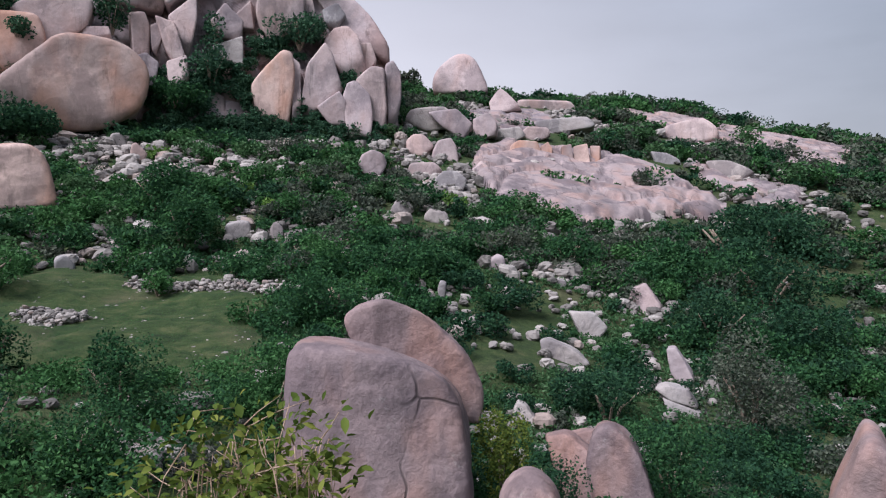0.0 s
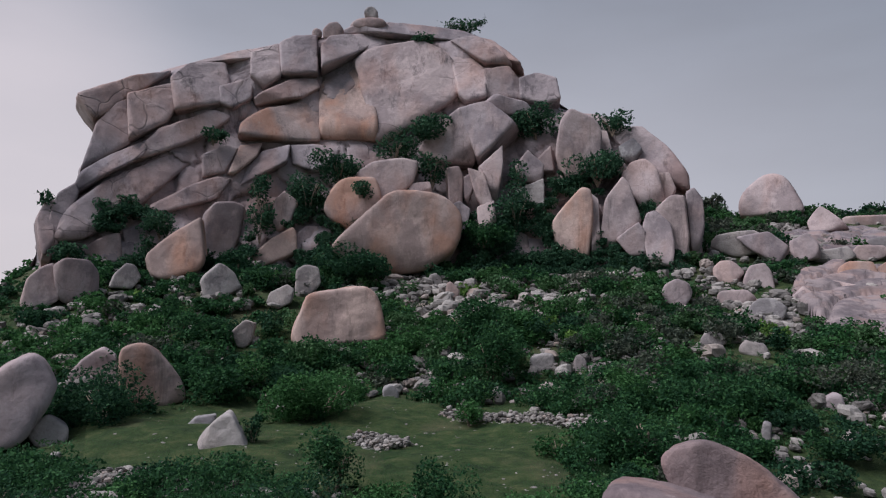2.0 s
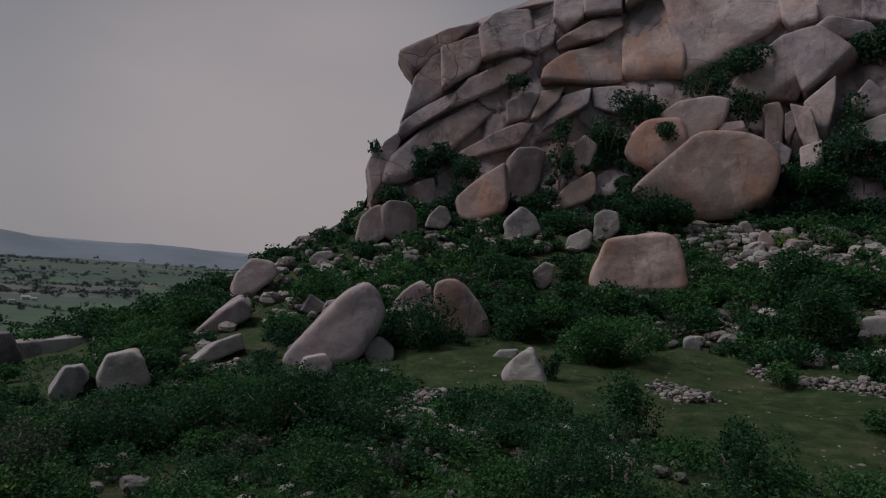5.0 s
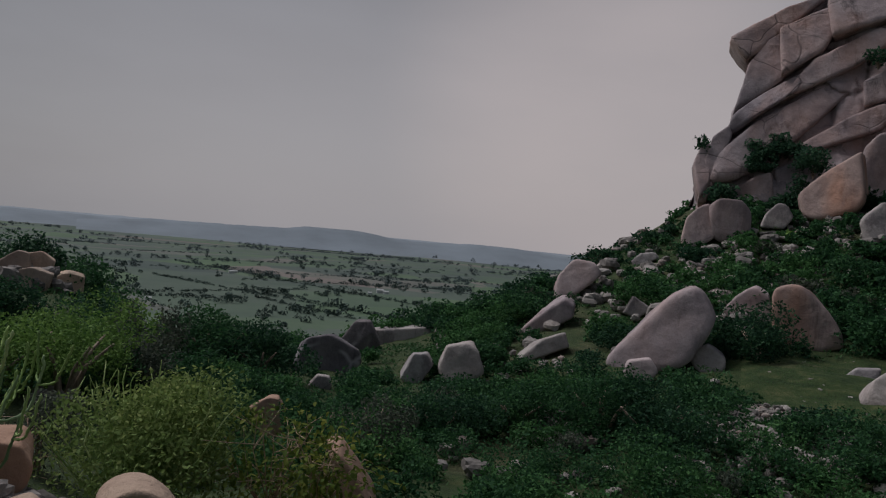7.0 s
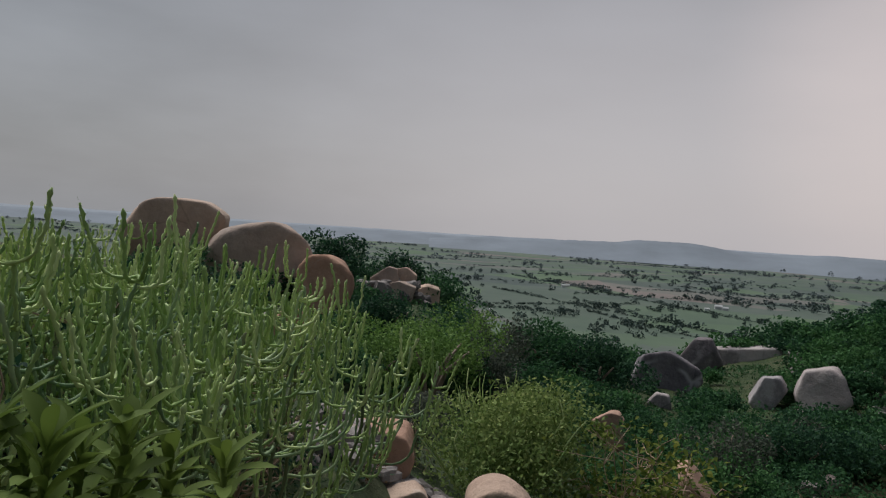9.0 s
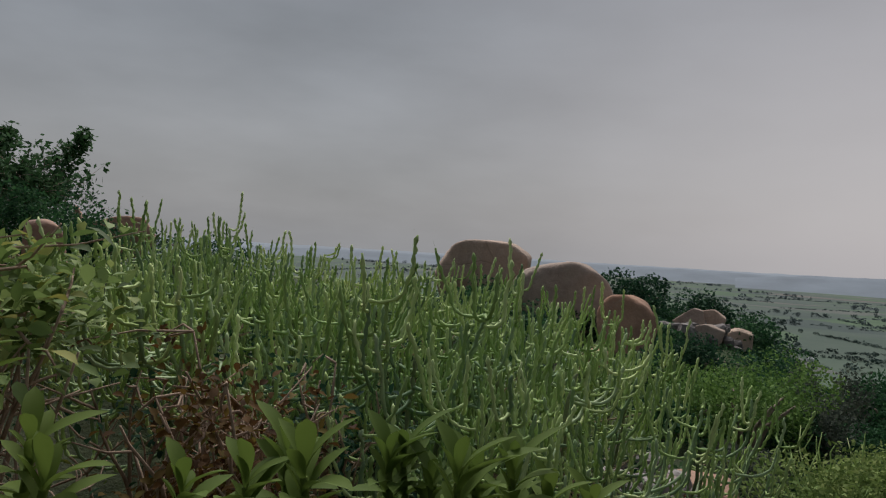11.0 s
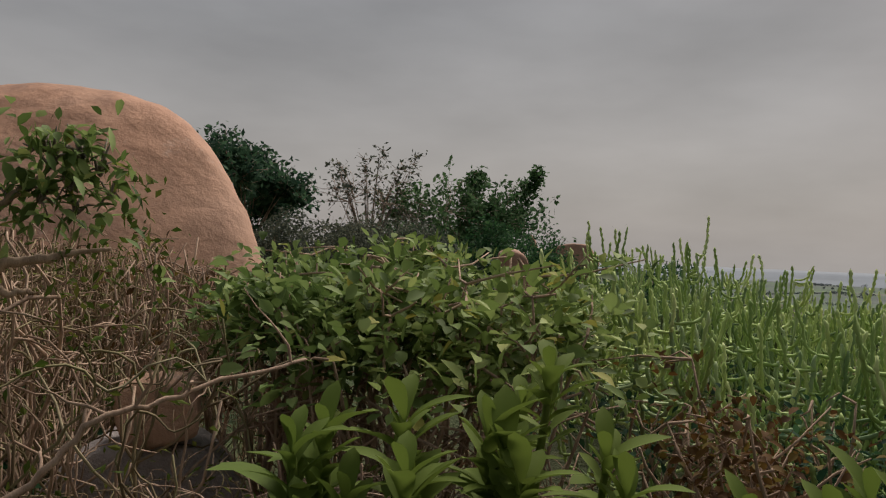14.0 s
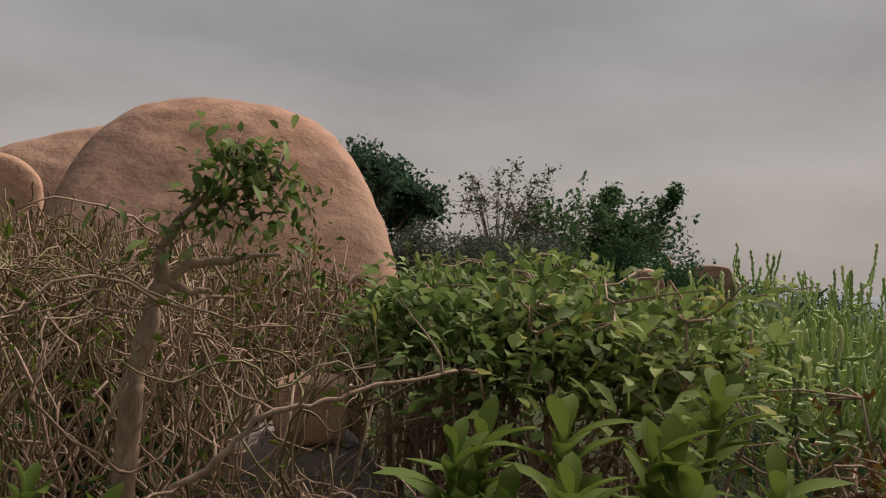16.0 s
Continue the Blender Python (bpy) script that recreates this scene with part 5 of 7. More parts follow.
block(78.7, 52.0, -6.55, 2.02, 1.56, GRANITE_DARK, "dark tilted boulder below the slope", ((-141, 1.01), (-61, 0.47), (29, 0.95), (95, 0.63), (147, 0.59)), 8)
block(75.8, 60.0, -7.79, 6.44, 1.88, GRANITE_GREY, "flat pale rock shelf below the slope", ((-90, 0.89), (-77, 0.62), (37, 2.66), (98, 0.63), (139, 1.83)), 8)
block(73.9, 38.4, -6.55, 1.61, 1.59, GRANITE_GREY, "rounded boulder in dark scrub", ((-137, 0.88), (-73, 0.65), (-31, 0.56), (32, 0.82), (96, 0.72), (154, 0.54)), 8)
block(70.5, 38.2, -6.03, 2.24, 2.03, GRANITE_GREY, "grey-pink boulder on the lower slope", ((-164, 1.1), (-98, 0.97), (-53, 0.9), (19, 1.01), (75, 1.07), (106, 0.92), (161, 0.95)), 8)
block(63.8, 43.6, -5.46, 3.00, 1.88, GRANITE_GREY, "long grey boulder on the lower flank", ((-83, 0.65), (-65, 0.48), (20, 1.24), (114, 0.52), (135, 0.58)), 8)
block(63.8, 53.0, -4.50, 4.39, 3.44, GRANITE, "long slanting slab on the flank", ((-73, 0.95), (-60, 0.71), (-5, 1.68), (63, 1.9), (129, 0.72), (139, 0.78)), 8)
block(62.0, 62.7, -1.85, 3.88, 3.42, GRANITE, "cracked pinkish boulder on the flank edge", ((-84, 1.65), (-49, 1.0), (42, 2.01), (87, 1.57), (142, 1.17), (174, 1.49)), 8)
block(59.7, 71.2, -0.41, 2.05, 1.42, GRANITE_GREY, "pale boulder high on the flank", ((-104, 0.66), (-26, 0.57), (90, 0.67), (137, 0.54)), 8)
block(57.3, 54.4, -3.24, 1.94, 1.46, GRANITE_GREY, "pale boulder in bushes", ((-106, 0.61), (-50, 0.58), (60, 0.58), (150, 0.59)), 8)
block(92.8, 8.4, -3.24, 0.91, 0.96, GRANITE_BUFF, "rounded tan boulder below the viewpoint", ((-176, 0.42), (-92, 0.42), (4, 0.44), (40, 0.42), (67, 0.46), (104, 0.52), (141, 0.51)), 6)
block(102.7, 9.5, -2.82, 0.85, 0.81, GRANITE_TAN, "broad flat-topped tan boulder", ((-170, 0.37), (-114, 0.4), (-54, 0.37), (-15, 0.41), (29, 0.43), (77, 0.36), (90, 0.36), (137, 0.43)), 9, dep=0.95)
block(100.4, 8.3, -3.05, 0.66, 0.43, GRANITE_BUFF, "flat tan boulder below the viewpoint", ((-165, 0.3), (-89, 0.18), (13, 0.27), (51, 0.27), (106, 0.2)), 8)
block(84.8, 20.1, -4.70, 0.72, 0.55, GRANITE_TAN, "small tan boulder in a shrub", ((-151, 0.26), (-65, 0.22), (35, 0.27), (87, 0.24), (122, 0.26)), 8)
block(77.9, 13.3, -4.57, 1.05, 1.56, GRANITE_TAN, "slanting tan boulder in yellow-green shrubs", ((-163, 0.26), (-85, 0.68), (11, 0.39), (31, 0.28), (40, 0.32), (103, 0.91)), 8, dep=0.95)
block(81.3, 34.1, -6.89, 1.03, 0.76, GRANITE_GREY, "pale boulder in dark scrub", ((-136, 0.45), (-75, 0.32), (13, 0.43), (86, 0.36), (142, 0.37)), 6)
block(91.7, 34.0, -5.09, 0.72, 0.86, GRANITE_GREY, "pale leaning stone on the near slope", ((-99, 0.37), (-56, 0.36), (27, 0.28), (111, 0.42), (174, 0.28)), 8)
block(119.3, 33.0, -0.01, 3.73, 1.54, GRANITE_BUFF, "broad tan boulder on the near ridge", ((-161, 1.78), (-96, 0.89), (-79, 0.63), (-8, 1.88), (58, 1.26), (89, 0.72), (107, 0.82), (149, 1.39)), 7)
block(113.0, 30.0, -1.14, 3.73, 2.15, GRANITE_BUFF, "rounded dark-topped boulder on the near ridge", ((-152, 1.64), (-92, 1.02), (-68, 1.15), (-18, 1.74), (30, 1.64), (66, 1.26), (96, 1.05), (109, 1.12), (144, 1.56)), 6)
block(107.9, 28.0, -2.25, 2.16, 2.52, GRANITE_ORANGE, "orange granite boulder on the near ridge", ((-168, 0.99), (-137, 0.92), (-109, 1.11), (-19, 0.95), (17, 1.04), (59, 1.03), (100, 1.13), (144, 1.16)), 7)
block(110.3, 20.0, -2.97, 1.07, 1.47, GRANITE_ORANGE, "bright orange granite face behind spurge", ((-172, 0.44), (-84, 0.74), (-24, 0.43), (30, 0.63), (81, 0.65), (139, 0.58)), 9)
block(112.6, 21.0, -2.93, 0.76, 0.73, GRANITE_GREY, "grey rock beside an orange face", ((-154, 0.32), (-88, 0.35), (7, 0.3), (83, 0.36), (133, 0.37)), 8)
block(99.8, 40.5, -3.51, 1.58, 1.23, GRANITE_BUFF, "tan boulder at the heap's end", ((-144, 0.6), (-96, 0.55), (-2, 0.65), (75, 0.56), (115, 0.6)), 7)
block(103.0, 38.0, -2.30, 1.06, 0.79, GRANITE_BUFF, "tan rock in a heap on the near ridge", ((-134, 0.4), (-71, 0.32), (10, 0.44), (76, 0.38), (124, 0.33)), 8)
block(101.7, 38.5, -2.34, 0.98, 0.80, GRANITE_BUFF, "tan rock in a heap on the near ridge", ((-166, 0.41), (-94, 0.37), (-13, 0.44), (54, 0.39), (99, 0.39)), 8)
block(102.0, 37.3, -2.93, 1.35, 0.65, GRANITE_BUFF, "tan rock in a heap on the near ridge", ((-145, 0.48), (-92, 0.29), (-18, 0.56), (72, 0.32), (103, 0.33)), 8)
block(107.1, 9.0, -2.94, 0.64, 0.55, GRANITE_GREY, "rough grey boulder beside the hedge", ((-165, 0.25), (-115, 0.21), (-65, 0.29), (26, 0.23), (50, 0.21), (98, 0.27), (119, 0.29)), 9)
block(-176.6, 14.0, 0.22, 5.3, 4.5, GRANITE_TAN, "huge smooth tan granite boulder behind the plants", ((-173, 2.42), (-100, 2.3), (-74, 1.99), (6, 2.62), (28, 2.46), (57, 2.46), (77, 2.3), (93, 2.25), (105, 2.32), (140, 2.52), (166, 2.44)), 4.0, dep=0.9, lean=0.6, skew=0.02)
block(-165.2, 16.5, -0.38, 4.47, 4.52, GRANITE_TAN, "dark sloping back of a huge boulder", ((-178, 2.39), (-91, 1.89), (2, 2.00), (58, 2.75), (116, 1.84), (117, 1.84), (165, 2.30)), 5, dep=0.9, lean=0.6, skew=0.02)
block(-163.2, 9.0, -0.23, 0.77, 1.76, GRANITE_TAN, "tan boulder behind dry spurge", ((-175, 0.35), (-88, 0.87), (-16, 0.44), (0, 0.38), (36, 0.62), (67, 0.79), (111, 0.83), (149, 0.61)), 6, dep=0.95)
block(172.8, 12.0, -0.66, 1.19, 1.17, GRANITE_TAN, "pale foot of the huge boulder", ((-165, 0.61), (-87, 0.52), (-57, 0.51), (-5, 0.56), (19, 0.6), (68, 0.63), (116, 0.5), (152, 0.51)), 7, dep=0.95)
block(174.6, 3.5, -0.66, 0.32, 0.26, GRANITE_ORANGE, "orange-brown ledge under dry twigs", ((-180, 0.15), (-158, 0.15), (-74, 0.12), (-22, 0.15), (12, 0.16), (88, 0.11), (113, 0.13)), 9, lean=0.55, rest=True)
block(175.2, 3.62, -1.2, 0.75, 0.8, GRANITE_GREY, "grey stone under dry twigs", ((-172, 0.35), (-90, 0.4), (-8, 0.36), (40, 0.42), (88, 0.39), (140, 0.4)), 7)
block(146.2, 24.0, 0.21, 1.40, 0.66, GRANITE_TAN, "tan boulder beyond the shrubs", ((-166, 0.64), (-85, 0.28), (-27, 0.61), (35, 0.61), (89, 0.32), (109, 0.34)), 7)

# ---- plants ----


def unit(v):
    return v / np.maximum(np.linalg.norm(v, axis=-1, keepdims=True), 1e-9)


def leaf_quads(c, size, rng, flat=0.5, slim=0.55):
    """One diamond leaf at each centre, turned by chance; flat: how far they lie level."""
    n = len(c)
    nrm = unit(rng.normal(size=(n, 3)) + np.array((0, 0, 2.0 * flat)))
    u = unit(np.cross(nrm, rng.normal(size=(n, 3))))
    v = np.cross(nrm, u)
    ln = (size * rng.uniform(0.6, 1.35, n))[:, None] / 2
    u, v = u * ln, v * ln * slim
    return np.stack((c - u, c + v - u * 0.1, c + u, c - v - u * 0.1), 1)


def bush_points(r, h, n, rng, lobes=7):
    """Leaf places of a bush of radius r and height h, in lobes with gaps between them, standing on the origin."""
    a = rng.uniform(0, 2 * math.pi, lobes)
    rad = r * rng.uniform(0.15, 0.72, lobes)
    lz = h * rng.uniform(0.25, 0.75, lobes)
    lr = r * rng.uniform(0.32, 0.55, lobes)
    pick = rng.integers(0, lobes, n)
    d = unit(rng.normal(size=(n, 3)))
    d *= (rng.uniform(0.25, 1.0, n) ** 0.4)[:, None]
    p = np.stack((rad * np.cos(a), rad * np.sin(a), lz), 1)[pick] + d * lr[pick][:, None] * np.array((1, 1, 0.5 * h / r + 0.25))
    p[:, 2] = np.maximum(p[:, 2], 0.02)
    return p


def hides_rock(az, d, top, r):
    """Whether a bush there would stand in front of a boulder, seen from the path."""
    half = math.degrees(math.atan2(r, d))
    for ra, rd, rz, rw, rh in ROCKS:
        if rd > d - 0.5 and abs(ra - az) < math.degrees(math.atan2(rw * 0.45, rd)) + half * 0.7:
            if top / d > (rz - rh * 0.22) / rd and (rz + rh / 2) / rd > (top - 3) / d:
                return True
    return False


def scrub():
    """Scrub over the slopes, in four leaf tones."""
    rng = np.random.default_rng(21)
    tones = {"scrub": (LEAF_SCRUB, []), "bright": (LEAF_BRIGHT, []), "dark": (LEAF_DARK, []), "grey": (LEAF_GREY, []), "olive": (LEAF_OLIVE, [])}
    made = 0
    for _ in range(15000):
        az = rng.uniform(-42, 122)
        d = math.sqrt(rng.uniform(13 ** 2, 150 ** 2))
        if 62 < az and d > 75 or 4 < az <= 62 and d > 97:
            continue
        if az > 96 and d < 24 and rng.random() < (0.25 if d > 14.5 and az < 106 else 0.7):
            continue
        p = polar(az, d)
        q = Vector((p.x, p.y, 0))
        grass = on_grass(az, d)
        if grass and rng.random() < 0.985:
            continue
        if az < 0 and on_sheet(az, d) and rng.random() < 0.9:
            continue
        cover = noise.noise(q * 0.06) + 0.6 * noise.noise(q * 0.17)
        stony = 8 < az < 32 and 56 < d < 84
        if cover < (0.12 if stony else -0.18 if az < 14 and d > 48 else -0.5):
            continue
        z = ground(p.x, p.y)
        slope = (ground(p.x * 1.02, p.y * 1.02) - z) / (d * 0.02)
        if slope > 0.95 and rng.random() < 0.75:
            continue
        r = rng.uniform(0.55, 1.7) * (1.25 if d > 40 else 0.9) * (0.55 if grass else 1) * (1.3 if d > 95 else 1)
        if 51 < az < 64 and d > 62:
            r *= 0.5
        h = r * rng.uniform(0.8, 1.35)
        if hides_rock(az, d, z + h, r):
            continue
        leaf = max(0.1, 0.0052 * d)
        n = int(min(1100, 4.2 * (r / leaf) ** 2 * 4))
        pts = bush_points(r, h, n, rng) + np.array((p.x, p.y, z - 0.05))
        t = noise.noise(q * 0.05 + Vector((9, 3, 1))) + rng.uniform(-0.4, 0.4)
        if az < 14 and d > 45 and rng.random() < 0.35:
            key = "grey"
        elif d > 45 and az < 36 and rng.random() < (0.6 if az > 8 and d > 54 else 0.25):
            key = "olive" if rng.random() < 0.6 else "bright"
        else:
            key = "bright" if t > 0.34 else "dark" if t < -0.28 else "grey" if rng.random() < 0.05 else "scrub"
        tones[key][1].append(leaf_quads(pts, leaf, rng))
        made += 1
    words = {"scrub": "dense mid-green thorny scrub covering the slopes", "bright": "fresh green leafy scrub among the rocks", "dark": "dark green dense scrub on the slopes", "grey": "grey-green half-bare scrub on stony slopes", "olive": "yellow-green low scrub on the stony slopes"}
    for key, (mat, parts) in tones.items():
        tagged(quads_object("scrub", np.concatenate(parts), mat), words[key], "scrub", kind="stuff")


def ledge_bush(az, d, z, r, h, mat=None, label="dark green bush growing on a rock ledge", n=260):
    """A bush on a ledge, by a boulder or on the open ground: short stems and a leafy crown."""
    SEED[0] += 1
    rng = np.random.default_rng(SEED[0])
    top = new("bush")
    top.location = polar(az, d, z)
    tagged(top, label, "bush")
    leaf = max(0.05, 0.005 * d)
    n = int(min(6000, max(n, 7.0 * (r / leaf) ** 2 * 4)))
    quads_object("crown", leaf_quads(bush_points(r, h, n, rng, 9), leaf, rng), mat or LEAF_DARK, top)
    tubes = []
    for i in range(5):
        a = rng.uniform(0, 6.28)
        e = np.array((math.cos(a) * r * 0.5, math.sin(a) * r * 0.5, h * 0.6))
        tubes.append((np.array([(0, 0, -0.3), e * 0.45 + np.array((0, 0, 0.1 * h)), e]), (0.035 * r + 0.01, 0.025 * r, 0.012 * r)))
    tube_object("stem", tubes, BARK, top, 4)
    return top


def feathery_shrub(az, d, r, h, label):
    """A big rounded shrub of fine leaves with pale upright shoots."""
    rng = np.random.default_rng(404)
    top = new("rounded_shrub")
    p = polar(az, d)
    top.location = (p.x, p.y, land(p.x, p.y) - 0.05)
    tagged(top, label, "shrub")
    pts = bush_points(r, h, 15000, rng, 26)
    quads_object("crown", leaf_quads(pts, 0.075, rng, 0.3, 0.5), LEAF_FEATHER, top)
    shoots = []
    for _ in range(26):
        a, q = rng.uniform(0, 6.28), r * math.sqrt(rng.uniform(0, 0.9))
        s = np.array((math.cos(a) * q, math.sin(a) * q, h * (0.95 - 0.35 * (q / r) ** 2)))
        e = s + np.array((rng.normal() * 0.06, rng.normal() * 0.06, rng.uniform(0.12, 0.32)))
        shoots.append((np.array([s * np.array((0.4, 0.4, 0.3)), s, (s + e) / 2, e]), (0.012, 0.009, 0.008, 0.003)))
    tube_object("shoot", shoots, SPURGE, top, 4)


def tube_mesh(paths, sides=5):
    """Verts and faces of tubes; each path is (points n x 3, radii n)."""
    verts, faces = [], []
    ring = np.arange(sides) * 2 * math.pi / sides
    for pts, rad in paths:
        pts = np.asarray(pts, dtype=float)
        tan = unit(np.gradient(pts, axis=0))
        ref = np.array((0.31, 0.22, 0.93)) if abs(tan[0][2]) < 0.9 else np.array((1.0, 0.1, 0.0))
        u = unit(np.cross(tan, ref))
        v = np.cross(tan, u)
        base = len(verts)
        rad = np.asarray(rad, dtype=float)
        for i in range(len(pts)):
            verts.extend(pts[i] + rad[i] * (np.cos(ring)[:, None] * u[i] + np.sin(ring)[:, None] * v[i]))
        for i in range(len(pts) - 1):
            for j in range(sides):
                a, b = base + i * sides + j, base + i * sides + (j + 1) % sides
                faces.append((a, b, b + sides, a + sides))
        faces.append(tuple(base + (len(pts) - 1) * sides + j for j in range(sides)))
    return verts, faces


def tube_object(name, paths, mat, parent=None, sides=5, label=""):
    v, f = tube_mesh(paths, sides)
    return mesh_object(name, v, f, mat, parent, True, label)


def ledge_scrub():
    """Dark scrub in the gaps between the slabs and boulders at the cliff's foot."""
    rng = np.random.default_rng(91)
    parts = []
    for _ in range(2300):
        az, el = rng.uniform(5, 50), 2.5 + 13.5 * rng.uniform(0, 1) ** 1.5
        if el > 9 + 7 * noise.noise(Vector((az * 0.13, 2, 0))) + (4 if az < 22 else 0):
            continue
        d = 82.4 + max(0, el - 4) * 0.85
        z = d * math.tan(radians(el))
        if any(abs(ra - az) < math.degrees(rw * 0.5 / rd) and abs(rz - z) < rh * 0.52 and rd < d + 4 for ra, rd, rz, rw, rh in ROCKS):
            continue
        r = rng.uniform(0.6, 1.5)
        p = polar(az, d, z - r * 0.4)
        pts = bush_points(r, r * 1.2, 260, rng) + np.array(p)
        parts.append(leaf_quads(pts, 0.34, rng))
    tagged(quads_object("ledge_scrub", np.concatenate(parts), LEAF_TREE), "dark scrub filling gaps between the cliff boulders", "scrub", kind="stuff")


def low_herbs():
    """Knee-high weeds and grass between the shrubs."""
    rng = np.random.default_rng(58)
    quads = []
    for k in range(19000):
        az, d = (rng.uniform(-40, 120), math.sqrt(rng.uniform(11 ** 2, 80 ** 2))) if k < 10000 else (rng.uniform(-28, 14), math.sqrt(rng.uniform(12 ** 2, 55 ** 2)))
        if on_grass(az, d) or az > 120 or az > 106 and d < 8.5 or az < 0 and on_sheet(az, d):
            continue
        p = polar(az, d)
        if noise.noise(Vector((p.x, p.y, 7)) * 0.11) < -0.25:
            continue
        r = rng.uniform(0.2, 0.5)
        c = np.array((p.x, p.y, land(p.x, p.y))) + rng.normal(size=(14, 3)) * np.array((r * 0.5, r * 0.5, 0)) + np.array((0, 0, 1.0)) * rng.uniform(0.02, r * 0.7, (14, 1))
        quads.append(leaf_quads(c, 0.1 + 0.0028 * d, rng, 0.0, 0.4))
    tagged(quads_object("low_herbs", np.concatenate(quads), LEAF_OLIVE), "low weeds and grass between the shrubs", "grass", kind="stuff")


scrub()
ledge_scrub()
low_herbs()

# ---- single bushes ----
ledge_bush(32.5, 89.1, 18.92, 3.75, 4.56, LEAF_TREE, "dark green bush growing on a rock ledge")
ledge_bush(34.9, 87.6, 14.76, 2.85, 6.68, LEAF_TREE, "dark green bush growing on a rock ledge")
ledge_bush(38.7, 87.5, 15.80, 1.87, 4.15, LEAF_TREE, "dark green bush growing on a rock ledge")
ledge_bush(38.5, 85.4, 11.20, 1.97, 5.03, LEAF_TREE, "dark green bush growing on a rock ledge")
ledge_bush(42.4, 90.8, 23.78, 1.88, 2.19, LEAF_TREE, "dark green bush growing on a rock ledge")
ledge_bush(30.8, 86.2, 16.91, 1.76, 2.49, LEAF_TREE, "dark green bush growing on a rock ledge")
ledge_bush(25.2, 92.9, 26.16, 4.85, 4.03, LEAF_TREE, "dark green bush growing on a rock ledge")
ledge_bush(28.0, 90.8, 23.49, 2.57, 3.13, LEAF_TREE, "dark green bush growing on a rock ledge")
ledge_bush(24.9, 88.6, 19.47, 2.49, 4.54, LEAF_TREE, "dark green bush growing on a rock ledge")
ledge_bush(16.5, 93.5, 27.32, 4.02, 4.89, LEAF_TREE, "dark green bush growing on a rock ledge")
ledge_bush(17.8, 89.2, 19.13, 2.08, 4.57, LEAF_TREE, "dark green bush growing on a rock ledge")
ledge_bush(18.1, 86.9, 13.74, 3.22, 5.87, LEAF_TREE, "dark green bush growing on a rock ledge")
ledge_bush(11.6, 89.5, 19.89, 4.19, 4.60, LEAF_TREE, "dark green bush growing on a rock ledge")
ledge_bush(10.4, 93.2, 27.36, 2.66, 3.24, LEAF_TREE, "dark green bush growing on a rock ledge")
ledge_bush(20.8, 84.9, 10.94, 3.51, 3.56, LEAF_SCRUB, "mid-green bushy shrub among boulders")
ledge_bush(30.2, 79.0, 5.9, 5.4, 4.2, LEAF_DARK, "dark green leafy bush on the slope")
ledge_bush(45.8, 84.7, 10.79, 2.33, 2.84, LEAF_TREE, "dark green bush growing on a rock ledge")
ledge_bush(40.0, 81.3, 6.33, 2.23, 3.39, LEAF_DARK, "dark green leafy bush on the slope")
ledge_bush(33.9, 88.1, 8.92, 2.42, 2.95, LEAF_DARK, "dark green leafy bush on the slope")
ledge_bush(10.7, 93.0, 10.90, 3.41, 3.12, LEAF_DARK, "dark green leafy bush on the slope")
ledge_bush(3.6, 97.9, 11.84, 2.70, 4.93, LEAF_TREE, "dark green bush growing on a rock ledge")
ledge_bush(53.3, 87.0, 12.39, 1.36, 2.93, LEAF_TREE, "dark green bush growing on a rock ledge")
ledge_bush(52.0, 84.1, 7.28, 2.31, 2.10, LEAF_TREE, "dark green bush growing on a rock ledge")
ledge_bush(3.0, 108.0, 19.69, 2.00, 2.38, LEAF_GREY, "grey-green fine-leaved shrub on stony ground")
ledge_bush(26.0, 100.3, 43.27, 2.00, 1.64, LEAF_TREE, "dark green bush growing on a rock ledge")
ledge_bush(33.1, 43.5, -4.70, 3.35, 3.24, LEAF_BRIGHT, "fresh bright green shrub on the slope")
ledge_bush(49.0, 45.8, -5.07, 2.91, 3.41, LEAF_DARK, "dark green leafy bush on the slope")
ledge_bush(21.4, 57.9, -1.00, 3.94, 4.80, LEAF_SCRUB, "mid-green bushy shrub among boulders")
ledge_bush(20.0, 50.6, -3.35, 2.75, 5.44, LEAF_SCRUB, "mid-green bushy shrub among boulders")
ledge_bush(21.6, 41.0, -4.57, 1.12, 1.36, LEAF_BRIGHT, "fresh bright green shrub on the slope")
ledge_bush(31.9, 25.7, -5.42, 1.28, 2.56, LEAF_SCRUB, "mid-green bushy shrub among boulders")
ledge_bush(8.4, 33.9, -5.44, 3.08, 3.09, LEAF_SCRUB, "mid-green bushy shrub among boulders")
ledge_bush(38.1, 35.5, -5.11, 0.64, 1.76, LEAF_DARK, "dark green leafy bush on the slope")
ledge_bush(41.7, 60.3, -1.22, 3.01, 2.99, LEAF_SCRUB, "mid-green bushy shrub among boulders")
ledge_bush(38.5, 51.1, -3.59, 1.39, 2.54, LEAF_BRIGHT, "fresh bright green shrub on the slope")
ledge_bush(53.4, 68.7, 0.29, 2.6, 1.8, LEAF_DARK, "dark green leafy bush on the slope")
ledge_bush(56.4, 79.8, 2.30, 1.9, 1.2, LEAF_DARK, "dark green leafy bush on the slope")
ledge_bush(48.4, 42.7, -5.11, 2.13, 3.18, LEAF_DARK, "dark green leafy bush on the slope")
ledge_bush(55.6, 24.9, -6.26, 2.50, 2.70, LEAF_DARK, "dark green leafy bush on the slope")
ledge_bush(63.3, 31.3, -6.62, 1.72, 1.83, LEAF_BRIGHT, "fresh bright green shrub on the slope")
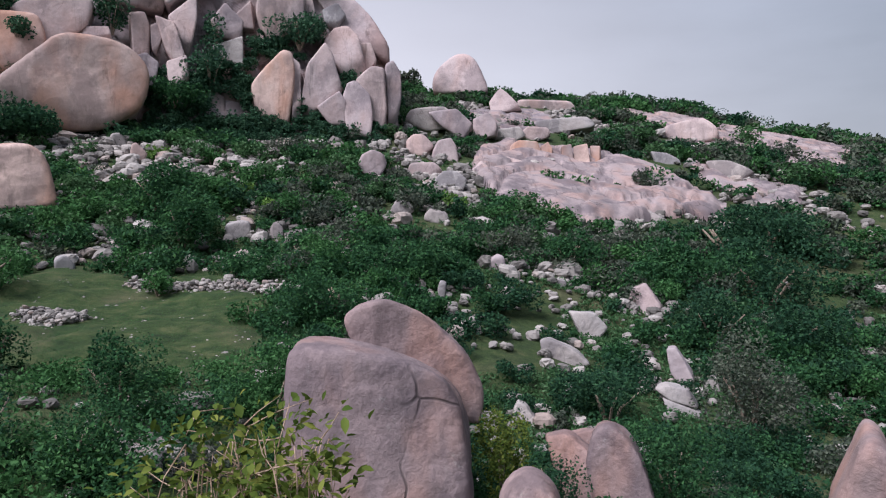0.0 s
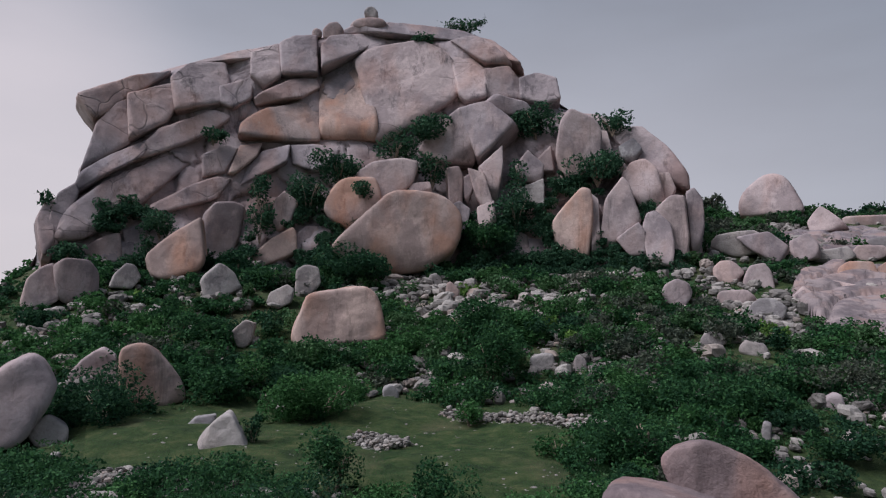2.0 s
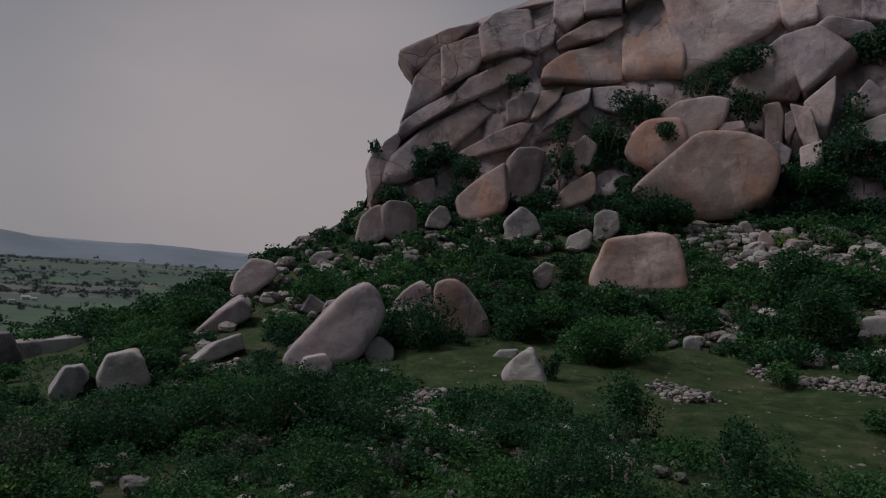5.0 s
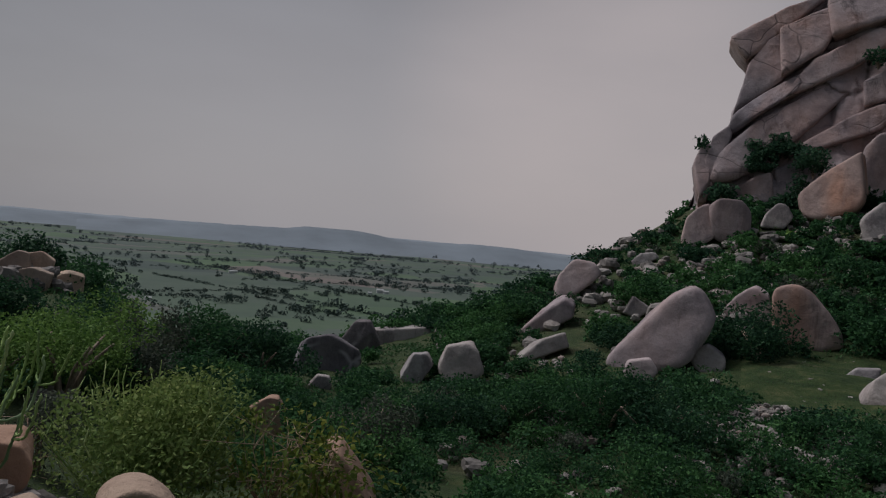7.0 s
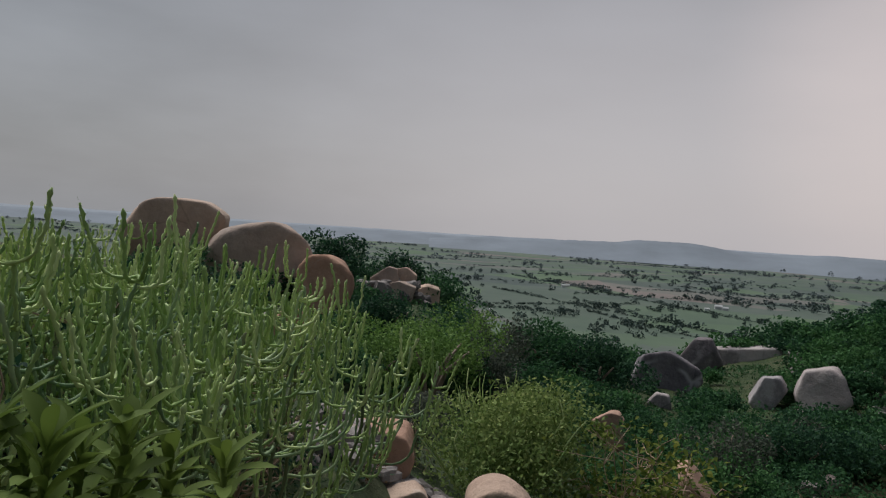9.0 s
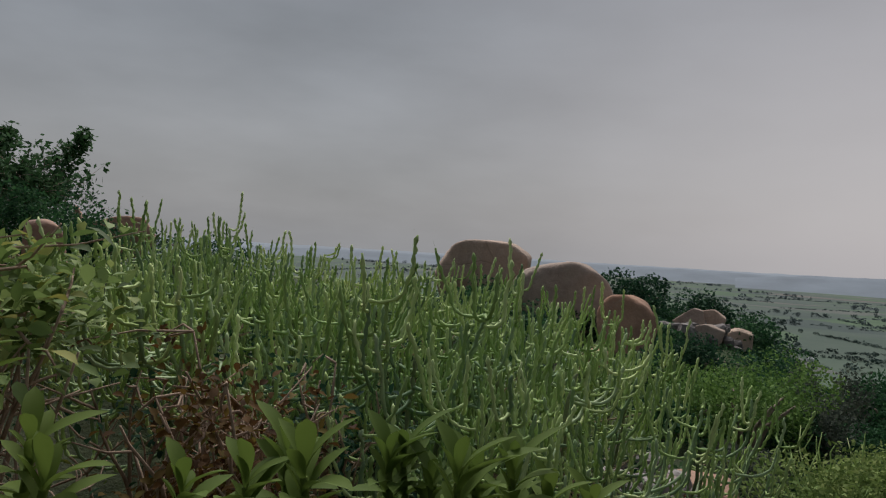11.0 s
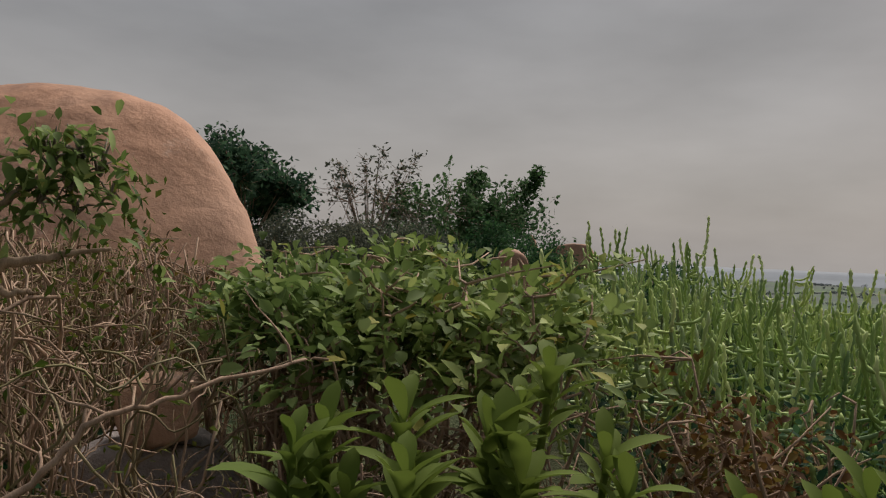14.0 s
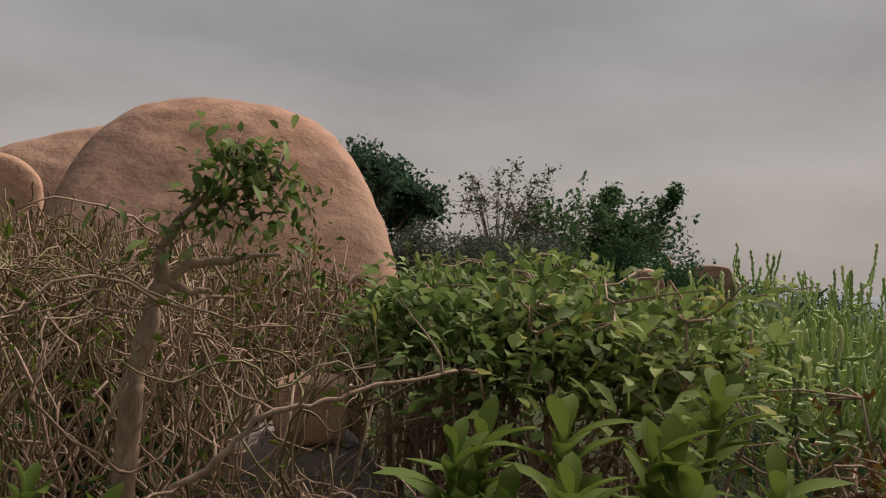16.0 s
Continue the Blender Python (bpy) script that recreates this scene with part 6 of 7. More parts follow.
ledge_bush(71.4, 51.1, -7.00, 1.63, 1.70, LEAF_SCRUB, "mid-green bushy shrub among boulders")
ledge_bush(71.8, 51.5, -7.03, 1.17, 1.71, LEAF_DARK, "dark green leafy bush on the slope")
ledge_bush(60.3, 76.2, -0.61, 2.08, 1.90, LEAF_DARK, "dark green leafy bush on the slope")
ledge_bush(14.8, 31.7, -5.02, 1.01, 1.58, LEAF_BRIGHT, "fresh bright green shrub on the slope")
ledge_bush(23.8, 18.0, -5.36, 1.31, 3.00, LEAF_SCRUB, "mid-green bushy shrub among boulders")
ledge_bush(12.9, 18.0, -5.54, 1.48, 2.67, LEAF_BRIGHT, "fresh bright green shrub on the slope")
ledge_bush(32.7, 17.0, -5.80, 1.88, 3.01, LEAF_DARK, "dark green leafy bush on the slope")
ledge_bush(26.8, 15.0, -5.33, 1.11, 2.11, LEAF_SCRUB, "mid-green bushy shrub among boulders")
ledge_bush(1.4, 27.4, -6.64, 1.01, 1.38, LEAF_BRIGHT, "fresh bright green shrub on the slope")
ledge_bush(-13.3, 27.8, -7.93, 2.18, 2.58, LEAF_DARK, "dark green leafy bush on the slope")
ledge_bush(-5.2, 16.0, -6.90, 0.89, 2.89, LEAF_YELLOW, "yellowish green shrub beside boulders")
ledge_bush(-9.5, 15.5, -6.90, 0.72, 2.72, LEAF_DARK, "dark green leafy bush on the slope")
ledge_bush(-21.0, 42.8, -7.52, 2.93, 4.27, LEAF_DARK, "dark green leafy bush on the slope")
ledge_bush(-23.9, 30.2, -8.91, 2.51, 4.93, LEAF_GREY, "grey-green fine-leaved shrub on stony ground")
ledge_bush(-22.0, 62.0, -4.07, 5.06, 5.95, LEAF_DARK, "dark green leafy bush on the slope")
ledge_bush(-18.3, 18.0, -7.54, 1.51, 3.14, LEAF_SCRUB, "mid-green bushy shrub among boulders")
ledge_bush(99.3, 19.0, -4.49, 2.32, 2.60, LEAF_FRESH, "fresh bright green shrub on the slope")
ledge_bush(102.7, 24.0, -4.12, 1.62, 2.33, LEAF_DARK, "dark green leafy bush on the slope")
ledge_bush(107.1, 44.0, -4.06, 2.79, 3.98, LEAF_DARK, "dark green leafy bush on the slope")
ledge_bush(102.5, 46.0, -4.42, 1.87, 3.27, LEAF_DARK, "dark green leafy bush on the slope")
ledge_bush(99.9, 12.5, -3.88, 0.68, 1.34, LEAF_GREY, "grey-green fine-leaved shrub on stony ground")
ledge_bush(94.1, 26.0, -5.80, 1.30, 3.26, LEAF_GREY, "grey-green fine-leaved shrub on stony ground")
ledge_bush(86.1, 34.0, -6.93, 3.10, 2.63, LEAF_DARK, "dark green leafy bush on the slope")
ledge_bush(72.9, 60.0, -7.68, 1.64, 1.80, LEAF_DARK, "dark green leafy bush on the slope")
ledge_bush(76.9, 20.0, -6.03, 1.29, 2.17, LEAF_GREY, "grey-green fine-leaved shrub on stony ground")
ledge_bush(81.3, 18.0, -5.64, 1.32, 2.08, LEAF_SCRUB, "mid-green bushy shrub among boulders")
ledge_bush(164.3, 15.0, -0.96, 1.06, 1.17, LEAF_GREY, "grey-green fine-leaved shrub on stony ground")
ledge_bush(140.5, 12.0, -1.19, 1.06, 1.50, LEAF_SCRUB, "mid-green bushy shrub among boulders")
ledge_bush(166.9, 18.0, -0.84, 1.36, 1.44, LEAF_GREY, "grey-green fine-leaved shrub on stony ground")
ledge_bush(161.6, 18.0, -0.88, 1.52, 1.64, LEAF_GREY, "grey-green fine-leaved shrub on stony ground")
ledge_bush(156.4, 18.0, -0.92, 1.20, 1.62, LEAF_SCRUB, "mid-green bushy shrub among boulders")
ledge_bush(149.3, 18.0, -0.98, 1.28, 1.39, LEAF_SCRUB, "mid-green bushy shrub among boulders")
ledge_bush(103.9, 19.0, -4.38, 2.24, 2.00, LEAF_FRESH, "fresh bright green shrub on the slope")
ledge_bush(99.1, 22.0, -4.82, 2.00, 2.19, LEAF_FRESH, "fresh bright green shrub on the slope")
ledge_bush(107.1, 24.0, -4.04, 1.96, 1.32, LEAF_SCRUB, "mid-green bushy shrub among boulders")
ledge_bush(95.0, 24.0, -5.50, 1.75, 2.22, LEAF_GREY, "grey-green fine-leaved shrub on stony ground")
ledge_bush(89.7, 34.0, -6.75, 3.09, 3.07, LEAF_SCRUB, "mid-green bushy shrub among boulders")
ledge_bush(71.6, 25.0, -6.77, 2.30, 1.89, LEAF_DARK, "dark green leafy bush on the slope")
ledge_bush(66.1, 26.0, -6.51, 2.38, 2.10, LEAF_SCRUB, "mid-green bushy shrub among boulders")
ledge_bush(59.3, 26.0, -6.25, 2.61, 2.77, LEAF_SCRUB, "mid-green bushy shrub among boulders")
ledge_bush(169.4, 16.0, -0.89, 0.92, 1.73, LEAF_GREY, "grey-green fine-leaved shrub on stony ground")
ledge_bush(151.2, 16.0, -1.01, 0.99, 1.91, LEAF_SCRUB, "mid-green bushy shrub among boulders")
ledge_bush(163.4, 15.0, -0.97, 1.33, 1.66, LEAF_GREY, "grey-green fine-leaved shrub on stony ground")
ledge_bush(156.4, 15.0, -1.01, 1.33, 1.79, LEAF_GREY, "grey-green fine-leaved shrub on stony ground")
ledge_bush(-24.5, 55.3, -6.21, 5.02, 5.31, LEAF_DARK, "dark green leafy bush on the slope")
ledge_bush(-20.6, 52.5, -5.65, 4.06, 3.92, LEAF_SCRUB, "mid-green bushy shrub among boulders")
ledge_bush(-25.9, 45.5, -8.18, 3.33, 4.44, LEAF_DARK, "dark green leafy bush on the slope")
ledge_bush(-24.5, 70.8, -2.87, 5.14, 4.07, LEAF_DARK, "dark green leafy bush on the slope")
ledge_bush(-17.2, 54.5, -4.21, 3.71, 3.61, LEAF_SCRUB, "mid-green bushy shrub among boulders")
ledge_bush(-9.9, 51.0, -3.56, 3.00, 2.95, LEAF_SCRUB, "mid-green bushy shrub among boulders")
feathery_shrub(93.4, 10.8, 1.70, 2.08, "large rounded olive-green shrub with pale upright shoots")

far_leaves()
farmhouse(94.8, 483, 3.9)
farmhouse(77.4, 670, 6.1)
farmhouse(76.9, 665, 4.5)
farmhouse(78.2, 645, 3.7)
farmhouse(89.0, 788, 5.4)
farmhouse(88.7, 800, 4.1)

def slope_bushes():
    rng = np.random.default_rng(91)
    for i in range(46):
        az, d = rng.uniform(-6, 48), rng.uniform(42, 76)
        if on_grass(az, d) or on_sheet(az, d):
            continue
        p = polar(az, d)
        r = rng.uniform(0.7, 1.5)
        if not hides_rock(az, d, land(p.x, p.y) + 1.5 * r, r):
            ledge_bush(az, d, land(p.x, p.y), r, r * rng.uniform(1.0, 1.5), (LEAF_BRIGHT, LEAF_OLIVE, LEAF_FRESH)[i % 3], ("bright green bush on the scrub slope", "olive green bush on the scrub slope", "yellowish green bush on the scrub slope")[i % 3], 340)


slope_bushes()

# ---- loose stones and rubble ----
def stone_field(name, places, label, category, rng):
    """Many stones in one mesh; places: x, y, z, radius."""
    verts, faces = [], []
    base, quads = CUBES[3]
    unit_pts = base / ((np.abs(base) ** 2.6).sum(1) ** (1 / 2.6))[:, None]
    for x, y, z, r in places:
        k = len(verts)
        jit = 1 + rng.uniform(-0.16, 0.16, (len(unit_pts), 1))
        q = unit_pts * jit * np.array((r * rng.uniform(0.8, 1.4), r * rng.uniform(0.8, 1.3), r * rng.uniform(0.5, 0.95)))
        a = rng.uniform(0, 6.28)
        c, s = math.cos(a), math.sin(a)
        q = np.stack((q[:, 0] * c - q[:, 1] * s, q[:, 0] * s + q[:, 1] * c, q[:, 2] + q[:, 0] * rng.uniform(-0.3, 0.3)), 1)
        verts.extend(q + np.array((x, y, z)))
        faces.extend(tuple(k + i for i in f) for f in quads)
    return tagged(mesh_object(name, verts, faces, RUBBLE), label, category, kind="stuff")


def rubble(az0, d0, az1, d1, width, n, size, label, heap=0.5):
    """Stones strewn or heaped along the line from az0, d0 to az1, d1."""
    SEED[0] += 1
    rng = np.random.default_rng(SEED[0])
    a, b = polar(az0, d0), polar(az1, d1)
    side = (b - a).normalized().cross(Vector((0, 0, 1)))
    out = []
    for _ in range(n):
        t, s = rng.uniform(-0.03, 1.03), rng.normal() * 0.4
        p = a.lerp(b, t) + side * width * 0.5 * s + Vector((rng.normal() * 0.2, rng.normal() * 0.2, 0))
        r = size * rng.uniform(0.5, 1.5) ** 1.4
        up = heap * max(0, 1 - abs(s)) * rng.uniform(0, 1)
        out.append((p.x, p.y, land(p.x, p.y) + r * 0.3 + up, r))
    stone_field("rubble", out, label, "rubble", rng)


def loose_stones():
    rng = np.random.default_rng(77)
    out = []
    for _ in range(9500):
        az, d = rng.uniform(-36, 72), math.sqrt(rng.uniform(18 ** 2, 125 ** 2))
        if d > 88 and az > 8:
            continue
        p = polar(az, d)
        v = noise.noise(Vector((p.x, p.y, 4)) * 0.07)
        if v < -0.05 and rng.random() < 0.9:
            continue
        small = on_grass(az, d)
        if small and rng.random() < 0.45:
            continue
        r = rng.uniform(0.05, 0.13) if small else rng.uniform(0.12, 0.3) * (1 + (d > 45) * 0.7) * (1.6 if rng.random() < 0.08 else 1)
        out.append((p.x, p.y, land(p.x, p.y) + r * (0.3 if small else 0.75), r))
    for _ in range(900):
        az, d = rng.uniform(13.5, 50), rng.uniform(21, 47)
        if on_grass(az, d) and noise.noise(Vector((az * 0.5, d * 0.4, 6))) > 0.2:
            p, r = polar(az, d), rng.uniform(0.025, 0.06)
            out.append((p.x, p.y, land(p.x, p.y) + 0.09, r))
    stone_field("loose_stones", out, "pale loose stones strewn over the slopes", "stones", rng)


loose_stones()
rubble(23.3, 43.4, 11.3, 38.1, 1.2, 882, 0.0884, "low tumbled stone wall along the grass")
rubble(29.6, 36.2, 27.2, 34.2, 2.6, 546, 0.0816, "low heap of field stones on the grass")
rubble(49.3, 30.3, 39.6, 26.5, 2.2, 630, 0.0884, "broken stone wall below the grass")
rubble(50.4, 28.7, 46.3, 23.5, 3.2, 588, 0.0952, "spread of tumbled wall stones")
rubble(46.4, 24.5, 35.7, 25.6, 1.6, 588, 0.0884, "tumbled stone wall at the terrace edge")
rubble(63.9, 27.9, 60.7, 24.5, 2.0, 160, 0.2, "heap of pale stones in dark scrub")
rubble(23.8, 89.2, 15.6, 61.6, 30.0, 200, 0.38, "pale stone run below the cliff boulders")
rubble(47.4, 71.1, 46.3, 62.6, 3.5, 220, 0.3, "narrow stone run between bushes")
rubble(14.8, 59.7, 9.3, 55.4, 7.0, 220, 0.2, "stony bank on the slope")
rubble(104.4, 37.0, 100.4, 39.0, 2.6, 46, 0.3, "heap of tan stones on the near ridge", 0.9)
rubble(13.5, 53.0, 3.0, 45.0, 14.0, 170, 0.19, "pale stones between bushes above the grass")
rubble(30.0, 58.0, 20.0, 52.0, 9.0, 120, 0.2, "pale stones between bushes above the grass")
rubble(109.0, 7.0, 103.6, 9.6, 1.3, 90, 0.09, "broken grey-tan stones at the hedge foot", 0.25)
rubble(100.0, 9.5, 94.0, 9.0, 1.8, 70, 0.08, "broken stones among low shrubs", 0.2)
rubble(-4.9, 47.9, -15.5, 47.9, 11.0, 120, 0.17, "pale stones strewn on the scrub slope")
rubble(24.3, 17.1, 20.5, 15.3, 2.4, 420, 0.102, "heap of dark stones below the viewpoint")
rubble(21.1, 91.8, 9.0, 78.6, 30.0, 150, 0.45, "tumbled pale blocks under the cliff stack")
rubble(28.3, 83.5, 21.8, 68.0, 22.0, 110, 0.38, "pale blocks tumbled between bushes")
rubble(2.0, 73.0, -2.2, 61.7, 10.0, 200, 0.3, "blocky stone litter under the slabs")
rubble(8.7, 46.9, 1.4, 39.6, 9.0, 150, 0.2, "stones strewn between shrubs")

# ---- near plants ----
def leaf_blades(base, along, normal, length, width, segs, droop, fold=0.18, belly=1.15):
    """Folded, drooping leaves as verts and faces; all of base, along, normal are n x 3."""
    n = len(base)
    along, normal = unit(along), unit(normal - along * (normal * along).sum(1, keepdims=True))
    side = np.cross(along, normal)
    t = np.linspace(0, 1, segs + 1)
    prof = np.sin(np.pi * np.clip(t ** belly * 0.93 + 0.05, 0, 1)) ** 0.6
    prof[0], prof[-1] = 0.12, 0.02
    length, width, droop = (np.broadcast_to(v, (n,)) for v in (length, width, droop))
    verts = np.zeros((n, segs + 1, 3, 3))
    for i in range(segs + 1):
        mid = base + along * (length * t[i])[:, None] - np.array((0, 0, 1.0)) * (droop * length * t[i] ** 2)[:, None]
        off = side * (width * prof[i] / 2)[:, None]
        lift = normal * (width * prof[i] * fold)[:, None]
        verts[:, i, 0], verts[:, i, 1], verts[:, i, 2] = mid + off + lift, mid, mid - off + lift
    faces = []
    per = (segs + 1) * 3
    one = []
    for i in range(segs):
        for j in range(2):
            a = i * 3 + j
            one.append((a, a + 1, a + 4, a + 3))
    for k in range(n):
        faces.extend(tuple(k * per + v for v in f) for f in one)
    return verts.reshape(-1, 3), faces


def spurge_paths(seed, height, spread, stems, arms, rad):
    """Candelabra stems in three orders: each swings out from its parent in a bow and then turns upright."""
    rng = np.random.default_rng(seed)
    orders = ([], [], [])

    def shoot(start, az, bow, lift, rise, r, order):
        """A bow that reaches out and lifts, then an upright shoot; returns its points and how many make the bow."""
        n = 12 if order == 0 else 8
        q = np.linspace(0, math.pi / 2, n)
        x = bow * np.sin(q)
        z = lift * (1 - np.cos(q)) - rng.uniform(0.0, 0.25) * bow * np.sin(2 * q) * (order > 0)
        m = max(5, int(rise / 0.022))
        t = np.linspace(0, 1, m + 1)[1:]
        x = np.concatenate((x, x[-1] + rng.uniform(0.05, 0.6) * rise * (t - 0.35 * t * t)))
        z = np.concatenate((z, z[-1] + rise * t))
        pts = np.stack((x * math.cos(az), x * math.sin(az), z), 1) + start
        wob = np.cumsum(rng.normal(size=(len(pts), 2)) * 0.004, 0)
        pts[:, :2] += wob - wob[0]
        knob = 1 + (0.1, 0.2, 0.3)[order] * np.cos(np.arange(len(pts)) * math.pi)
        rr = r * knob * np.linspace(0.9, 1.0, len(pts))
        rr[-1] *= 0.45
        orders[order].append((pts, rr))
        return pts, n

    for i in range(stems):
        az = i * 2.4 + rng.uniform(-0.4, 0.4)
        out = spread * (0.25 + 0.75 * math.sqrt((i + 0.6) / stems)) * rng.uniform(0.8, 1.1)
        lift = height * rng.uniform(0.22, 0.55)
        main, _ = shoot(np.array((rng.normal() * 0.07, rng.normal() * 0.07, 0.0)), az, out, lift, height * rng.uniform(0.05, 0.18), rad * 1.2, 0)
        top = height * (rng.uniform(0.62, 1.0) if rng.random() < 0.85 else rng.uniform(1.0, 1.08))
        for _ in range(arms):
            k = rng.integers(4, len(main))
            b = az + rng.normal() * 1.0
            bow = rng.uniform(0.18, 0.5)
            arm, n1 = shoot(main[k], b, bow, bow * rng.uniform(0.25, 0.6), min(rng.uniform(0.1, 0.34), max(0.06, top - main[k][2] - bow * 0.6)), rad * 1.02, 1)
            for _ in range(rng.integers(2, 5)):
                j = rng.integers(2, len(arm))
                bow2 = rng.uniform(0.06, 0.2)
                up = min(0.27, max(0.08, (top - arm[j][2]) * rng.uniform(0.3, 0.85)))
                shoot(arm[j], b + rng.normal() * 1.5, bow2, bow2 * 0.45, up, rad * rng.uniform(0.85, 1.05), 2)
    return orders


def spurge_kind(seed, mat, label, height=1.6, spread=0.45, stems=9, arms=6, rad=0.016, group="spurge bushes of the hedge", wood=None):
    top = new("spurge_bush")
    old, mid, young = spurge_paths(seed, height, spread, stems, arms, rad)
    tube_object("stem", old, wood or SPURGE_OLD_SHADED, top, 5, "woody grey-green stems")
    tagged(tube_object("arm", mid, wood or SPURGE_ARM, top, 5), "bowed grey-green arms", kind="stuff")
    tagged(tube_object("shoot", young, mat, top, 5), kind="stuff")
    rng = np.random.default_rng(seed + 50)
    tips = np.concatenate([p[-5:] for p, _ in young + mid])
    tips = tips + rng.normal(size=tips.shape) * 0.008
    v, f = leaf_blades(tips, rng.normal(size=tips.shape) + np.array((0, 0, 0.8)), rng.normal(size=tips.shape), rng.uniform(0.015, 0.04, len(tips)), 0.014, 1, 0.1)
    tagged(mesh_object("leaf_tuft", v, f, mat, top), kind="stuff")
    return tagged(top, label, "shrub", group)


def plant_out(kinds, spots, rng, rise, height, size=(0.9, 1.12)):
    """Sets copies of the plants at spots (az, d), grown so that the tops keep one line; the first ones move there themselves."""
    for i, (az, d) in enumerate(spots):
        p = polar(az, d)
        m = Matrix.Translation((p.x, p.y, land(p.x, p.y) - 0.04)) @ Matrix.Rotation(rng.uniform(0, 6.28), 4, "Z") @ Matrix.Scale(rng.uniform(*size) * min(1.1, max(0.4, (d * rise(az) - land(p.x, p.y)) / height)), 4)
        if i < len(kinds):
            kinds[i].matrix_world = m
        else:
            c = copy_thing(kinds[i % len(kinds)], Matrix.Identity(4))
            c.matrix_world = m


def spurge_hedge():
    rng = np.random.default_rng(3)
    words = "pale green spurge bush with knobbly upcurved stems"
    kinds = [spurge_kind(100 + i, SPURGE, words, 1.72, 1.1, 11, 7, 0.0105) for i in range(6)]
    spots = []
    for d, a0, a1, gap in ((4.9, 114, 132, 9.0), (5.9, 117, 141, 9.0), (7.0, 119, 148, 9.0), (8.2, 121, 151, 8.0)):
        a = a0
        while a < a1:
            spots.append((a + rng.uniform(-1, 1), d + rng.uniform(-0.3, 0.3)))
            a += gap
    plant_out(kinds, spots, rng, lambda az: 0.074 - max(0, az - 134) * 0.006 - max(0, 121 - az) * 0.022, 1.66, (0.86, 1.06))
    # old spurge, half dry
    words = "half-dry olive-brown spurge bush with upright stems"
    kinds = [spurge_kind(160 + i, DRY_SPURGE, words, 2.1, 0.75, 12, 6, 0.0095, "half-dry spurge bushes", DRY_TWIG) for i in range(4)]
    spots = [(a + rng.uniform(-1, 1), d + rng.uniform(-0.3, 0.3)) for d, a0 in ((5.4, 181), (6.2, 178), (7.0, 176)) for a in np.arange(a0, 205, 4.0)]
    plant_out(kinds, spots, rng, lambda az: min(0.085, 0.02 + max(0, az - 176) * 0.005), 2.15, (0.85, 1.05))
    # dry thicket
    words = "dry grey-brown thicket of bare crooked twigs"
    kinds = [thicket_kind(200 + i, words) for i in range(5)]
    spots = []
    for d, a0, a1, gap in ((3.1, 168, 182, 3.8), (3.5, 183, 198, 4.6), (4.5, 164, 200, 4.2), (5.2, 163, 202, 3.8), (6.3, 166, 203, 3.6)):
        a = a0
        while a < a1:
            if not (169 < a < 178 and d < 4.8):
                spots.append((a + rng.uniform(-1.3, 1.3), d + rng.uniform(-0.3, 0.3)))
            a += gap
    low = [(a + rng.uniform(-1.3, 1.3), 2.7 + rng.uniform(-0.2, 0.2)) for a in np.arange(150, 181, 3.6)]
    for az, d in low:
        p = polar(az, d)
        c = copy_thing(kinds[int(az) % 5], Matrix.Identity(4))
        c.matrix_world = Matrix.Translation((p.x, p.y, land(p.x, p.y) - 0.04)) @ Matrix.Rotation(az, 4, "Z") @ Matrix.Diagonal((0.8, 0.8, 0.62, 1.0))
    plant_out(kinds, spots, rng, lambda az: 0.045 + max(0, az - 176) * 0.003 - max(0, min(0.2, (178 - az) * 0.03)), 1.55, (0.7, 1.1))


def thicket_kind(seed, label):
    """A tangle of crooked, forking dry stems with a few small leaves."""
    rng = np.random.default_rng(seed)
    top = new("dry_thicket")
    paths, ends = [], []

    def grow(start, way, length, rad, level):
        n = 9
        pts, p, w = [start], np.array(start, dtype=float), np.array(way, dtype=float)
        for _ in range(n):
            w = w + rng.normal(size=3) * 0.3 + np.array((0, 0, 0.24 if p[2] < 1.2 else -0.4))
            w /= np.linalg.norm(w)
            p = p + w * length / n
            p[2] = max(p[2], 0.03)
            pts.append(p.copy())
        paths.append((np.array(pts), rad * np.linspace(1, 0.55, n + 1)))
        ends.append(pts[-1])
        if level < 2:
            for _ in range(4 if level == 0 else 2):
                k = rng.integers(3, n)
                d = w + rng.normal(size=3) * 0.8
                grow(pts[k], d / np.linalg.norm(d), length * rng.uniform(0.35, 0.6), rad * 0.68, level + 1)

    for _ in range(11):
        a = rng.uniform(0, 6.28)
        way = np.array((math.cos(a) * 0.7, math.sin(a) * 0.7, rng.uniform(0.5, 1.3)))
        grow((rng.normal() * 0.08, rng.normal() * 0.08, 0), way / np.linalg.norm(way), rng.uniform(0.9, 1.6), 0.0088, 0)
    half = len(paths) // 2
    tube_object("stem", paths[:half], DRY_TWIG, top, 5)
    tube_object("stem", paths[half:], DRY_SPURGE, top, 4)
    c = np.array(ends)
    c = c + rng.normal(size=c.shape) * 0.04
    v, f = leaf_blades(c, rng.normal(size=c.shape) + np.array((0, 0, 0.5)), rng.normal(size=c.shape), rng.uniform(0.03, 0.07, len(c)), 0.022, 2, 0.2)
    tagged(mesh_object("leaf_tuft", v, f, LEAF_YELLOW, top), kind="stuff")
    return tagged(top, label, "thicket", "dry thickets before the boulder")


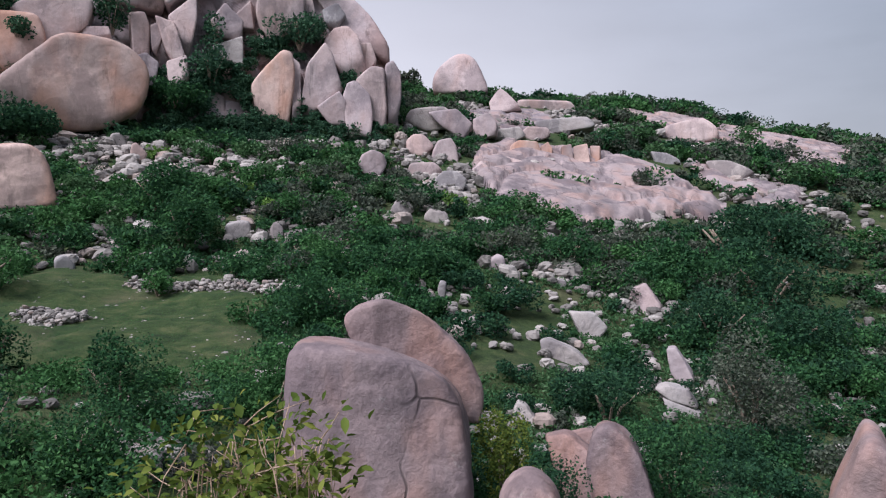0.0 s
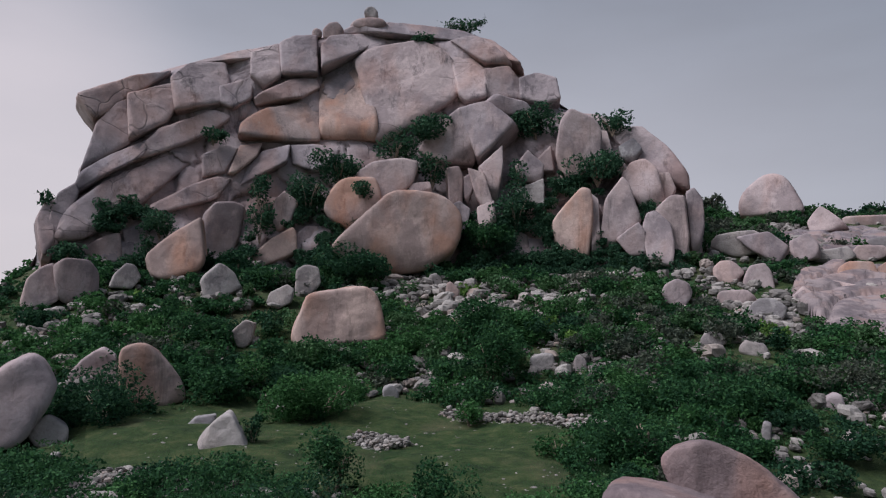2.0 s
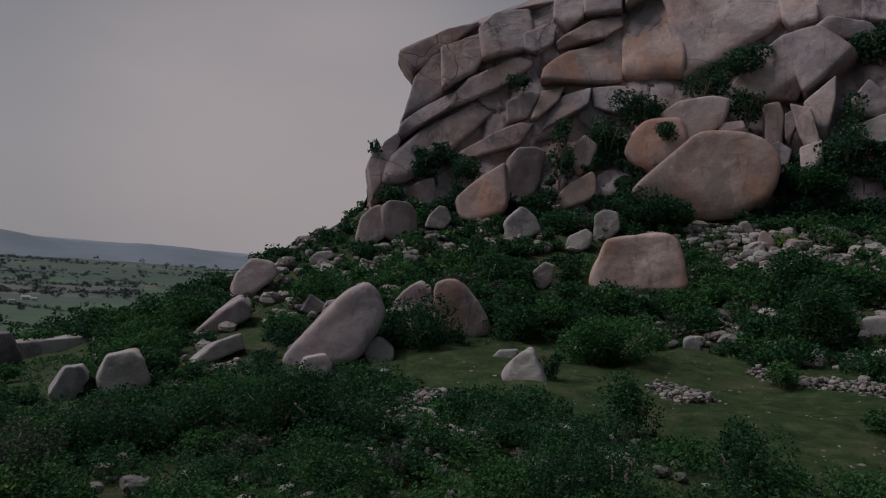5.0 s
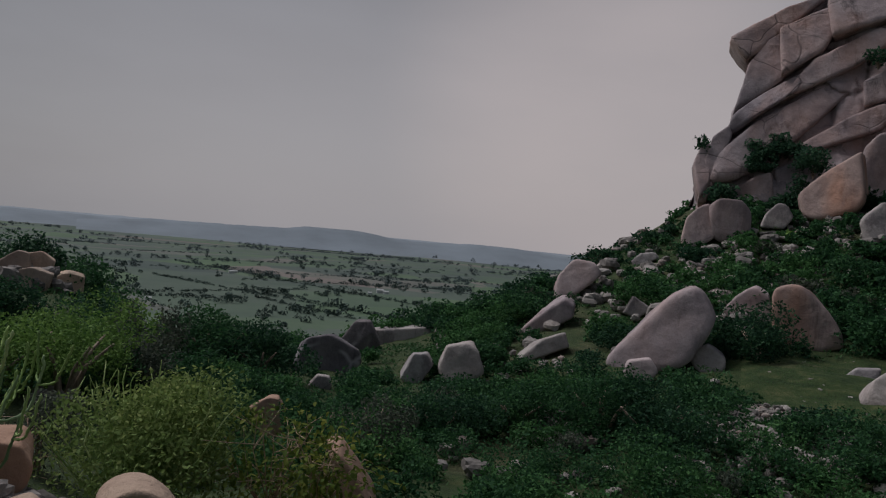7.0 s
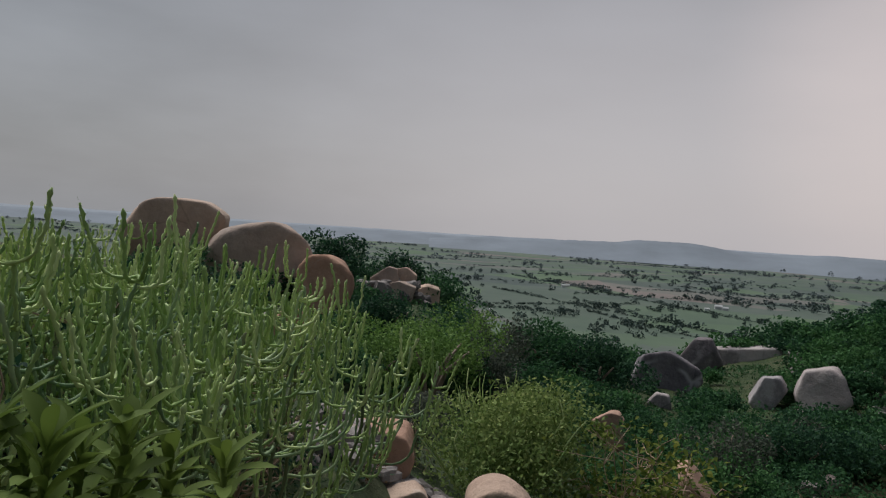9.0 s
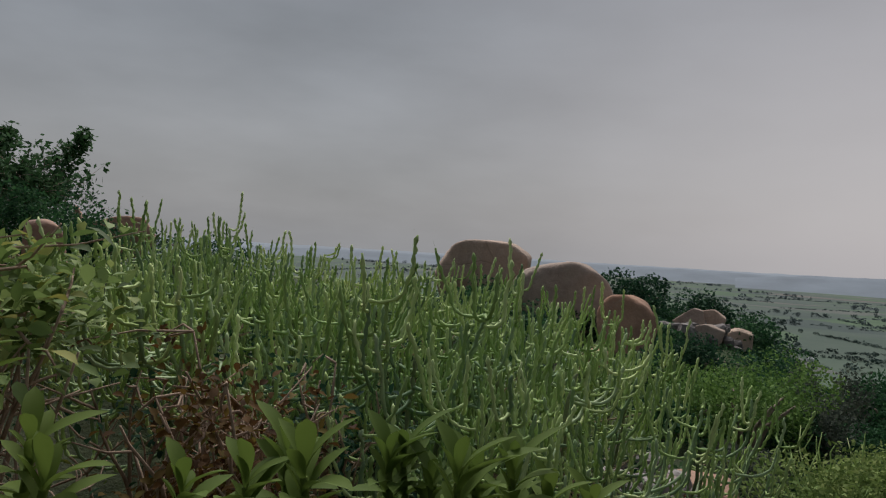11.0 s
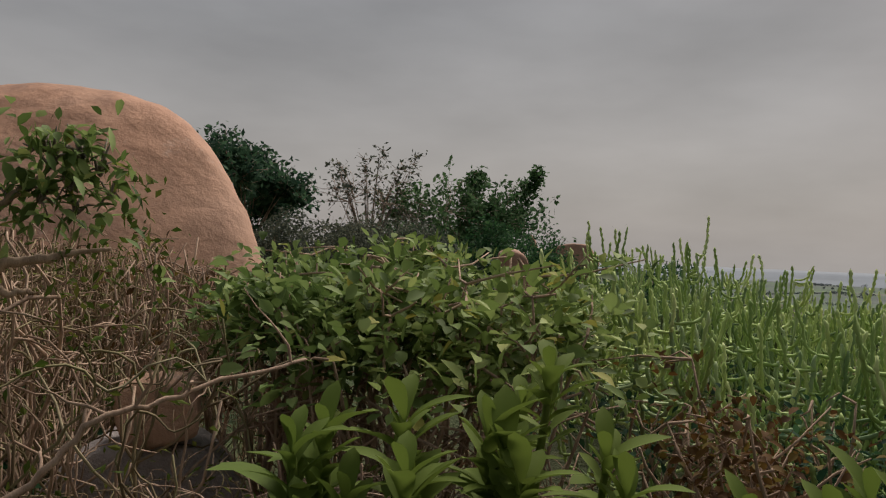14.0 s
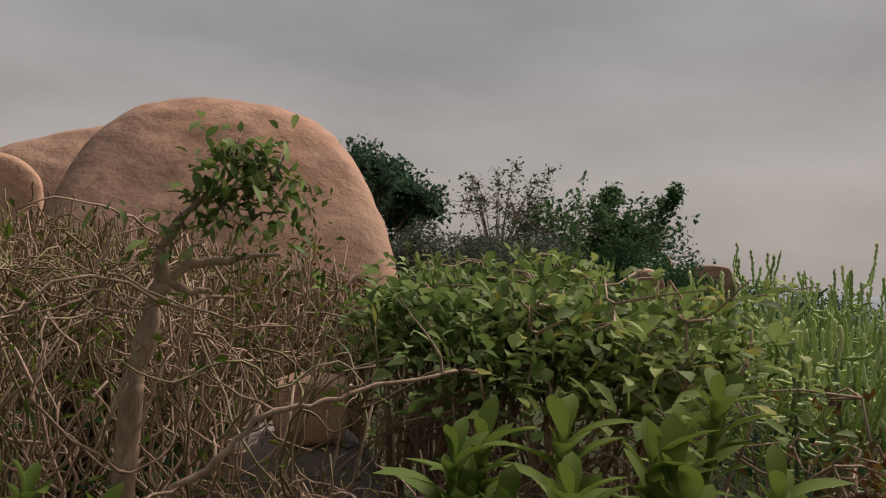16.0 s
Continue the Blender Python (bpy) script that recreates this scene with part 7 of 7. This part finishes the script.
def broad_shrub(az, d, top, r, n, leaf, label, mat=None, depth=0.55):
    """A shrub of broad leaves on branching twigs; top: the height of its crown; depth: how far down it is leafy, as a share of r."""
    SEED[0] += 1
    rng = np.random.default_rng(SEED[0])
    p = polar(az, d)
    gz = land(p.x, p.y)
    h = top - gz
    ob = new("broad_leaved_shrub")
    ob.location = (p.x, p.y, gz)
    tagged(ob, label, "shrub")
    crown = np.array((0, 0, h - r * 0.75))
    tips, paths = [], []
    for _ in range(13):
        a = rng.uniform(0, 6.28)
        out = np.array((math.cos(a) * r * rng.uniform(0.2, 0.8), math.sin(a) * r * rng.uniform(0.2, 0.8), h - r * rng.uniform(0.2, max(1.0, depth))))
        t = np.linspace(0, 1, 7)[:, None]
        path = out * np.concatenate((t ** 1.4, t ** 1.4, t), 1) + np.cumsum(rng.normal(size=(7, 3)) * 0.035, 0) * t
        paths.append((path, 0.012 * (1.2 - t[:, 0] * 0.8)))
        for _ in range(4):
            k = rng.integers(3, 7)
            e = path[k] + rng.normal(size=3) * r * 0.35 + np.array((0, 0, 0.1 * r))
            e[2] = min(e[2], h - 0.04)
            paths.append((np.array([path[k], (path[k] + e) / 2 + rng.normal(size=3) * 0.02, e]), (0.007, 0.005, 0.003)))
            tips.append(e)
    tube_object("branch", paths, DRY_TWIG, ob, 5)
    tips = np.array(tips)
    pick = rng.integers(0, len(tips), n)
    c = tips[pick] + rng.normal(size=(n, 3)) * np.array((0.2, 0.2, 0.12)) * r
    c[:, 2] = np.maximum(c[:, 2], h - r * depth + rng.uniform(-0.2, 0.12, n))
    c[:, 2] = np.minimum(c[:, 2], h - rng.uniform(0, 0.25, n) * r)
    away = unit(c - crown * 0.9)
    along = away * 0.7 + rng.normal(size=(n, 3)) * 0.55 + np.array((0, 0, 0.1))
    v, f = leaf_blades(c, along, np.array((0, 0, 1.0)) + rng.normal(size=(n, 3)) * 0.35, leaf * rng.uniform(0.55, 1.15, n), leaf * 0.56, 3, rng.uniform(0.0, 0.4, n))
    mesh_object("foliage", v, f, mat or LEAF_BROAD, ob, True)
    return ob


BLADES = []


def rosette_plant(az, d, top, heads, label="leafy plant with upright rosettes of long green leaves"):
    """Soft stems that each end in a rosette of long leaves; every leaf is a part."""
    SEED[0] += 1
    rng = np.random.default_rng(SEED[0])
    if not BLADES:
        for k, (ln, wd, dr) in enumerate(((0.19, 0.07, 0.4), (0.15, 0.06, 0.12), (0.21, 0.075, 0.65))):
            v, f = leaf_blades(np.zeros((1, 3)), np.array([(1.0, 0, 0)]), np.array([(0, 0, 1.0)]), ln, wd, 7, dr, 0.2, 1.7)
            me = bpy.data.meshes.new("leaf")
            me.from_pydata([tuple(q) for q in v], [], f)
            me.polygons.foreach_set("use_smooth", np.ones(len(me.polygons), dtype=bool))
            me.materials.append(ROSETTE)
            BLADES.append(me)
    p = polar(az, d)
    gz = land(p.x, p.y)
    ob = new("rosette_plant")
    ob.location = (p.x, p.y, gz)
    tagged(ob, label, "plant", "rosette plants at the viewpoint")
    for _ in range(heads):
        h = top - gz - 0.13 - rng.uniform(0, 0.14)
        a = rng.uniform(0, 6.28)
        e = np.array((math.cos(a) * 0.17, math.sin(a) * 0.17, h)) * np.array((rng.uniform(0.3, 1.3),) * 2 + (1.0,))
        t = np.linspace(0, 1, 6)[:, None]
        path = e * np.concatenate((t, t, t ** 0.9), 1)
        stem = tube_object("stem", [(path, 0.012 * (1.3 - 0.5 * t[:, 0]))], LEAF_YELLOW, ob, 6)
        for k in range(17):
            b, rise = k * 2.4 + rng.uniform(-0.3, 0.3), radians(rng.uniform(26, 52) + k * 2.2)
            lf = new("leaf", BLADES[k % 3])
            lf.parent = stem
            lf.location = e + np.array((0, 0, -0.17 + 0.012 * k))
            lf.rotation_euler = (rng.uniform(-0.3, 0.3), -rise, b)
            s = rng.uniform(0.5, 0.82)
            lf.scale = (s, s * rng.uniform(0.8, 1.1), s)
    return ob


def crooked_tree():
    """A small crooked tree, bare below, with a leafy crown before the boulder."""
    ob = new("small_tree")
    ob.location = (0.25, -2.89, -1.55)
    tagged(ob, "small crooked tree with bare trunk and fresh green crown", "tree")
    trunk = [(0.02, 0.05, 1.05), (-0.01, 0.05, 1.19), (-0.03, 0.05, 1.33), (-0.05, 0.05, 1.41)]
    knots = np.random.default_rng(65)

    def gnarled(name, pts, r0, r1):
        """A limb with swellings and small bends along it."""
        pts = np.array(pts)
        t = np.linspace(0, len(pts) - 1, 9 * len(pts))
        path = np.stack([np.interp(t, np.arange(len(pts)), pts[:, k]) for k in range(3)], 1)
        bend = np.cumsum(knots.normal(size=path.shape) * 0.0022, 0)
        r = np.interp(t, (0, t[-1]), (r0, r1)) * (1 + 0.1 * np.convolve(knots.normal(size=len(t)), (0.2, 0.4, 0.6, 0.7, 0.6, 0.4, 0.2), "same"))
        tube_object(name, [(path + bend - np.linspace(0, 1, len(t))[:, None] * bend[-1], r)], TAN_BARK, ob, 10)

    gnarled("trunk", [(0, 0, 0)] + trunk, 0.033, 0.023)
    limbs = (([(-0.05, 0.05, 1.41), (-0.03, 0.05, 1.51), (-0.10, 0.04, 1.63), (-0.21, 0.04, 1.73)], 0.026), ([(-0.05, 0.05, 1.41), (-0.14, 0.04, 1.47), (-0.26, 0.04, 1.49), (-0.40, 0.04, 1.52)], 0.02), ([(-0.05, 0.05, 1.41), (-0.12, 0.04, 1.38), (-0.20, 0.04, 1.38)], 0.016))
    for pts, r in limbs:
        gnarled("limb", pts, r * 0.9, r * 0.36)
    rng = np.random.default_rng(64)
    twigs, spots = [], []
    for c, spread, n in (((-0.17, 0.04, 1.71), 0.03, 7), ((-0.23, 0.04, 1.78), 0.03, 9), ((-0.21, 0.04, 1.83), 0.03, 6), ((-0.31, 0.04, 1.81), 0.04, 9), ((-0.36, 0.04, 1.77), 0.03, 8), ((-0.28, 0.04, 1.73), 0.04, 10), ((-0.20, 0.04, 1.68), 0.03, 6), ((-0.30, 0.04, 1.65), 0.03, 6), ((-0.39, 0.04, 1.71), 0.03, 6), ((-0.06, 0.05, 1.51), 0.02, 3), ((-0.13, 0.04, 1.68), 0.03, 5), ((-0.10, 0.04, 1.59), 0.02, 4), ((0.09, 0.06, 1.60), 0.01, 2)):
        c = np.array(c)
        for _ in range(n):
            e = c + rng.normal(size=3) * spread
            twigs.append((np.array([c - np.array((0, 0, spread)), (c + e) / 2, e]), (0.006, 0.004, 0.002)))
            spots.append(e)
    tagged(tube_object("twig", twigs, TWIG, ob, 4), kind="stuff")
    spots = np.repeat(np.array(spots), 5, 0)
    spots = spots + rng.normal(size=spots.shape) * 0.045
    v, f = leaf_blades(spots, rng.normal(size=spots.shape) + np.array((0, 0, -0.1)), np.array((0, 0, 1.0)) + rng.normal(size=spots.shape) * 0.4, rng.uniform(0.035, 0.08, len(spots)), 0.032, 3, 0.25)
    mesh_object("foliage", v, f, LEAF_BROAD, ob, True)
    hang = []
    for c in ((-0.43, 0.05, 1.82), (-0.49, 0.05, 1.76), (-0.47, 0.05, 1.64), (-0.40, 0.04, 1.58), (-0.54, 0.05, 1.59), (-0.35, 0.04, 1.54), (-0.28, 0.04, 1.53)):
        for _ in range(26):
            hang.append(np.array(c) + np.array((rng.normal() * 0.05, rng.normal() * 0.05, -abs(rng.normal()) * 0.16)))
    hang = np.array(hang)
    v, f = leaf_blades(hang, rng.normal(size=hang.shape) + np.array((0, 0, -0.5)), rng.normal(size=hang.shape), rng.uniform(0.02, 0.045, len(hang)), 0.02, 2, 0.2)
    tagged(mesh_object("vine", v, f, LEAF_YELLOW, ob, True), "thin hanging small-leaved creeper", kind="stuff")


def hill_tree(az, d, base, r, h, label, mat, n, leaf, lobes=13, sprigs=()):
    """A bushy tree: forked trunk, limbs, and an uneven crown of leafy sprays; sprigs: (aside, up) shares where shoots rise out of it."""
    SEED[0] += 1
    rng = np.random.default_rng(SEED[0])
    ob = new("hill_tree")
    ob.location = polar(az, d, base)
    tagged(ob, label, "tree")
    right = np.array((math.cos(radians(az)), math.sin(radians(az)), 0))
    centres, sizes = [], []
    for i in range(lobes):
        a, q = i * 2.4 + rng.uniform(-0.4, 0.4), math.sqrt((i + 0.5) / lobes)
        rad = r * 0.78 * q
        up = h * (0.26 + 0.54 * ((i * 0.618) % 1.0) * (1.0 - 0.3 * q * q))
        centres.append((math.cos(a) * rad, math.sin(a) * rad, up))
        sizes.append(r * rng.uniform(0.3, 0.46))
    for side, up in sprigs:
        foot = right * side * r * 0.6 + np.array((0, 0, h * 0.6))
        tip = right * side * r + np.array((0, 0, h * up))
        for k in (0.2, 0.45, 0.65, 0.82, 0.95):
            centres.append(tuple(foot + (tip - foot) * k))
            sizes.append(r * (0.19 - 0.07 * k))
    centres, sizes = np.array(centres), np.array(sizes)
    limbs, twigs, spots = [], [], []
    per = max(2, int(n / (16 * len(centres))))
    for c, size in zip(centres, sizes):
        t = np.linspace(0, 1, 7)[:, None]
        limbs.append((c * np.concatenate((t ** 1.5, t ** 1.5, t), 1) + np.cumsum(rng.normal(size=(7, 3)) * 0.01 * r, 0) * t, 0.011 * h * (1.08 - t[:, 0])))
        for _ in range(16 if size > 0.22 * r else 6):
            way = unit(rng.normal(size=3) + np.array((0, 0, 0.25))) * np.array((1, 1, 0.8))
            e = c + way * size * rng.uniform(0.5, 1.4)
            mid = (c + e) / 2 + rng.normal(size=3) * size * 0.08
            twigs.append((np.array([c, mid, e]), (0.003 * h, 0.002 * h, 0.001 * h)))
            k = rng.uniform(0.2, 1.05, per)[:, None]
            spots.append(c + (e - c) * k + rng.normal(size=(per, 3)) * leaf * 0.55)
    tube_object("trunk", limbs[:1], BARK, ob, 6)
    for limb in limbs[1:10]:
        tube_object("limb", [limb], BARK, ob, 5)
    tagged(tube_object("twig", limbs[10:] + twigs, BARK, ob, 3), kind="stuff")
    tagged(quads_object("crown", leaf_quads(np.concatenate(spots), leaf, rng, 0.3, 0.5), mat, ob), kind="stuff")
    return ob


def bare_branch(points):
    """A long bare bough that leans through the shrubs, rooted in the ground."""
    SEED[0] += 1
    rng = np.random.default_rng(SEED[0])
    first = np.array(points[0])
    foot = first + np.array((0, 0, land(first[0], first[1]) - 0.05 - first[2]))
    pts = np.vstack([foot, np.array(points)])
    t = np.linspace(0, len(pts) - 1, 4 * len(pts))
    path = np.stack([np.interp(t, np.arange(len(pts)), pts[:, k]) for k in range(3)], 1) + rng.normal(size=(len(t), 3)) * 0.006
    ob = new("bare_branch")
    ob.location = foot
    tagged(ob, "long bare grey-brown branch reaching through shrubs", "branch")
    tube_object("bough", [(path - foot, np.linspace(0.0115, 0.005, len(t)))], DRY_TWIG, ob, 7)
    twigs = []
    for _ in range(9):
        k = rng.integers(6, len(t))
        s = path[k] - foot
        way = unit(rng.normal(size=3) + np.array((0, 0, 0.6))) * rng.uniform(0.1, 0.3)
        bend = np.cumsum(rng.normal(size=(6, 3)) * 0.016, 0)
        twigs.append((s + np.linspace(0, 1, 6)[:, None] * way + bend - bend[0], np.linspace(0.0055, 0.0015, 6)))
    tagged(tube_object("twig", twigs, DRY_TWIG, ob, 5), kind="stuff")
    return ob


def grass_tufts():
    rng = np.random.default_rng(12)
    base = []
    while len(base) < 34000:
        az, d = rng.uniform(13.5, 50), rng.uniform(21, 47)
        if on_grass(az, d) and noise.noise(Vector((az * 0.3, d * 0.25, 0))) > rng.uniform(-0.5, 0.6):
            p = polar(az, d)
            base.append((p.x, p.y, land(p.x, p.y) + 0.1))
    b = np.array(base)
    v, f = leaf_blades(b, rng.normal(size=b.shape) * 0.5 + np.array((0, 0, 1.0)), rng.normal(size=b.shape), rng.uniform(0.07, 0.26, len(b)), 0.05, 1, 0.2)
    half = len(f) // 2
    tagged(mesh_object("grass_tufts", v, f[:half], LEAF_OLIVE), "short dry tufts of grass on the terrace", "grass", kind="stuff")
    tagged(mesh_object("grass_tufts", v, f[half:], LEAF_BRIGHT), "short green tufts of grass on the terrace", "grass", kind="stuff")


grass_tufts()
spurge_hedge()
crooked_tree()
broad_shrub(168.2, 4.0, -0.10, 0.32, 330, 0.092, "broad-leaved green shrub on pale woody twigs")
broad_shrub(165.6, 3.7, -0.06, 0.42, 560, 0.092, "broad-leaved green shrub on pale woody twigs")
broad_shrub(163.3, 3.8, -0.05, 0.50, 560, 0.092, "broad-leaved green shrub on pale woody twigs")
broad_shrub(159.8, 3.7, -0.02, 0.50, 560, 0.092, "broad-leaved green shrub on pale woody twigs")
broad_shrub(156.0, 3.8, 0.02, 0.55, 560, 0.092, "broad-leaved green shrub on pale woody twigs")
broad_shrub(152.2, 3.9, 0.06, 0.50, 560, 0.092, "broad-leaved green shrub on pale woody twigs")
broad_shrub(150.5, 3.4, -0.10, 0.45, 560, 0.092, "broad-leaved green shrub on pale woody twigs")
broad_shrub(157.2, 5.0, 0.10, 0.40, 560, 0.092, "broad-leaved green shrub on pale woody twigs")
broad_shrub(164.9, 4.8, 0.04, 0.40, 560, 0.092, "broad-leaved green shrub on pale woody twigs")
broad_shrub(158.7, 3.4, -0.06, 0.60, 560, 0.095, "broad-leaved green shrub on pale woody twigs")
# dark shrubs added inside the hedge to stand for its shaded depth
for az in (113.5, 117.0, 120.5, 124.0, 127.5, 131.0, 135.0, 139.0):
    broad_shrub(az, 6.3, -0.62 if az > 118 else -1.0, 0.6, 650, 0.055, "dark small-leaved shrub added as shade inside the hedge", LEAF_DARK, 1.9)
broad_shrub(136.1, 3.7, -0.43, 0.40, 480, 0.060, "rusty brown-leaved low shrub before the hedge", LEAF_RUST, 1.7)
broad_shrub(133.7, 3.4, -0.47, 0.38, 480, 0.060, "rusty brown-leaved low shrub before the hedge", LEAF_RUST, 1.7)
broad_shrub(137.9, 3.5, -0.50, 0.35, 480, 0.060, "rusty brown-leaved low shrub before the hedge", LEAF_RUST, 1.7)
broad_shrub(142.0, 4.2, -0.60, 0.50, 300, 0.060, "dark small-leaved shrub under the hedge", LEAF_DARK, 1.7)
broad_shrub(129.7, 4.0, -0.51, 0.30, 300, 0.060, "dark small-leaved shrub under the hedge", LEAF_DARK, 1.7)
broad_shrub(13.7, 6.5, -1.49, 0.75, 520, 0.120, "yellowish green leafy shrub below the viewpoint", LEAF_YELLOW, 1.7)
broad_shrub(17.4, 6.8, -1.62, 0.60, 520, 0.120, "yellowish green leafy shrub below the viewpoint", LEAF_YELLOW, 1.7)
broad_shrub(10.8, 6.0, -1.54, 0.50, 520, 0.120, "yellowish green leafy shrub below the viewpoint", LEAF_YELLOW, 1.7)
broad_shrub(84.1, 10.5, -2.37, 0.80, 700, 0.110, "yellowish green leafy shrub below the viewpoint", LEAF_YELLOW, 1.7)
broad_shrub(80.5, 10.0, -2.38, 0.70, 700, 0.110, "yellowish green leafy shrub below the viewpoint", LEAF_YELLOW, 1.7)
broad_shrub(171.4, 4.6, 0.05, 0.40, 110, 0.060, "reddish fine-leaved twiggy shrub before the boulder", LEAF_RUST, 1.7)
broad_shrub(176.4, 4.4, 0.06, 0.40, 110, 0.060, "reddish fine-leaved twiggy shrub before the boulder", LEAF_RUST, 1.7)
broad_shrub(-171.5, 3.4, -0.62, 0.40, 240, 0.060, "low green undergrowth among dry stems", LEAF_SCRUB, 1.7)
broad_shrub(-177.5, 3.6, -0.80, 0.45, 240, 0.060, "low green undergrowth among dry stems", LEAF_SCRUB, 1.7)
broad_shrub(177.7, 4.4, -0.63, 0.40, 240, 0.060, "low green undergrowth among dry stems", LEAF_SCRUB, 1.7)
broad_shrub(-173.3, 4.6, -0.57, 0.40, 240, 0.060, "low green undergrowth among dry stems", LEAF_SCRUB, 1.7)
broad_shrub(106.3, 7.0, -2.21, 0.35, 420, 0.060, "dark small-leaved undergrowth below the hedge", LEAF_DARK, 1.7)
broad_shrub(108.8, 6.5, -1.90, 0.45, 420, 0.060, "dark small-leaved undergrowth below the hedge", LEAF_DARK, 1.7)
broad_shrub(110.4, 6.2, -1.55, 0.5, 420, 0.05, "dark small-leaved undergrowth below the hedge", LEAF_DARK, 1.7)
broad_shrub(112.6, 5.4, -1.25, 0.45, 420, 0.05, "dark small-leaved undergrowth below the hedge", LEAF_DARK, 1.7)
broad_shrub(105.2, 7.6, -2.2, 0.4, 420, 0.045, "reddish twiggy shrub between boulders", LEAF_RUST, 1.7)
broad_shrub(107.6, 5.6, -1.95, 0.4, 380, 0.07, "yellowish green leafy shrub below the hedge", LEAF_YELLOW, 1.7)
broad_shrub(101.0, 12.0, -3.0, 0.6, 520, 0.06, "blue-green small-leaved shrub beside boulders", LEAF_GREY, 1.7)
rosette_plant(152.6, 2.1, -0.15, 2)
rosette_plant(156.5, 1.9, -0.27, 2)
rosette_plant(159.6, 2.0, -0.31, 2)
rosette_plant(148.7, 2.1, -0.22, 2)
rosette_plant(162.9, 1.9, -0.36, 2)
rosette_plant(168.2, 2.0, -0.41, 2)
rosette_plant(-173.1, 2.1, -0.44, 2)
rosette_plant(146.7, 2.0, -0.32, 1)
rosette_plant(152.9, 2.4, -0.30, 1)
rosette_plant(129.1, 2.2, -0.33, 2)
rosette_plant(126.4, 2.1, -0.36, 2)
rosette_plant(121.6, 2.2, -0.39, 2)
rosette_plant(147.9, 2.3, -0.37, 2)
rosette_plant(141.6, 2.1, -0.50, 2)
rosette_plant(136.9, 2.1, -0.48, 1)
rosette_plant(131.3, 2.1, -0.48, 1)
rosette_plant(120.8, 2.3, -0.35, 2)
rosette_plant(116.8, 2.3, -0.41, 2)
rosette_plant(122.5, 2.2, -0.32, 2)
rosette_plant(110.3, 2.4, -0.56, 1)
hill_tree(171.4, 20.0, -0.73, 1.95, 4.3, "dense dark green bushy tree beside the boulder", LEAF_TREE, 11000, 0.17, 22)
hill_tree(162.1, 19.0, -0.85, 1.78, 3.55, "thin grey-leaved half-bare tree on the rise", LEAF_GREY, 1900, 0.12, 12, ((-0.5, 0.88), (-0.1, 0.92), (0.15, 1.0), (0.45, 0.9), (0.65, 0.95)))
hill_tree(155.0, 21.0, -0.88, 2.75, 3.2, "olive green bushy tree with two upright sprigs", LEAF_OLIVE, 12000, 0.17, 22, ((0.15, 1.02), (0.8, 1.06)))
hill_tree(142.2, 16.0, -1.07, 1.05, 1.3, "low fine-leaved shrub tree on the rise", LEAF_OLIVE, 1300, 0.09, 11)
hill_tree(22.6, 106.0, 46.90, 3.26, 3.70, "lone flat-topped tree on the bare summit", LEAF_DARK, 900, 0.50, 9)
hill_tree(11.2, 98.0, 29.97, 1.63, 1.83, "small bushy tree on the hill shoulder", LEAF_DARK, 240, 0.45, 6)
hill_tree(3.2, 118.0, 19.77, 2.19, 4.14, "small sparse tree on the saddle", LEAF_SCRUB, 220, 0.50, 6)
hill_tree(61.3, 74.0, -1.21, 2.05, 2.19, "flat-topped thorn tree on the flank", LEAF_DARK, 420, 0.36, 7)
hill_tree(-10.9, 150.0, 21.95, 1.32, 1.70, "tiny lone tree on the ridge line", LEAF_DARK, 120, 0.50, 4)
hill_tree(-20.1, 152.0, 20.96, 1.83, 2.76, "tiny round tree on the ridge line", LEAF_DARK, 140, 0.50, 4)
hill_tree(-24.0, 150.0, 18.15, 3.60, 2.76, "low round tree on the ridge line", LEAF_DARK, 200, 0.50, 5)
bare_branch(((0.10, -2.50, -0.69), (-0.05, -2.50, -0.57), (-0.14, -2.50, -0.46), (-0.28, -2.53, -0.44), (-0.41, -2.57, -0.40), (-0.63, -2.63, -0.36), (-0.80, -2.68, -0.35)))
